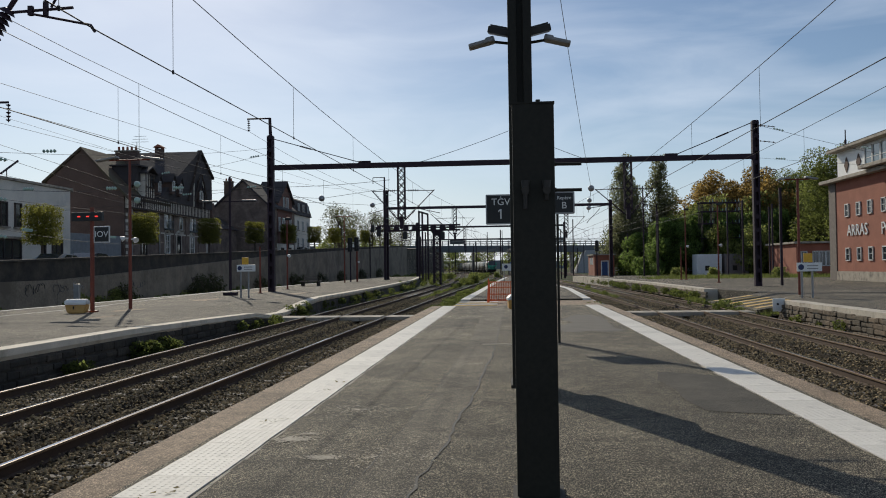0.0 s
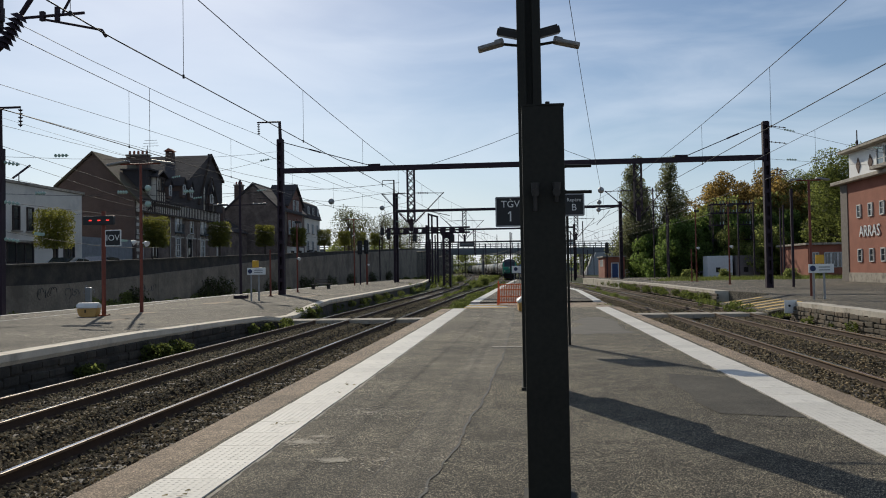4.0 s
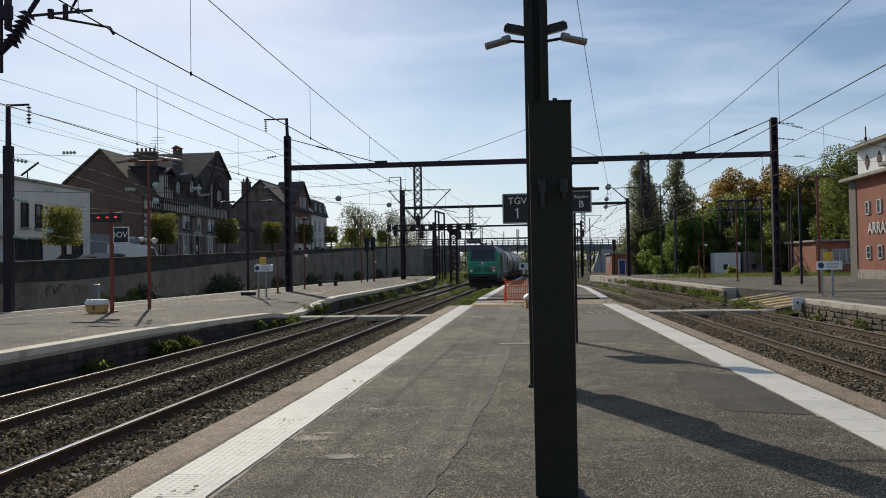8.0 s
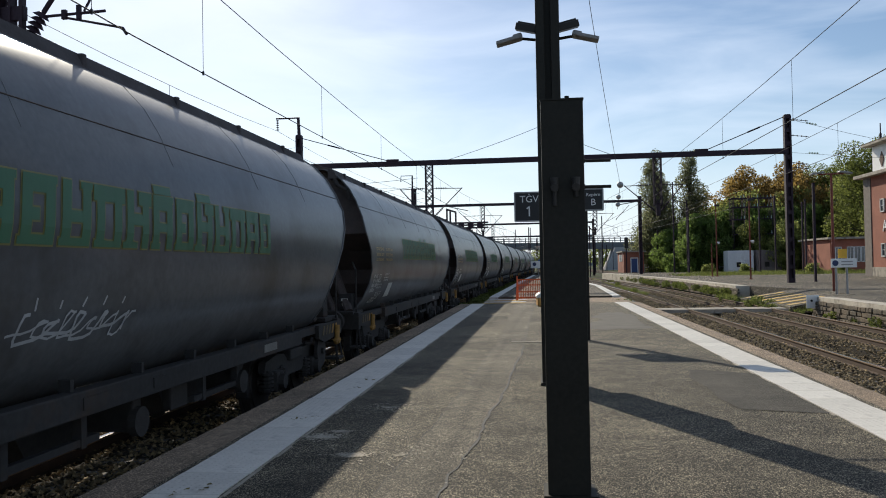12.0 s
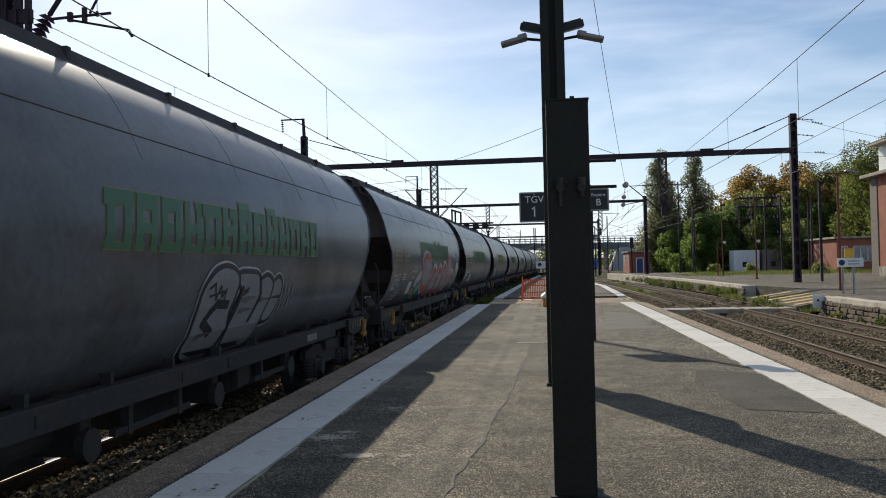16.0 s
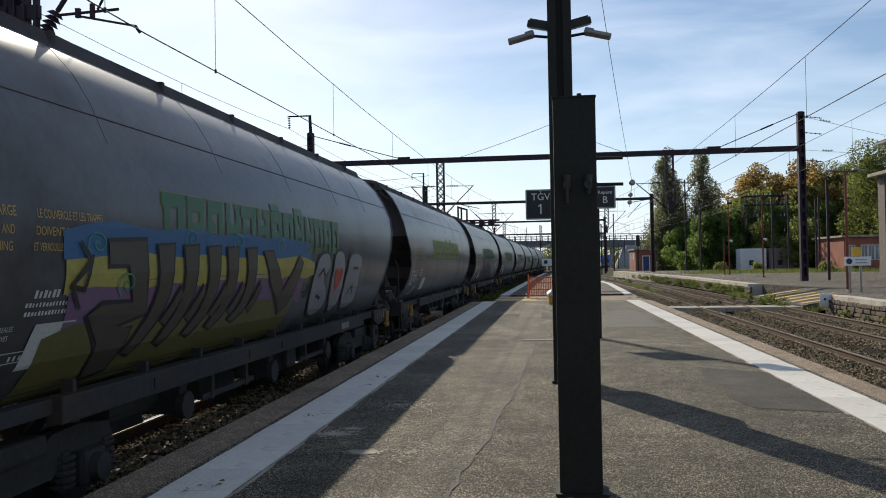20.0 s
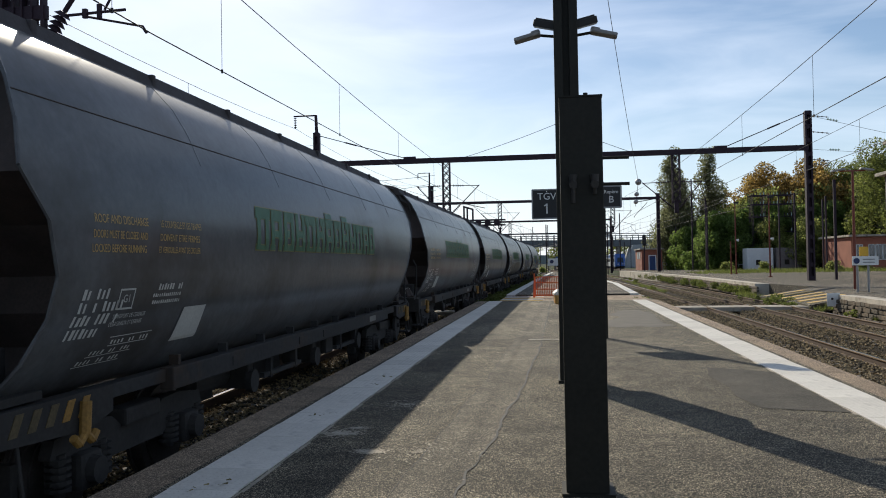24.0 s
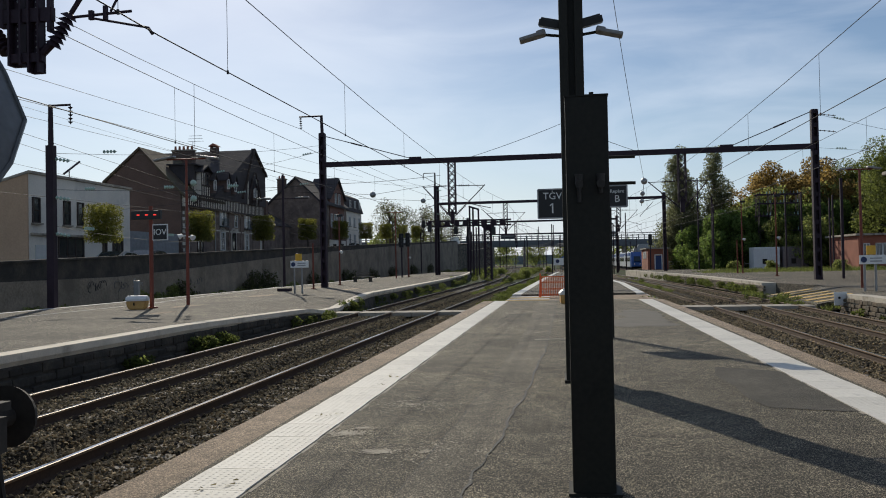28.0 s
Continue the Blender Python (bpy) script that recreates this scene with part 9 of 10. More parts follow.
def railcar(cars):
    rc = thing("regional_train", "white and blue regional passenger train with rounded nose", "train")
    for k in range(cars):
        y0 = k * 18.0
        bm = nb()
        poly_prism(bm, [(-1.4, y0 + (2.2 if k == 0 else 0), 0.5), (1.4, y0 + (2.2 if k == 0 else 0), 0.5), (1.45, y0 + (2.2 if k == 0 else 0), 2.8), (1.2, y0 + (2.2 if k == 0 else 0), 3.9), (-1.2, y0 + (2.2 if k == 0 else 0), 3.9), (-1.45, y0 + (2.2 if k == 0 else 0), 2.8)], (0, 17.4 - (2.2 if k == 0 else 0), 0))
        car = part("car_body", fixed(bm), RC_WHITE, rc)
        bm = nb()
        for s in (-1, 1):
            box(bm, (s * 1.38, y0 + 9.8, 3.3), (0.2, 14.6, 0.7))
        part("blue_band", bm, RC_BLUE, car)
        for q in range(7):
            for s in (-1, 1):
                bm = nb()
                box(bm, (s * 1.44, y0 + 3.4 + q * 2.1, 2.2), (0.05, 1.5, 0.9))
                part("window", bm, WINDOW_GLASS, car)
        bm = nb()
        box(bm, (0, y0 + 9, 0.35), (2.2, 14, 0.5))
        part("underframe", bm, UNDER, car)
    bm = nb()
    ring0 = [(-1.4, 2.2, 0.5), (1.4, 2.2, 0.5), (1.45, 2.2, 2.8), (1.2, 2.2, 3.9), (-1.2, 2.2, 3.9), (-1.45, 2.2, 2.8)]
    ring1 = [(-1.2, 0.6, 0.5), (1.2, 0.6, 0.5), (1.25, 0.9, 2.2), (1.0, 1.8, 3.5), (-1.0, 1.8, 3.5), (-1.25, 0.9, 2.2)]
    ring2 = [(-0.8, 0.0, 0.6), (0.8, 0.0, 0.6), (0.85, 0.2, 1.6), (0.7, 1.2, 2.9), (-0.7, 1.2, 2.9), (-0.85, 0.2, 1.6)]
    vs = [[bm.verts.new(p) for p in r] for r in (ring0, ring1, ring2)]
    for a, b in zip(vs, vs[1:]):
        for i in range(6):
            bm.faces.new((a[i], a[(i + 1) % 6], b[(i + 1) % 6], b[i]))
    bm.faces.new(vs[2])
    nose = part("nose", fixed(bm), RC_BLUE, rc, "blue rounded driver's cab")
    bm = nb()
    poly_prism(bm, [(-0.8, 0.18, 1.7), (0.8, 0.18, 1.7), (0.68, 1.12, 2.85), (-0.68, 1.12, 2.85)], (0, -0.04, 0.03))
    part("windscreen", fixed(bm), SCREEN, nose)
    for s in (-1, 1):
        bm = nb()
        tube(bm, (s * 0.62, 0.0, 1.15), (s * 0.62, -0.05, 1.15), 0.13, seg=12)
        part("headlight", bm, HEADLIGHT, nose)
    return rc


ter = railcar(4)
parked = railcar(1)
parked.matrix_basis = pose(0.9, 305, Z_RAIL)
bm = nb()
for x in (0.9, 16.6):
    for s in (-0.75, 0.75):
        sweep(bm, [(x + s, y, Z_RAIL) for y in range(150 if x > 5 else 240, 520, 10)], [(-0.036, -0.16), (0.036, -0.16), (0.036, 0), (-0.036, 0)])
tagged(part("yard_rails", bm, RAIL_SIDE), "rusty rails of the distant yard tracks", "railway track", kind="structure")
for x in (0.9, 16.6):
    bm = nb()
    sweep(bm, [(x, 145 if x > 5 else 240, Z_RAIL), (x, 520, Z_RAIL)], BED, closed=False)
    tagged(part("ballast_bed", bm, BALLAST), "grey-brown crushed stone ballast under the track", "ballast", kind="stuff")


# ---- markings and graffiti on the wagons ----
def paint(name, rgb):
    return mat(name, rgb, 0.5, var=0.14, scale=2.5, fine=18, bump=0.02)


PINK, SKY, LEMON, RED, PALE, VIOLET, TEAL, ORANGE_P, INK, SILVER = (paint("spray_" + n, c) for n, c in (
    ("pink", (0.36, 0.075, 0.15)), ("blue", (0.028, 0.105, 0.23)), ("yellow", (0.34, 0.29, 0.06)), ("red", (0.36, 0.042, 0.028)), ("pale", (0.38, 0.385, 0.39)),
    ("violet", (0.15, 0.085, 0.155)), ("teal", (0.035, 0.25, 0.15)), ("orange", (0.27, 0.135, 0.045)), ("ink", (0.010, 0.010, 0.014)), ("silver", (0.215, 0.215, 0.22))))


def blob(cy, cz, ry, rz, lean=0.0, n=18):
    out = []
    for i in range(n):
        a = math.tau * i / n
        z = rz * math.sin(a)
        out.append((cy + ry * math.cos(a) + lean * z, cz + z))
    return out


def stroke(pts, w):
    """Straight brush strokes of width w along a polyline."""
    out = []
    for (ya, za), (yb, zb) in zip(pts, pts[1:]):
        d = math.hypot(yb - ya, zb - za) or 1e-6
        ey, ez = (yb - ya) / d * w * 0.42, (zb - za) / d * w * 0.42
        ny, nz = -(zb - za) / d * w / 2, (yb - ya) / d * w / 2
        out.append([(ya - ey + ny, za - ez + nz), (ya - ey - ny, za - ez - nz), (yb + ey - ny, zb + ez - nz), (yb + ey + ny, zb + ez + nz)])
    return out


def loop(pts, n=4):
    """A smooth closed outline through a few points."""
    out, k = [], len(pts)
    for i in range(k):
        p0, p1, p2, p3 = (pts[(i + j - 1) % k] for j in range(4))
        for q in range(n):
            t = q / n
            out.append(tuple(0.5 * (2 * p1[c] + (p2[c] - p0[c]) * t + (2 * p0[c] - 5 * p1[c] + 4 * p2[c] - p3[c]) * t * t + (3 * p1[c] - p0[c] - 3 * p2[c] + p3[c]) * t ** 3) for c in (0, 1)))
    return out


def swell(pts, d):
    """The outline moved outwards by d (inwards below zero)."""
    area = sum(a[0] * b[1] - b[0] * a[1] for a, b in zip(pts, pts[1:] + pts[:1]))
    turn = 1.0 if area > 0 else -1.0
    out, k = [], len(pts)
    for i in range(k):
        a, b = Vector(pts[i - 1]), Vector(pts[(i + 1) % k])
        e = (b - a).normalized()
        out.append((pts[i][0] + e.y * d * turn, pts[i][1] - e.x * d * turn))
    return out


def flick(y, z, length, width, ang):
    """A tear-shaped spray flick with its tip away from (y, z)."""
    c, s = math.cos(radians(ang)), math.sin(radians(ang))
    base = [(0, 0.35), (0.25, 0.5), (0.5, 0.4), (1, 0.0), (0.5, -0.2), (0.2, -0.45), (0, -0.3)]
    return [(y + u * length * c - v * width * s, z + u * length * s + v * width * c) for u, v in base]


def kept(shapes):
    return [[(p[0], min(3.6, max(1.04, p[1]))) for p in q] for q in shapes]


def spray(w, name, shapes, material, lift, label=""):
    return on_shell(name, kept(shapes), material, w, lift, label, 0.00012)


FORMS = (
    ((0, 0.2), (0.5, 1), (0.35, 0.1), (1, 0.8)),
    ((0, 0.9), (0.6, 0.6), (0.1, 0.3), (0.9, 0), (1, 0.5)),
    ((0.1, 0), (0.3, 0.9), (1, 1), (0.7, 0.45)),
    ((0, 0.5), (0.45, 1), (0.9, 0.5), (0.5, 0), (0.2, 0.3)),
    ((0, 0), (0.25, 0.7), (0.6, 0.2), (1, 1)),
    ((0.1, 1), (0.35, 0.2), (0.6, 0.55), (0.95, 0.1), (0.9, 0.7)),
)


def wild(w, seed, y0, y1, z0, z1, n, width, layers, slant=0.2, inner=None):
    """Angular interlocked shapes in several outlines, the widest below."""
    r = random.Random(seed)
    step = (y1 - y0) / n
    paths = []
    for k in range(n):
        f = r.choice(FORMS)
        lift_z, tall = r.uniform(-0.06, 0.06), (z1 - z0) * r.uniform(0.85, 1.08)
        paths.append([(y0 + step * (k + 0.04 + 0.92 * u) + slant * v * tall, z0 + lift_z + v * tall) for u, v in f])
    for q, (m, extra) in enumerate(layers):
        spray(w, "graffiti_outline" if q < len(layers) - 1 else "graffiti_fill", [s for p in paths for s in stroke(p, width + 2 * extra)], m, 0.009 + 0.006 * q)
    if inner:
        lines = []
        for p in paths:
            for a, b in zip(p, p[1:]):
                if r.random() < 0.6:
                    f0, f1 = r.uniform(0.1, 0.3), r.uniform(0.5, 0.8)
                    lines += stroke([(a[0] + (b[0] - a[0]) * f0 + width * 0.2, a[1] + (b[1] - a[1]) * f0), (a[0] + (b[0] - a[0]) * f1 + width * 0.2, a[1] + (b[1] - a[1]) * f1)], 0.022)
        spray(w, "graffiti_strokes", lines, inner, 0.009 + 0.006 * len(layers))


def scribble(w, seed, y0, y1, z0, z1, n, m, width=0.028, label="thin sprayed scribble"):
    """Loose looping spray lines, one over the other, with a few dashes above."""
    r = random.Random(seed)
    h = z1 - z0
    for turn in range(2):
        pts, k = [], 11 * n
        a0, bent, rise = r.uniform(0, 6), r.uniform(0.6, 1.1), r.uniform(-0.12, 0.16)
        for j in range(k + 1):
            u = j / k
            a = a0 + u * n * math.tau * bent
            wob = 0.3 + 0.16 * math.sin(2.3 * u * n + a0)
            pts.append((y0 + (y1 - y0) * u + 0.55 * h * math.cos(a) * (0.6 + 0.4 * math.sin(5 * u)) + 0.35 * h * math.sin(a), (z0 + z1) / 2 + h * (rise * (2 * u - 1) + wob * math.sin(a + 0.6 * math.sin(2 * a + turn)))))
        spray(w, "graffiti_scrawl", stroke(pts, width * (1.0 - 0.3 * turn)), m, 0.004 + 0.0012 * turn, label)
    dashes = [s for q in range(n) for s in stroke([(y0 + (y1 - y0) * (q + 0.5) / n, z1 + 0.1 * h), (y0 + (y1 - y0) * (q + 0.5) / n + r.uniform(0.02, 0.16) * h, z1 + r.uniform(0.25, 0.45) * h)], width * 0.8)]
    spray(w, "graffiti_dash", dashes, m, 0.004, "short sprayed dashes")


def shell_words(text, size, y, z, tilt, material, w, name="sprayed_words", lift=0.03, align="CENTER", wide=0.0):
    """Hand-sprayed words that follow the curved side."""
    ob = words(name, text, size, Matrix(), material, w, 0.0, align)
    c, s = math.cos(radians(tilt)), math.sin(radians(tilt))
    k = wide / max(v.co.x for v in ob.data.vertices) if wide else 1.0
    for v in ob.data.vertices:
        u, q = v.co.x * k, v.co.y
        yy, zz = y + u * c - q * s, z + u * s + q * c
        v.co = (shell_half(zz) + lift, yy, zz)
    return ob


# green slab blocks with a thin yellow rim
def livery_shapes():
    green, rim = [], []
    y = -3.05
    kinds = (2, 0, 3, 1, 2, 4, 0, 3, 4, 1, 2, 0, 3)
    for i, kind in enumerate(kinds):
        h0, h1, wd = 2.3, 2.8, 0.385
        stem = 0.115
        cells = [(0.0, stem, h0, h1), (wd - stem, wd, h0, h1)]
        cells += {0: [(0.1, 0.27, 2.66, h1), (0.1, 0.27, 2.46, 2.54)], 1: [(0.1, 0.27, 2.48, 2.57), (0.1, 0.27, h0, 2.36)], 2: [(-0.05, wd + 0.05, 2.67, h1), (0.1, 0.27, h0, 2.35)],
                  3: [(0.1, 0.27, 2.67, h1), (0.1, 0.27, h0, 2.37), (0.1, 0.2, 2.47, 2.56)], 4: [(0.1, 0.27, 2.5, 2.6), (-0.05, 0.2, h0, 2.35), (0.2, wd + 0.05, 2.68, h1)]}[kind]
        cells += [(-0.025, stem + 0.03, h0, h0 + 0.055), (wd - stem - 0.03, wd + 0.02, h1 - 0.055, h1)]
        if i in (6, 8):
            cells.append((0.02, wd - 0.02, 2.81, 2.89))
        for u0, u1, v0, v1 in cells:
            e = 0.014
            for out, k in ((green, 0.0), (rim, e)):
                q = bar(y + u0 - k, y + u1 + k, v0 - k, v1 + k, 0.0)
                out.append([(p[0] + 0.24 * (p[1] - h0), p[1]) for p in q])
        y += wd + 0.088
    return green, rim


LIV_GREEN, LIV_RIM = livery_shapes()
RIM_PAINT = paint("rim_yellow_green", (0.23, 0.20, 0.035))
RIM_BRIGHT = paint("rim_bright_yellow", (0.40, 0.37, 0.05))
LIME_BLOCK = paint("lettering_lime", (0.17, 0.215, 0.045))
RIM_FADED = paint("rim_faded", (0.17, 0.15, 0.03))
def line_of_marks(y, z, words_long, h, ch=0.042, gap=0.022, slant=0.012, seed=0):
    """A row of small upright bars of a line of writing, with gaps between its words."""
    r = random.Random(seed + int(z * 100))
    out = []
    for n in words_long:
        for _ in range(n):
            out.append(bar(y, y + ch * r.uniform(0.6, 1.0), z, z + h * r.choice((1.0, 1.0, 0.85)), slant))
            y += ch + gap
        y += 0.07
    return out


MARKS = []
for k, (y, n, h) in enumerate(((-6.5, (2, 3), 0.08), (-6.53, (2, 1, 5), 0.08), (-6.58, (4, 3, 1), 0.08), (-6.6, (7,), 0.075))):
    MARKS += line_of_marks(y, 1.87 - 0.098 * k, n, h, 0.043, 0.02, 0.02, 30 + k)
MARKS += [bar(-5.97, -5.73, 1.925, 1.94, 0.0), bar(-5.99, -5.75, 1.77, 1.785, 0.0), bar(-5.99, -5.975, 1.785, 1.925, 0.02), bar(-5.765, -5.75, 1.785, 1.925, 0.02)]
MARKS += line_of_marks(-5.34, 1.91, (6, 2), 0.055, 0.036, 0.014, 0.012, 50) + line_of_marks(-5.42, 1.85, (14,), 0.03, 0.026, 0.012, 0.006, 51) + line_of_marks(-5.42, 1.79, (14,), 0.03, 0.026, 0.012, 0.006, 52)
for k, (ya, yb) in enumerate(((-5.9, -5.3), (-6.15, -5.5), (-6.25, -5.6))):
    MARKS += line_of_marks(ya, 1.49 - 0.07 * k, (4, 2, 3), 0.034, 0.032, 0.022, 0.006, 60 + k)
    MARKS += [bar(ya - 0.03, yb, 1.475 - 0.07 * k, 1.481 - 0.07 * k)]
MARKS += [bar(-5.93, -5.25, 1.545, 1.552)]
PLACARD = [[(-4.82, 1.41), (-4.28, 1.41), (-4.29, 1.73), (-4.77, 1.73)]]

shared = {}
NOTICES = [("n%d" % k, text, size, wide, y, z, GOLD_PAINT if k < 6 else CREAM_PAINT) for k, (text, size, wide, y, z) in enumerate((
    ("ROOF AND DISCHARGE", 0.10, 0.82, -6.38, 2.49), ("DOORS MUST BE CLOSED AND", 0.09, 0.82, -6.40, 2.37), ("LOCKED BEFORE RUNNING", 0.09, 0.82, -6.42, 2.26),
    ("LE COUVERCLE ET LES TRAPPES", 0.09, 0.82, -5.34, 2.49), ("DOIVENT ETRE FERMES", 0.09, 0.80, -5.36, 2.37), ("ET VERROUILLES AVANT DE CIRCULER", 0.08, 0.83, -5.38, 2.26),
    ("G1", 0.09, 0.1, -5.91, 1.855), ("TRANSPORT DE CEREALES", 0.05, 0.52, -6.02, 1.715), ("OLEAGINEUX ET DERIVES", 0.05, 0.52, -6.04, 1.655)))]


def stamped(name, shapes, material, w, lift, label, step=0.0, shift=0.0):
    """The same painted marks on every wagon: one mesh, an object for each."""
    if name not in shared:
        shared[name] = on_shell(name, shapes, material, w, lift, label, step)
        return
    o = new(shared[name].name.split(".")[0], shared[name].data)
    o.parent = w
    o.location.y = shift
    o["label"] = label


def graffiti(w, i):
    r = random.Random(i)
    if i == 5:
        wild(w, 5, -4.1, 3.2, 1.2, 2.3, 5, 0.46, ((RUST_P, 0.1), (MAUVE, 0.0)), 0.25, SILVER)
        spray(w, "graffiti_flick", [flick(-4.6, 1.9, 0.8, 0.3, 120), flick(-4.5, 1.6, 0.7, 0.25, 160), flick(3.7, 2.0, 0.8, 0.28, 60), flick(4.0, 1.75, 1.3, 0.3, 14)], LIME, 0.024)
        spray(w, "graffiti_flick", [flick(3.4, 1.85, 1.3, 0.42, 22), flick(3.5, 1.55, 1.2, 0.3, -6), flick(3.3, 1.3, 0.9, 0.3, -30)], SKY, 0.022)
        spray(w, "graffiti_flick", [flick(3.5, 2.36, 0.5, 0.16, 112), flick(3.75, 2.36, 0.45, 0.13, 100), flick(4.9, 2.1, 0.3, 0.12, 40), flick(4.1, 1.8, 0.45, 0.14, 10), flick(2.6, 1.6, 0.5, 0.16, 70), flick(-4.3, 2.1, 0.35, 0.12, 110)], PALE, 0.028)
    elif i == 6:
        first_letter = loop([(-0.73, 1.23), (-0.86, 1.56), (-0.84, 1.85), (-0.64, 2.05), (-0.32, 2.13), (-0.03, 2.09), (0.1, 1.97), (0.03, 1.8), (-0.02, 1.66), (0.06, 1.5), (0.18, 1.33), (0.26, 1.16), (-0.05, 1.1)])
        second_letter = loop([(0.36, 1.13), (0.16, 1.39), (0.12, 1.68), (0.25, 1.87), (0.1, 2.05), (0.67, 2.05), (0.81, 1.97), (1.05, 2.02), (1.28, 1.93), (1.25, 1.77), (1.16, 1.52), (1.2, 1.25), (1.0, 1.12)])
        third_letter = loop([(1.24, 1.48), (1.27, 1.73), (1.33, 1.92), (1.51, 1.99), (1.66, 1.9), (1.63, 1.72), (1.53, 1.51)])
        for j, q in enumerate((third_letter, second_letter, first_letter)):
            spray(w, "graffiti_rim", [swell(q, 0.085)], PALE, 0.009 + 0.0006 * j)
            spray(w, "graffiti_outline", [swell(q, 0.06)], INK, 0.012 + 0.003 * j)
            spray(w, "graffiti_fill", [q], SILVER, 0.0135 + 0.003 * j)
        spray(w, "graffiti_strokes", stroke([(-0.14, 1.73), (-0.42, 1.75), (-0.54, 1.67), (-0.64, 1.56), (-0.36, 1.44)], 0.1), INK, 0.024)
        spray(w, "graffiti_strokes", stroke([(0.26, 1.89), (0.17, 1.68), (0.1, 1.42), (0.16, 1.17)], 0.075), INK, 0.0245)
        spray(w, "graffiti_strokes", stroke([(0.82, 1.97), (0.88, 1.82), (0.74, 1.5)], 0.055), INK, 0.025)
        spray(w, "graffiti_scrawl", stroke([(-0.69, 1.92), (-0.56, 1.97), (-0.5, 1.8), (-0.4, 1.94), (-0.34, 1.82), (-0.24, 1.9), (-0.26, 1.8)], 0.03) + stroke([(-0.66, 1.84), (-0.3, 1.88)], 0.025) + stroke([(0.32, 1.86), (0.46, 1.9)], 0.025) + stroke([(0.3, 1.82), (0.44, 1.86)], 0.025), INK, 0.0255)
        spray(w, "graffiti_scrawl", stroke([(1.72, 1.92), (1.8, 1.56), (1.88, 1.9), (1.94, 1.6), (2.02, 1.88), (2.1, 1.62), (2.2, 1.86), (2.24, 1.66)], 0.03), SILVER, 0.010)
        spray(w, "graffiti_shade", [flick(0.3, 1.75, 0.5, 0.08, 4), flick(0.3, 1.63, 0.46, 0.07, 2), flick(0.9, 1.74, 0.24, 0.06, 0), flick(-0.7, 1.4, 0.4, 0.07, 6)], DULL, 0.0258)
    elif i == 7:
        oval = loop([(-2.37, 1.6), (-2.5, 1.95), (-2.34, 2.25), (-2.05, 2.44), (-1.6, 2.51), (-1.15, 2.46), (-0.8, 2.25), (-0.72, 1.95), (-0.85, 1.65), (-1.2, 1.42), (-1.8, 1.4)])
        spray(w, "graffiti_rim", [swell(oval, 0.06)], PALE, 0.012)
        spray(w, "graffiti_ring", [oval], RED, 0.015)
        spray(w, "graffiti_fill", [swell(oval, -0.17)], SILVER, 0.018)
        spray(w, "graffiti_strokes", stroke([(-2.1, 2.02), (-1.95, 2.2), (-1.75, 2.28)], 0.025) + stroke([(-2.0, 1.98), (-1.88, 2.13)], 0.025), INK, 0.021)
        for k in range(3):
            y = 0.05 + 1.2 * k
            arch = loop([(y - 0.62, 1.22), (y - 0.6, 1.6), (y - 0.42, 1.95 + 0.1 * (k == 2)), (y, 2.12 + 0.1 * (k == 2)), (y + 0.42, 1.95 + 0.1 * (k == 2)), (y + 0.6, 1.6), (y + 0.5, 1.22)])
            spray(w, "graffiti_rim", [swell(arch, 0.1)], PALE, 0.010 + 0.0004 * k)
            spray(w, "graffiti_ring", [arch], RED, 0.013 + 0.0004 * k)
            spray(w, "graffiti_outline", [swell(arch, -0.13)], INK, 0.0155 + 0.0004 * k)
            spray(w, "graffiti_fill", [swell(arch, -0.17)], SILVER, 0.018 + 0.0004 * k)
        big = loop([(3.1, 1.4), (2.95, 1.85), (3.05, 2.3), (3.35, 2.55), (3.72, 2.55), (4.0, 2.42), (4.09, 2.15), (4.06, 1.85), (3.95, 1.5), (3.6, 1.25)])
        spray(w, "graffiti_rim", [big], PALE, 0.020)
        spray(w, "graffiti_ring", [swell(big, -0.06)], RED, 0.022)
        spray(w, "graffiti_fill", [swell(big, -0.18)], SILVER, 0.024)
        spray(w, "graffiti_strokes", stroke([(3.76, 2.06), (3.82, 1.95), (3.84, 1.85)], 0.022), INK, 0.0265)
        spray(w, "graffiti_cloud", [loop([(4.02, 1.76), (4.12, 2.0), (4.32, 2.07), (4.47, 2.02), (4.6, 2.0), (4.75, 2.02), (4.92, 1.94), (5.05, 1.87), (5.2, 1.83), (5.29, 1.72), (5.3, 1.55), (4.8, 1.5), (4.3, 1.55)])], PALE, 0.0195)
        for j, (y, z, ry, rz) in enumerate(((4.3, 1.66, 0.24, 0.28), (4.69, 1.64, 0.2, 0.25), (5.03, 1.6, 0.15, 0.19))):
            spray(w, "graffiti_ring", [blob(y, z, ry, rz, 0.3, 20)], RED, 0.0215 + 0.0006 * j)
            spray(w, "graffiti_outline", [blob(y - 0.03, z - 0.08, ry * 0.8, rz * 0.78, 0.4, 20)], INK, 0.0235 + 0.0006 * j)
            spray(w, "graffiti_fill", [blob(y - 0.04, z - 0.08, ry * 0.62, rz * 0.68, 0.4, 20)], SILVER, 0.0255 + 0.0006 * j)
        spray(w, "graffiti_fill", [loop([(4.93, 1.99), (5.27, 2.0), (5.55, 1.86), (5.8, 1.72), (5.75, 1.55), (5.45, 1.43), (5.2, 1.38), (5.24, 1.52), (5.37, 1.62), (5.28, 1.78), (5.1, 1.86)])], TEAL, 0.028)
        spray(w, "graffiti_ring", stroke([(4.9, 2.01), (5.22, 2.04), (5.39, 2.02), (5.54, 1.92), (5.72, 1.82), (5.84, 1.74)], 0.075), RED, 0.0285)
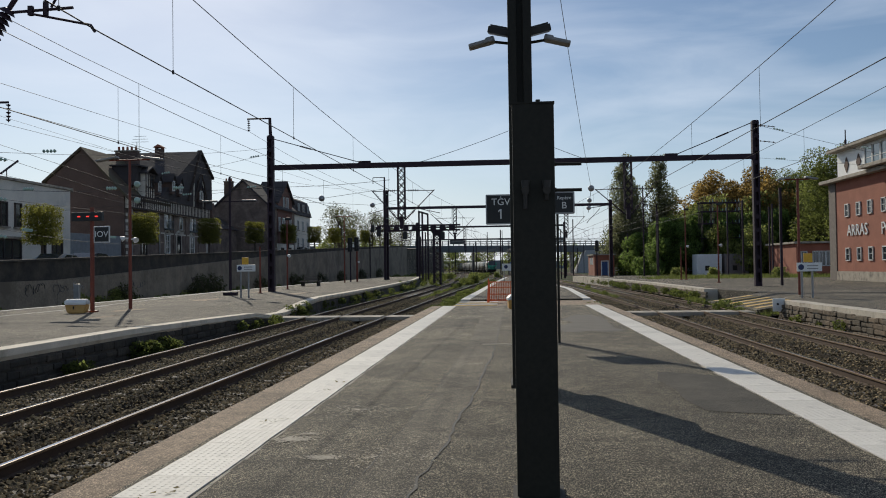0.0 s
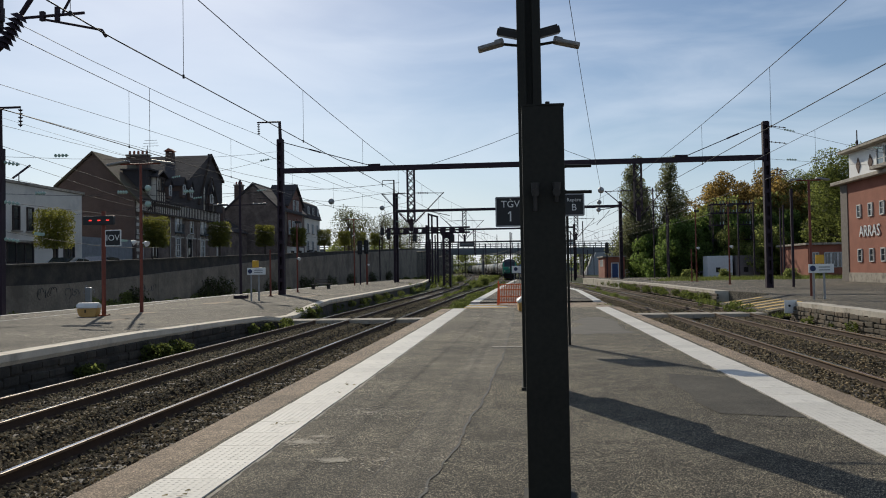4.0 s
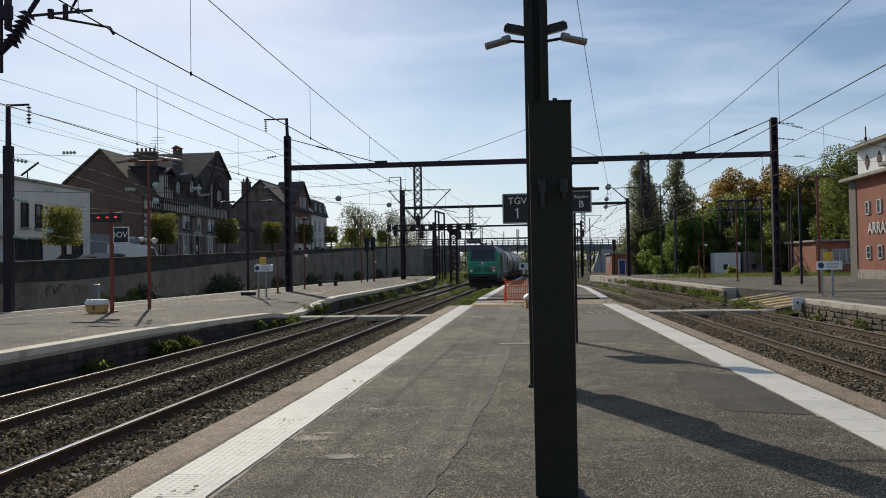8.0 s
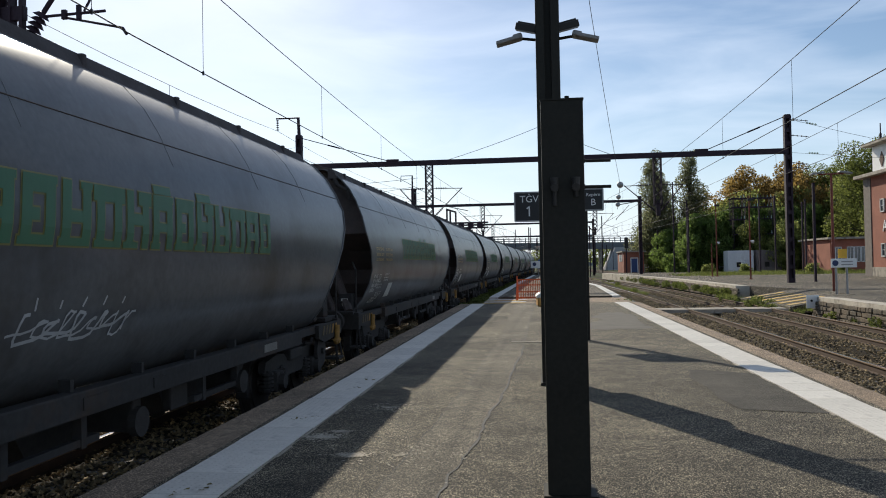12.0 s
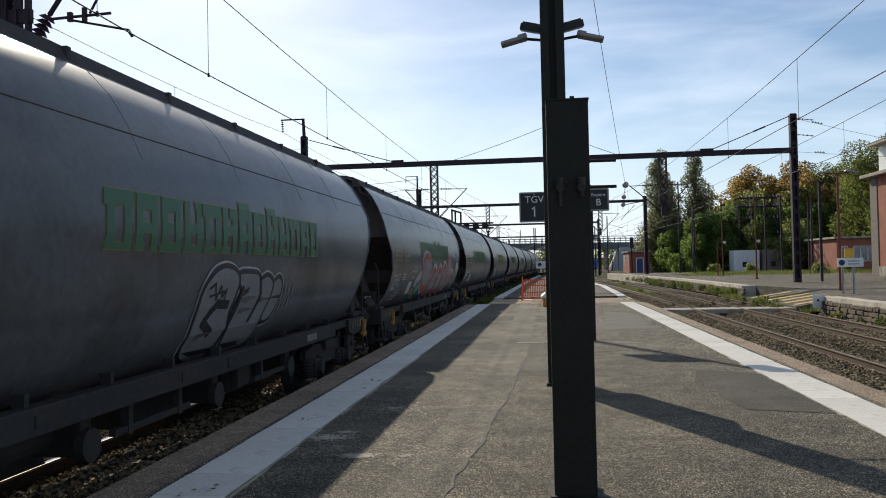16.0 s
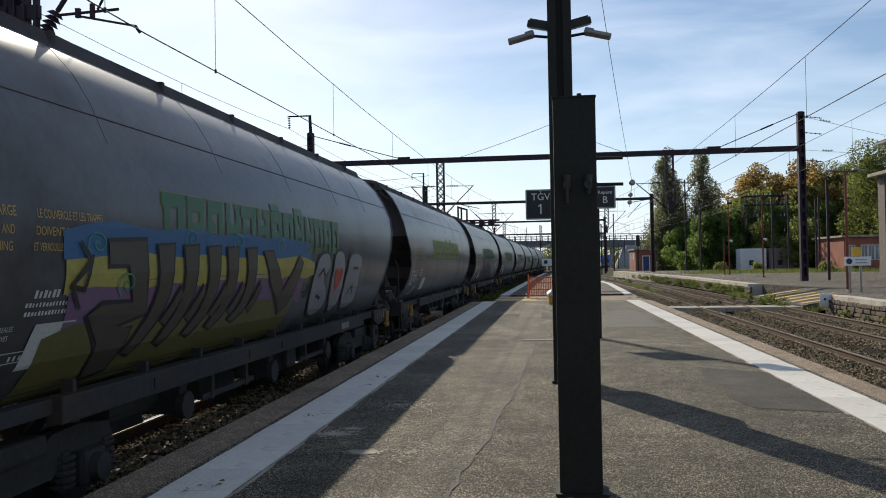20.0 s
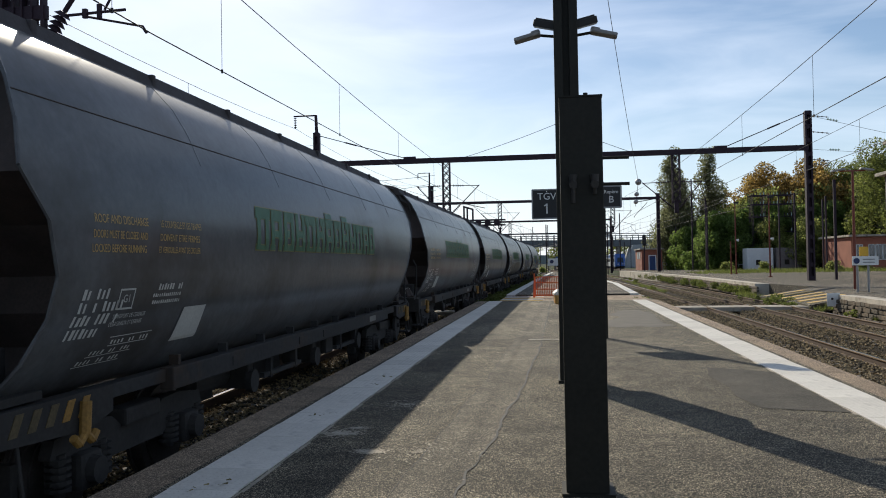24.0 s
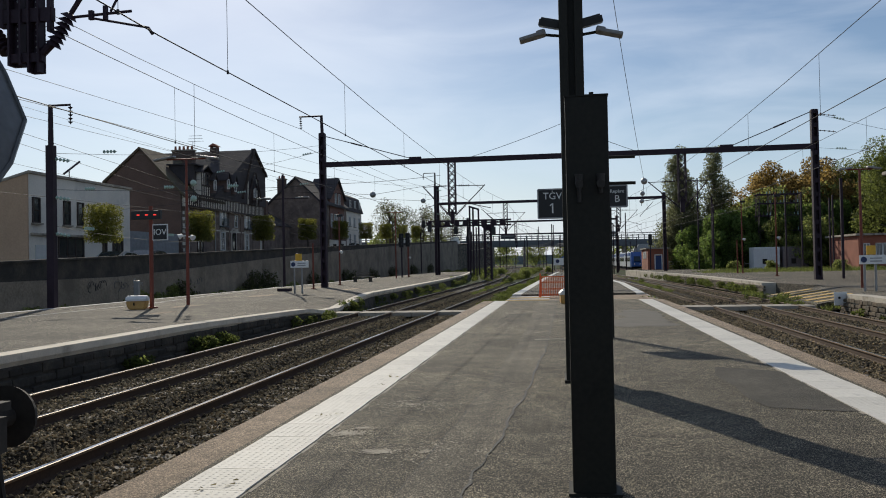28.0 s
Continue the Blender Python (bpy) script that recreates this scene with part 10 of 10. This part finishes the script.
        spray(w, "graffiti_strokes", stroke([(4.9, 1.96), (5.05, 1.87), (5.22, 1.83), (5.32, 1.71), (5.36, 1.58)], 0.045), INK, 0.030)
        spray(w, "graffiti_cloud", [loop([(5.29, 2.02), (5.39, 2.16), (5.55, 2.25), (5.71, 2.25), (5.79, 2.17), (5.92, 2.25), (6.08, 2.21), (6.16, 2.08), (6.12, 1.94), (6.0, 1.88), (5.89, 1.81), (5.81, 1.78), (5.66, 1.89), (5.52, 1.96)])], PALE, 0.0315)
        spray(w, "graffiti_flick", [[(5.81, 1.77), (6.0, 1.86), (6.02, 1.78), (5.98, 1.69), (5.9, 1.7)], [(4.98, 1.5), (5.05, 1.57), (5.27, 1.62), (5.4, 1.56), (5.15, 1.5)], [(5.25, 1.36), (5.7, 1.43), (5.68, 1.31), (5.33, 1.3)]], ORANGE_P, 0.032)
        spray(w, "graffiti_cloud", [loop([(-3.47, 1.67), (-3.36, 1.79), (-3.03, 1.89), (-2.6, 2.01), (-2.51, 1.87), (-2.7, 1.73), (-3.01, 1.64), (-3.19, 1.54)])], PALE, 0.010)
        spray(w, "graffiti_fill", [loop([(-3.01, 1.5), (-2.76, 1.65), (-2.6, 1.81), (-2.4, 1.66), (-2.5, 1.44), (-2.71, 1.33)]), loop([(-3.22, 1.27), (-3.01, 1.32), (-2.7, 1.3), (-2.6, 1.18), (-3.03, 1.19)])], TEAL, 0.0115)
        spray(w, "graffiti_flick", [loop([(-3.73, 1.43), (-3.5, 1.53), (-3.27, 1.52), (-3.29, 1.45), (-3.01, 1.4), (-2.92, 1.33), (-3.42, 1.36)])], ORANGE_P, 0.010)
        scribble(w, 77, 5.9, 6.5, 2.5, 2.66, 6, PALE, 0.022)
        scribble(w, 78, 5.95, 6.36, 2.32, 2.46, 5, PALE, 0.022)
        scribble(w, 79, -4.15, -3.3, 1.95, 2.08, 6, PALE, 0.022)
        scribble(w, 80, -4.0, -3.7, 1.78, 1.88, 3, PALE, 0.02)
    elif i == 12:
        for name, m, zl, zh, ya, yb, lift in (("graffiti_sky_band", SKY, 2.16, 2.46, -5.05, 1.0, 0.010), ("graffiti_band", LEMON, 1.95, 2.22, -5.02, 1.15, 0.012), ("graffiti_band", VIOLET, 1.62, 2.0, -4.95, 0.7, 0.011), ("graffiti_band", OLIVE, 1.14, 1.68, -5.15, 0.4, 0.013)):
            n = 16
            low = [(ya + (yb - ya) * k / n, zl + 0.03 * math.sin(2.1 * k + zl * 9)) for k in range(n + 1)]
            high = [(ya + (yb - ya) * k / n, zh + 0.022 * math.sin(1.7 * k + zh * 7) - (0.05 if k in (0, n) else 0.0)) for k in range(n, -1, -1)]
            for k in range(n):
                spray(w, name, [[low[k], low[k + 1], high[n - k - 1], high[n - k]]], m, lift)
        head = [(-4.46, 2.31), (-3.86, 2.34), (-3.84, 2.0), (-3.76, 1.72), (-4.22, 1.64), (-3.92, 1.6), (-3.97, 1.26), (-4.3, 1.22), (-4.4, 1.52), (-4.67, 1.75), (-4.5, 1.82), (-4.02, 1.82), (-4.16, 2.14), (-4.45, 2.14)]
        slashes = [[(y - 0.15, 2.3), (y + 0.15, 2.32), (y + 0.12, 1.87), (y - 0.02, 1.6), (y - 0.24, 1.36 + 0.035 * k), (y - 0.4, 1.38 + 0.035 * k), (y - 0.2, 1.66), (y - 0.1, 1.91)] for k, y in enumerate((-3.5, -2.98, -2.44, -1.95, -1.38))]
        tail = [(-0.98, 2.29), (-0.66, 2.28), (-0.16, 1.78), (0.42, 2.23), (0.58, 2.17), (0.2, 1.6), (-0.05, 1.5), (-0.68, 1.9)]
        links = [[(y + 0.02, 1.62), (y + 0.16, 1.58), (y + 0.36, 1.86), (y + 0.3, 1.92)] for y in (-3.45, -2.95, -2.4, -1.9, -1.34)]
        for k, q in enumerate([head, tail] + links + slashes):
            spray(w, "graffiti_outline", [swell(q, 0.04)], INK, 0.018 + 0.0003 * k)
            spray(w, "graffiti_fill", [q], BROWN_P, 0.023 + 0.0003 * k)
        spray(w, "graffiti_scrawl", stroke([(-4.85, 2.3), (-4.71, 2.16), (-4.93, 2.0), (-4.7, 2.2), (-4.78, 1.95), (-4.95, 1.98), (-4.82, 1.82)], 0.035), INK, 0.028)
        swirls = []
        for cy, cz in ((-4.6, 2.3), (-2.95, 2.38), (-1.75, 2.38), (-0.3, 2.36), (-4.15, 1.98)):
            swirls += stroke([(cy + 0.012 * k * math.cos(0.75 * k), cz + 0.008 * k * math.sin(0.75 * k)) for k in range(15)], 0.014)
        spray(w, "graffiti_swirl", swirls, TEAL, 0.0165)
        letters = (loop([(1.42, 1.42), (1.15, 1.8), (1.4, 2.2), (1.9, 2.28), (2.0, 2.08), (1.72, 1.9), (2.1, 1.6), (1.95, 1.36)]), loop([(2.6, 1.38), (2.2, 1.8), (2.35, 2.27), (2.85, 2.28), (2.9, 1.85), (2.95, 1.45)]), loop([(3.4, 1.38), (3.05, 1.8), (3.35, 2.26), (4.1, 2.24), (4.0, 1.85), (4.1, 1.45)]))
        for k, q in enumerate(letters):
            spray(w, "graffiti_outline", [swell(q, 0.045)], INK, 0.014 + 0.0003 * k)
            spray(w, "graffiti_fill", [q], SILVER, 0.018 + 0.0003 * k)
        spray(w, "graffiti_strokes", stroke([(1.4, 1.95), (1.62, 2.05), (1.75, 1.95)], 0.05) + stroke([(1.5, 1.65), (1.75, 1.6)], 0.05), INK, 0.022)
        spray(w, "graffiti_strokes", stroke([(3.4, 1.62), (3.6, 1.75), (3.75, 1.6)], 0.05) + stroke([(3.5, 2.05), (3.8, 2.05)], 0.05), INK, 0.0222)
        spray(w, "graffiti_heart", [loop([(2.3, 2.0), (2.42, 2.06), (2.54, 2.0), (2.66, 2.07), (2.78, 1.98), (2.72, 1.84), (2.5, 1.68), (2.36, 1.84)])], RED, 0.0224)
        scribble(w, 81, 0.75, 1.1, 1.62, 1.95, 3, INK, 0.018)
    elif i == 14:
        wild(w, 31, -3.6, 1.6, 1.25, 2.2, 7, 0.13, ((PALE, 0.05), (INK, 0.015), (VIOLET, -0.03)), 0.2)
        wild(w, 32, 1.8, 4.6, 1.3, 2.1, 4, 0.06, ((PALE, 0.0),), 0.3)
    elif i == 21:
        spray(w, "graffiti_shade", [loop([(-4.6, 1.67), (-2.5, 1.75), (-0.7, 1.67), (1.6, 1.5), (3.6, 1.2), (2.0, 1.08), (-1.35, 1.06), (-4.0, 1.17)])], DRAB, 0.004)
        spray(w, "graffiti_shade", [loop([(-0.38, 2.1), (1.11, 2.16), (3.6, 2.22), (5.2, 2.05), (5.4, 1.5), (3.4, 1.3), (0.75, 1.32), (-0.72, 1.67)])], DRAB, 0.0055)
        letters = ([(-4.63, 2.12), (-4.35, 2.16), (-4.37, 1.94), (-4.51, 1.8)], [(-4.29, 2.0), (-4.15, 2.03), (-4.14, 1.87), (-4.24, 1.66), (-4.33, 1.68), (-4.29, 1.86)], [(-3.95, 1.99), (-3.63, 2.02), (-3.06, 2.0), (-2.97, 1.9), (-3.03, 1.69), (-3.04, 1.48), (-3.17, 1.49), (-3.23, 1.77), (-3.33, 1.88), (-3.56, 1.88), (-3.69, 1.72), (-3.7, 1.52), (-3.96, 1.52), (-3.92, 1.79)], [(-2.92, 1.97), (-2.57, 2.0), (-2.32, 1.96), (-2.37, 1.74), (-2.45, 1.55), (-2.72, 1.44), (-2.93, 1.48), (-2.93, 1.76)], [(-2.22, 1.96), (-1.69, 1.98), (-1.81, 1.87), (-2.1, 1.84), (-2.18, 1.65), (-2.35, 1.56), (-2.4, 1.77)], [(-1.4, 2.05), (-1.46, 1.86), (-1.5, 1.66), (-1.66, 1.7)])
        for k, q in enumerate(letters):
            spray(w, "graffiti_rim", [swell(q, 0.075)], MOSS, 0.007 + 0.0003 * k)
            spray(w, "graffiti_outline", [swell(q, 0.045)], INK, 0.011 + 0.0003 * k)
            spray(w, "graffiti_fill", [q], TAN_P if k else MAUVE, 0.0145 + 0.0003 * k)
        spray(w, "graffiti_strokes", stroke([(-2.72, 1.84), (-2.62, 1.68), (-2.74, 1.58)], 0.07), INK, 0.018)
        spray(w, "graffiti_dot", [blob(-3.83, 2.22, 0.13, 0.1)], TAN_P, 0.008)
        spray(w, "graffiti_scrawl", stroke([(0.89, 1.9), (1.1, 2.16), (2.0, 2.05), (2.6, 2.18), (3.5, 2.2), (4.1, 2.28), (4.6, 2.0)], 0.04), MOSS, 0.009)
        spray(w, "graffiti_scrawl", stroke([(0.2, 1.6), (0.9, 1.85), (0.7, 1.5), (1.8, 1.9), (1.7, 1.6), (2.9, 1.95), (2.8, 1.6)], 0.03), MOSS, 0.0095)
    elif i == 22:
        spray(w, "graffiti_shade", [loop([(-4.2, 1.7), (-2.4, 1.74), (-0.5, 1.67), (1.36, 1.66), (3.1, 1.62), (2.5, 1.33), (0.5, 1.2), (-2.2, 1.16), (-4.3, 1.2)])], DRAB, 0.004)
        blocks = ([(-4.3, 2.1), (-3.5, 2.28), (-3.35, 1.95), (-3.6, 1.68), (-4.1, 1.62)], [(-3.25, 2.25), (-2.5, 2.3), (-2.55, 1.98), (-2.75, 1.7), (-3.2, 1.72)], [(-2.35, 2.26), (-1.6, 2.3), (-1.65, 1.95), (-1.9, 1.7), (-2.3, 1.68)], [(-1.45, 2.25), (-0.75, 2.28), (-0.8, 1.95), (-0.95, 1.66), (-1.4, 1.7)], [(-0.62, 2.23), (-0.27, 2.29), (0.12, 2.31), (0.07, 2.01), (0.06, 1.78), (-0.14, 1.66), (-0.45, 1.65)], [(0.17, 2.25), (0.7, 2.28), (0.65, 2.0), (0.52, 1.75), (0.15, 1.72)], [(0.89, 2.27), (1.51, 2.3), (1.47, 1.98), (1.36, 1.84), (1.15, 1.74)], [(1.63, 2.28), (2.45, 2.31), (2.36, 1.96), (2.2, 1.85), (1.87, 1.74), (1.63, 1.77)], [(2.57, 2.24), (3.7, 2.3), (3.5, 1.93), (3.1, 1.64), (2.6, 1.61)])
        for k, q in enumerate(blocks):
            spray(w, "graffiti_fill", [q], MAUVE, 0.007 + 0.0003 * k)
            ya, yb = min(p[0] for p in q), max(p[0] for p in q)
            lines = []
            for j in range(11):
                z = 1.78 + 0.045 * j
                if k % 2:
                    lines += stroke([(ya + 0.12 * (yb - ya), z), (ya + 0.5 * (yb - ya), z + 0.012), (ya + (0.74 + 0.05 * (j % 3)) * (yb - ya), z + 0.006)], 0.018)
                else:
                    y = ya + (yb - ya) * (0.12 + 0.068 * j)
                    lines += stroke([(y, 1.86 + 0.03 * (j % 4)), (y + 0.02, 2.2 - 0.02 * (j % 3))], 0.018)
            spray(w, "graffiti_hatch", lines, SILVER, 0.0105 + 0.0002 * k)
        for k, q in enumerate(([(0.79, 2.24), (1.11, 1.75), (0.53, 1.66)], [(2.05, 2.02), (2.12, 1.59), (1.48, 1.7)], [(-1.9, 2.1), (-1.5, 1.7), (-2.1, 1.62)], [(-3.1, 2.05), (-2.9, 1.62), (-3.5, 1.68)])):
            spray(w, "graffiti_outline", [q], INK, 0.0125 + 0.0002 * k)
            spray(w, "graffiti_gap", [swell(q, -0.035)], SLATE_P, 0.0145 + 0.0002 * k)
        for k, q in enumerate(([(0.12, 2.31), (0.09, 2.01), (0.11, 1.62)], [(1.54, 2.3), (1.55, 1.88), (1.39, 1.72)], [(2.5, 2.31), (2.44, 1.9), (2.38, 1.73), (3.08, 1.77)], [(-0.7, 2.3), (-0.74, 1.95), (-0.86, 1.6)], [(-2.42, 2.3), (-2.46, 1.95), (-2.6, 1.64)])):
            spray(w, "graffiti_strokes", stroke(q, 0.055), INK, 0.0165 + 0.0002 * k)
    elif i == 23:
        spray(w, "graffiti_outline", [blob(-3.0, 1.72, 1.0, 0.64, 0.5, 28), blob(-1.3, 1.8, 0.62, 0.56, 0.3), blob(-0.25, 1.85, 0.6, 0.5, 0.3)], NAVY, 0.010)
        spray(w, "graffiti_fill", [blob(-3.0, 1.72, 0.94, 0.59, 0.5, 28), blob(-1.3, 1.8, 0.52, 0.48, 0.3), blob(-0.25, 1.85, 0.5, 0.42, 0.3)], SKY, 0.014)
        spray(w, "graffiti_fill", [blob(-3.0, 1.72, 0.8, 0.48, 0.5, 28), blob(-1.35, 1.7, 0.36, 0.3, 0.3), blob(-0.3, 1.72, 0.36, 0.26, 0.3)], PALE_LEMON, 0.018)
        star = []
        for k in range(4):
            a = math.pi * k / 4 + 0.2
            star += stroke([(-3.0 - 0.4 * math.cos(a), 1.72 - 0.3 * math.sin(a)), (-3.0 + 0.4 * math.cos(a), 1.72 + 0.3 * math.sin(a))], 0.05)
        spray(w, "graffiti_strokes", star, NAVY, 0.022)
        spray(w, "graffiti_strokes", stroke([(-1.6, 2.1), (-1.1, 1.95), (-1.5, 1.5)], 0.05) + stroke([(-0.5, 2.1), (0.0, 2.0), (-0.45, 1.8), (-0.1, 1.55)], 0.05), NAVY, 0.026)
        wild(w, 24, 1.5, 6.0, 1.25, 2.1, 4, 0.3, ((INK, 0.06), (PALE_LEMON, 0.025), (ICE, 0.0)), 0.3, INK)
        pinks = [blob(y, z, 0.13 * k, 0.12 * k, 0.2, 10) for y, z, k in ((0.25, 1.9, 1.3), (0.45, 1.98, 0.7), (1.35, 1.86, 1.0), (2.55, 2.15, 0.9), (3.6, 2.22, 0.9), (4.7, 2.22, 1.0), (-4.4, 1.5, 1.0), (-4.6, 1.9, 0.6), (-3.9, 2.4, 0.7), (-5.0, 1.2, 0.9), (-2.0, 1.2, 0.7), (5.4, 2.25, 0.6))]
        spray(w, "graffiti_dots", pinks, PINK, 0.030)
        rays = []
        for k in range(26):
            y = -4.2 + 0.4 * k
            rays += stroke([(y, 2.22 + 0.05 * (k % 3)), (y + 0.06 - 0.05 * (k % 4), 2.34 + 0.06 * (k % 2))], 0.02)
        spray(w, "graffiti_rays", rays, PALE, 0.031)
        for text, y, z, a in (("TEL,", 0.78, 2.11, 8), ("PERE", 1.08, 1.93, 8), ("TEL", 0.74, 1.76, 8), ("FILS!", 0.55, 1.56, 6)):
            shell_words(text, 0.21, y, z, a, PALE, w)


OLIVE, BROWN_P = paint("spray_olive", (0.12, 0.105, 0.03)), paint("spray_brown", (0.06, 0.05, 0.034))
DRAB, MAUVE, MOSS, TAN_P, SLATE_P, RUST_P = (paint("spray_" + n, c) for n, c in (("drab", (0.082, 0.072, 0.056)), ("mauve", (0.155, 0.135, 0.138)), ("moss", (0.035, 0.085, 0.05)), ("tan", (0.20, 0.175, 0.13)), ("slate", (0.062, 0.068, 0.082)), ("rust", (0.23, 0.05, 0.038))))
DULL = paint("spray_dull_grey", (0.105, 0.105, 0.11))
LIME, NAVY, ICE, PALE_LEMON = paint("spray_lime", (0.17, 0.18, 0.025)), paint("spray_navy", (0.015, 0.03, 0.09)), paint("spray_ice", (0.085, 0.115, 0.16)), paint("spray_pale_lemon", (0.32, 0.31, 0.15))
for i, w in enumerate(WAGONS):
    off = {6: 0.3, 7: 0.4, 9: -0.2, 12: -0.5, 19: -0.25}.get(i, 0.0)
    if i in (9, 13):
        stamped("bright_outline", LIV_RIM, RIM_BRIGHT, w, 0.003, "yellow rim of the lettering blocks", 0.00004, off)
        stamped("bright_block", LIV_GREEN, LIME_BLOCK, w, 0.0075, "yellow-green lettering blocks", 0.00004, off)
    else:
        stamped("logo_outline" if i % 3 else "faded_outline", LIV_RIM, RIM_PAINT if i % 3 else RIM_FADED, w, 0.003, "thin yellow rim of the green blocks", 0.00004, off)
        stamped("logo_block", LIV_GREEN, GREEN_PAINT, w, 0.0075, "green lettering blocks", 0.00004, off)
    for key, text, size, wide, y, z, m in NOTICES:
        if key not in shared:
            shared[key] = shell_words(text, size, y, z, 0, m, w, "stencilled_line", 0.005, "LEFT", wide)
        else:
            shell_copy = new("stencilled_line", shared[key].data)
            shell_copy.parent = w
    stamped("data_stencil", MARKS, CREAM_PAINT, w, 0.004, "pale stencilled data marks")
    stamped("placard", PLACARD, CREAM_PAINT, w, 0.010, "pale slanted placard", 0.0, off)
    if i in (5, 6, 7, 12, 14, 21, 22, 23):
        graffiti(w, i)
        w["label"] = "dark grey grain hopper wagon covered with colourful graffiti"
    elif i == 0:
        scribble(w, 3, -2.0, -0.5, 1.58, 1.82, 5, PALE, 0.026)
    elif i == 10:
        spray(w, "graffiti_scrawl", stroke([(2.62, 1.78), (2.78, 1.92), (2.7, 1.7), (2.92, 1.9), (3.02, 1.9), (2.98, 1.72), (3.17, 1.9), (3.12, 1.55), (3.27, 1.92), (3.3, 1.82), (3.13, 1.72)], 0.045), LEMON, 0.006, "yellow sprayed scrawl")
        scribble(w, 90, 3.9, 5.2, 1.62, 1.82, 4, DULL, 0.02)
    elif i == 19:
        for k in range(3):
            scribble(w, 60 + k, 4.55, 5.75 - 0.1 * k, 1.5 + 0.27 * k, 1.72 + 0.27 * k, 5, SILVER, 0.022)

# slanted green word on the locomotive's side
for text, size, y0, z0, wide in (("F", 1.3, -2.16, 1.62, 1.3), ("RET", 1.04, -1.24, 1.62, 1.16)):
    ob = words("lettering", text, size, Matrix(), LOCO_GREEN, loco, 0.0, "LEFT", 0.028)
    low = min(v.co.y for v in ob.data.vertices)
    for v in ob.data.vertices:
        u, q = v.co.x, v.co.y - low
        v.co = (1.482, y0 + u * wide + q * 0.62, z0 + q)


# ---- motion ----
SPEED = 24.0


def train_pose(y):
    """Pose of a vehicle on track 1 whose middle is at y along the line."""
    a, b = y - 5.0, y + 5.0
    xa, xb = T1 + bend_train(a), T1 + bend_train(b)
    return pose((xa + xb) / 2, y, Z_RAIL, 0, 0, math.degrees(-math.atan2(xb - xa, 10.0)))


def motions():
    times = [i * 1.0 for i in range(0, 29)]
    for ob, y11 in TRAIN:
        walk(ob, [(t, train_pose(y11 - SPEED * (t - 11.0))) for t in times])
    walk(van, [(t, pose(-29.0, 49.8 + 8.2 * (t - 7.0), street_z(49.8 + 8.2 * (t - 7.0)) - 0.27, 1.7, 0, 180)) for t in times])
    walk(ter, [(t, pose(16.6, 189.0 + 8.0 * (28.0 - t), Z_RAIL)) for t in times])


motions()
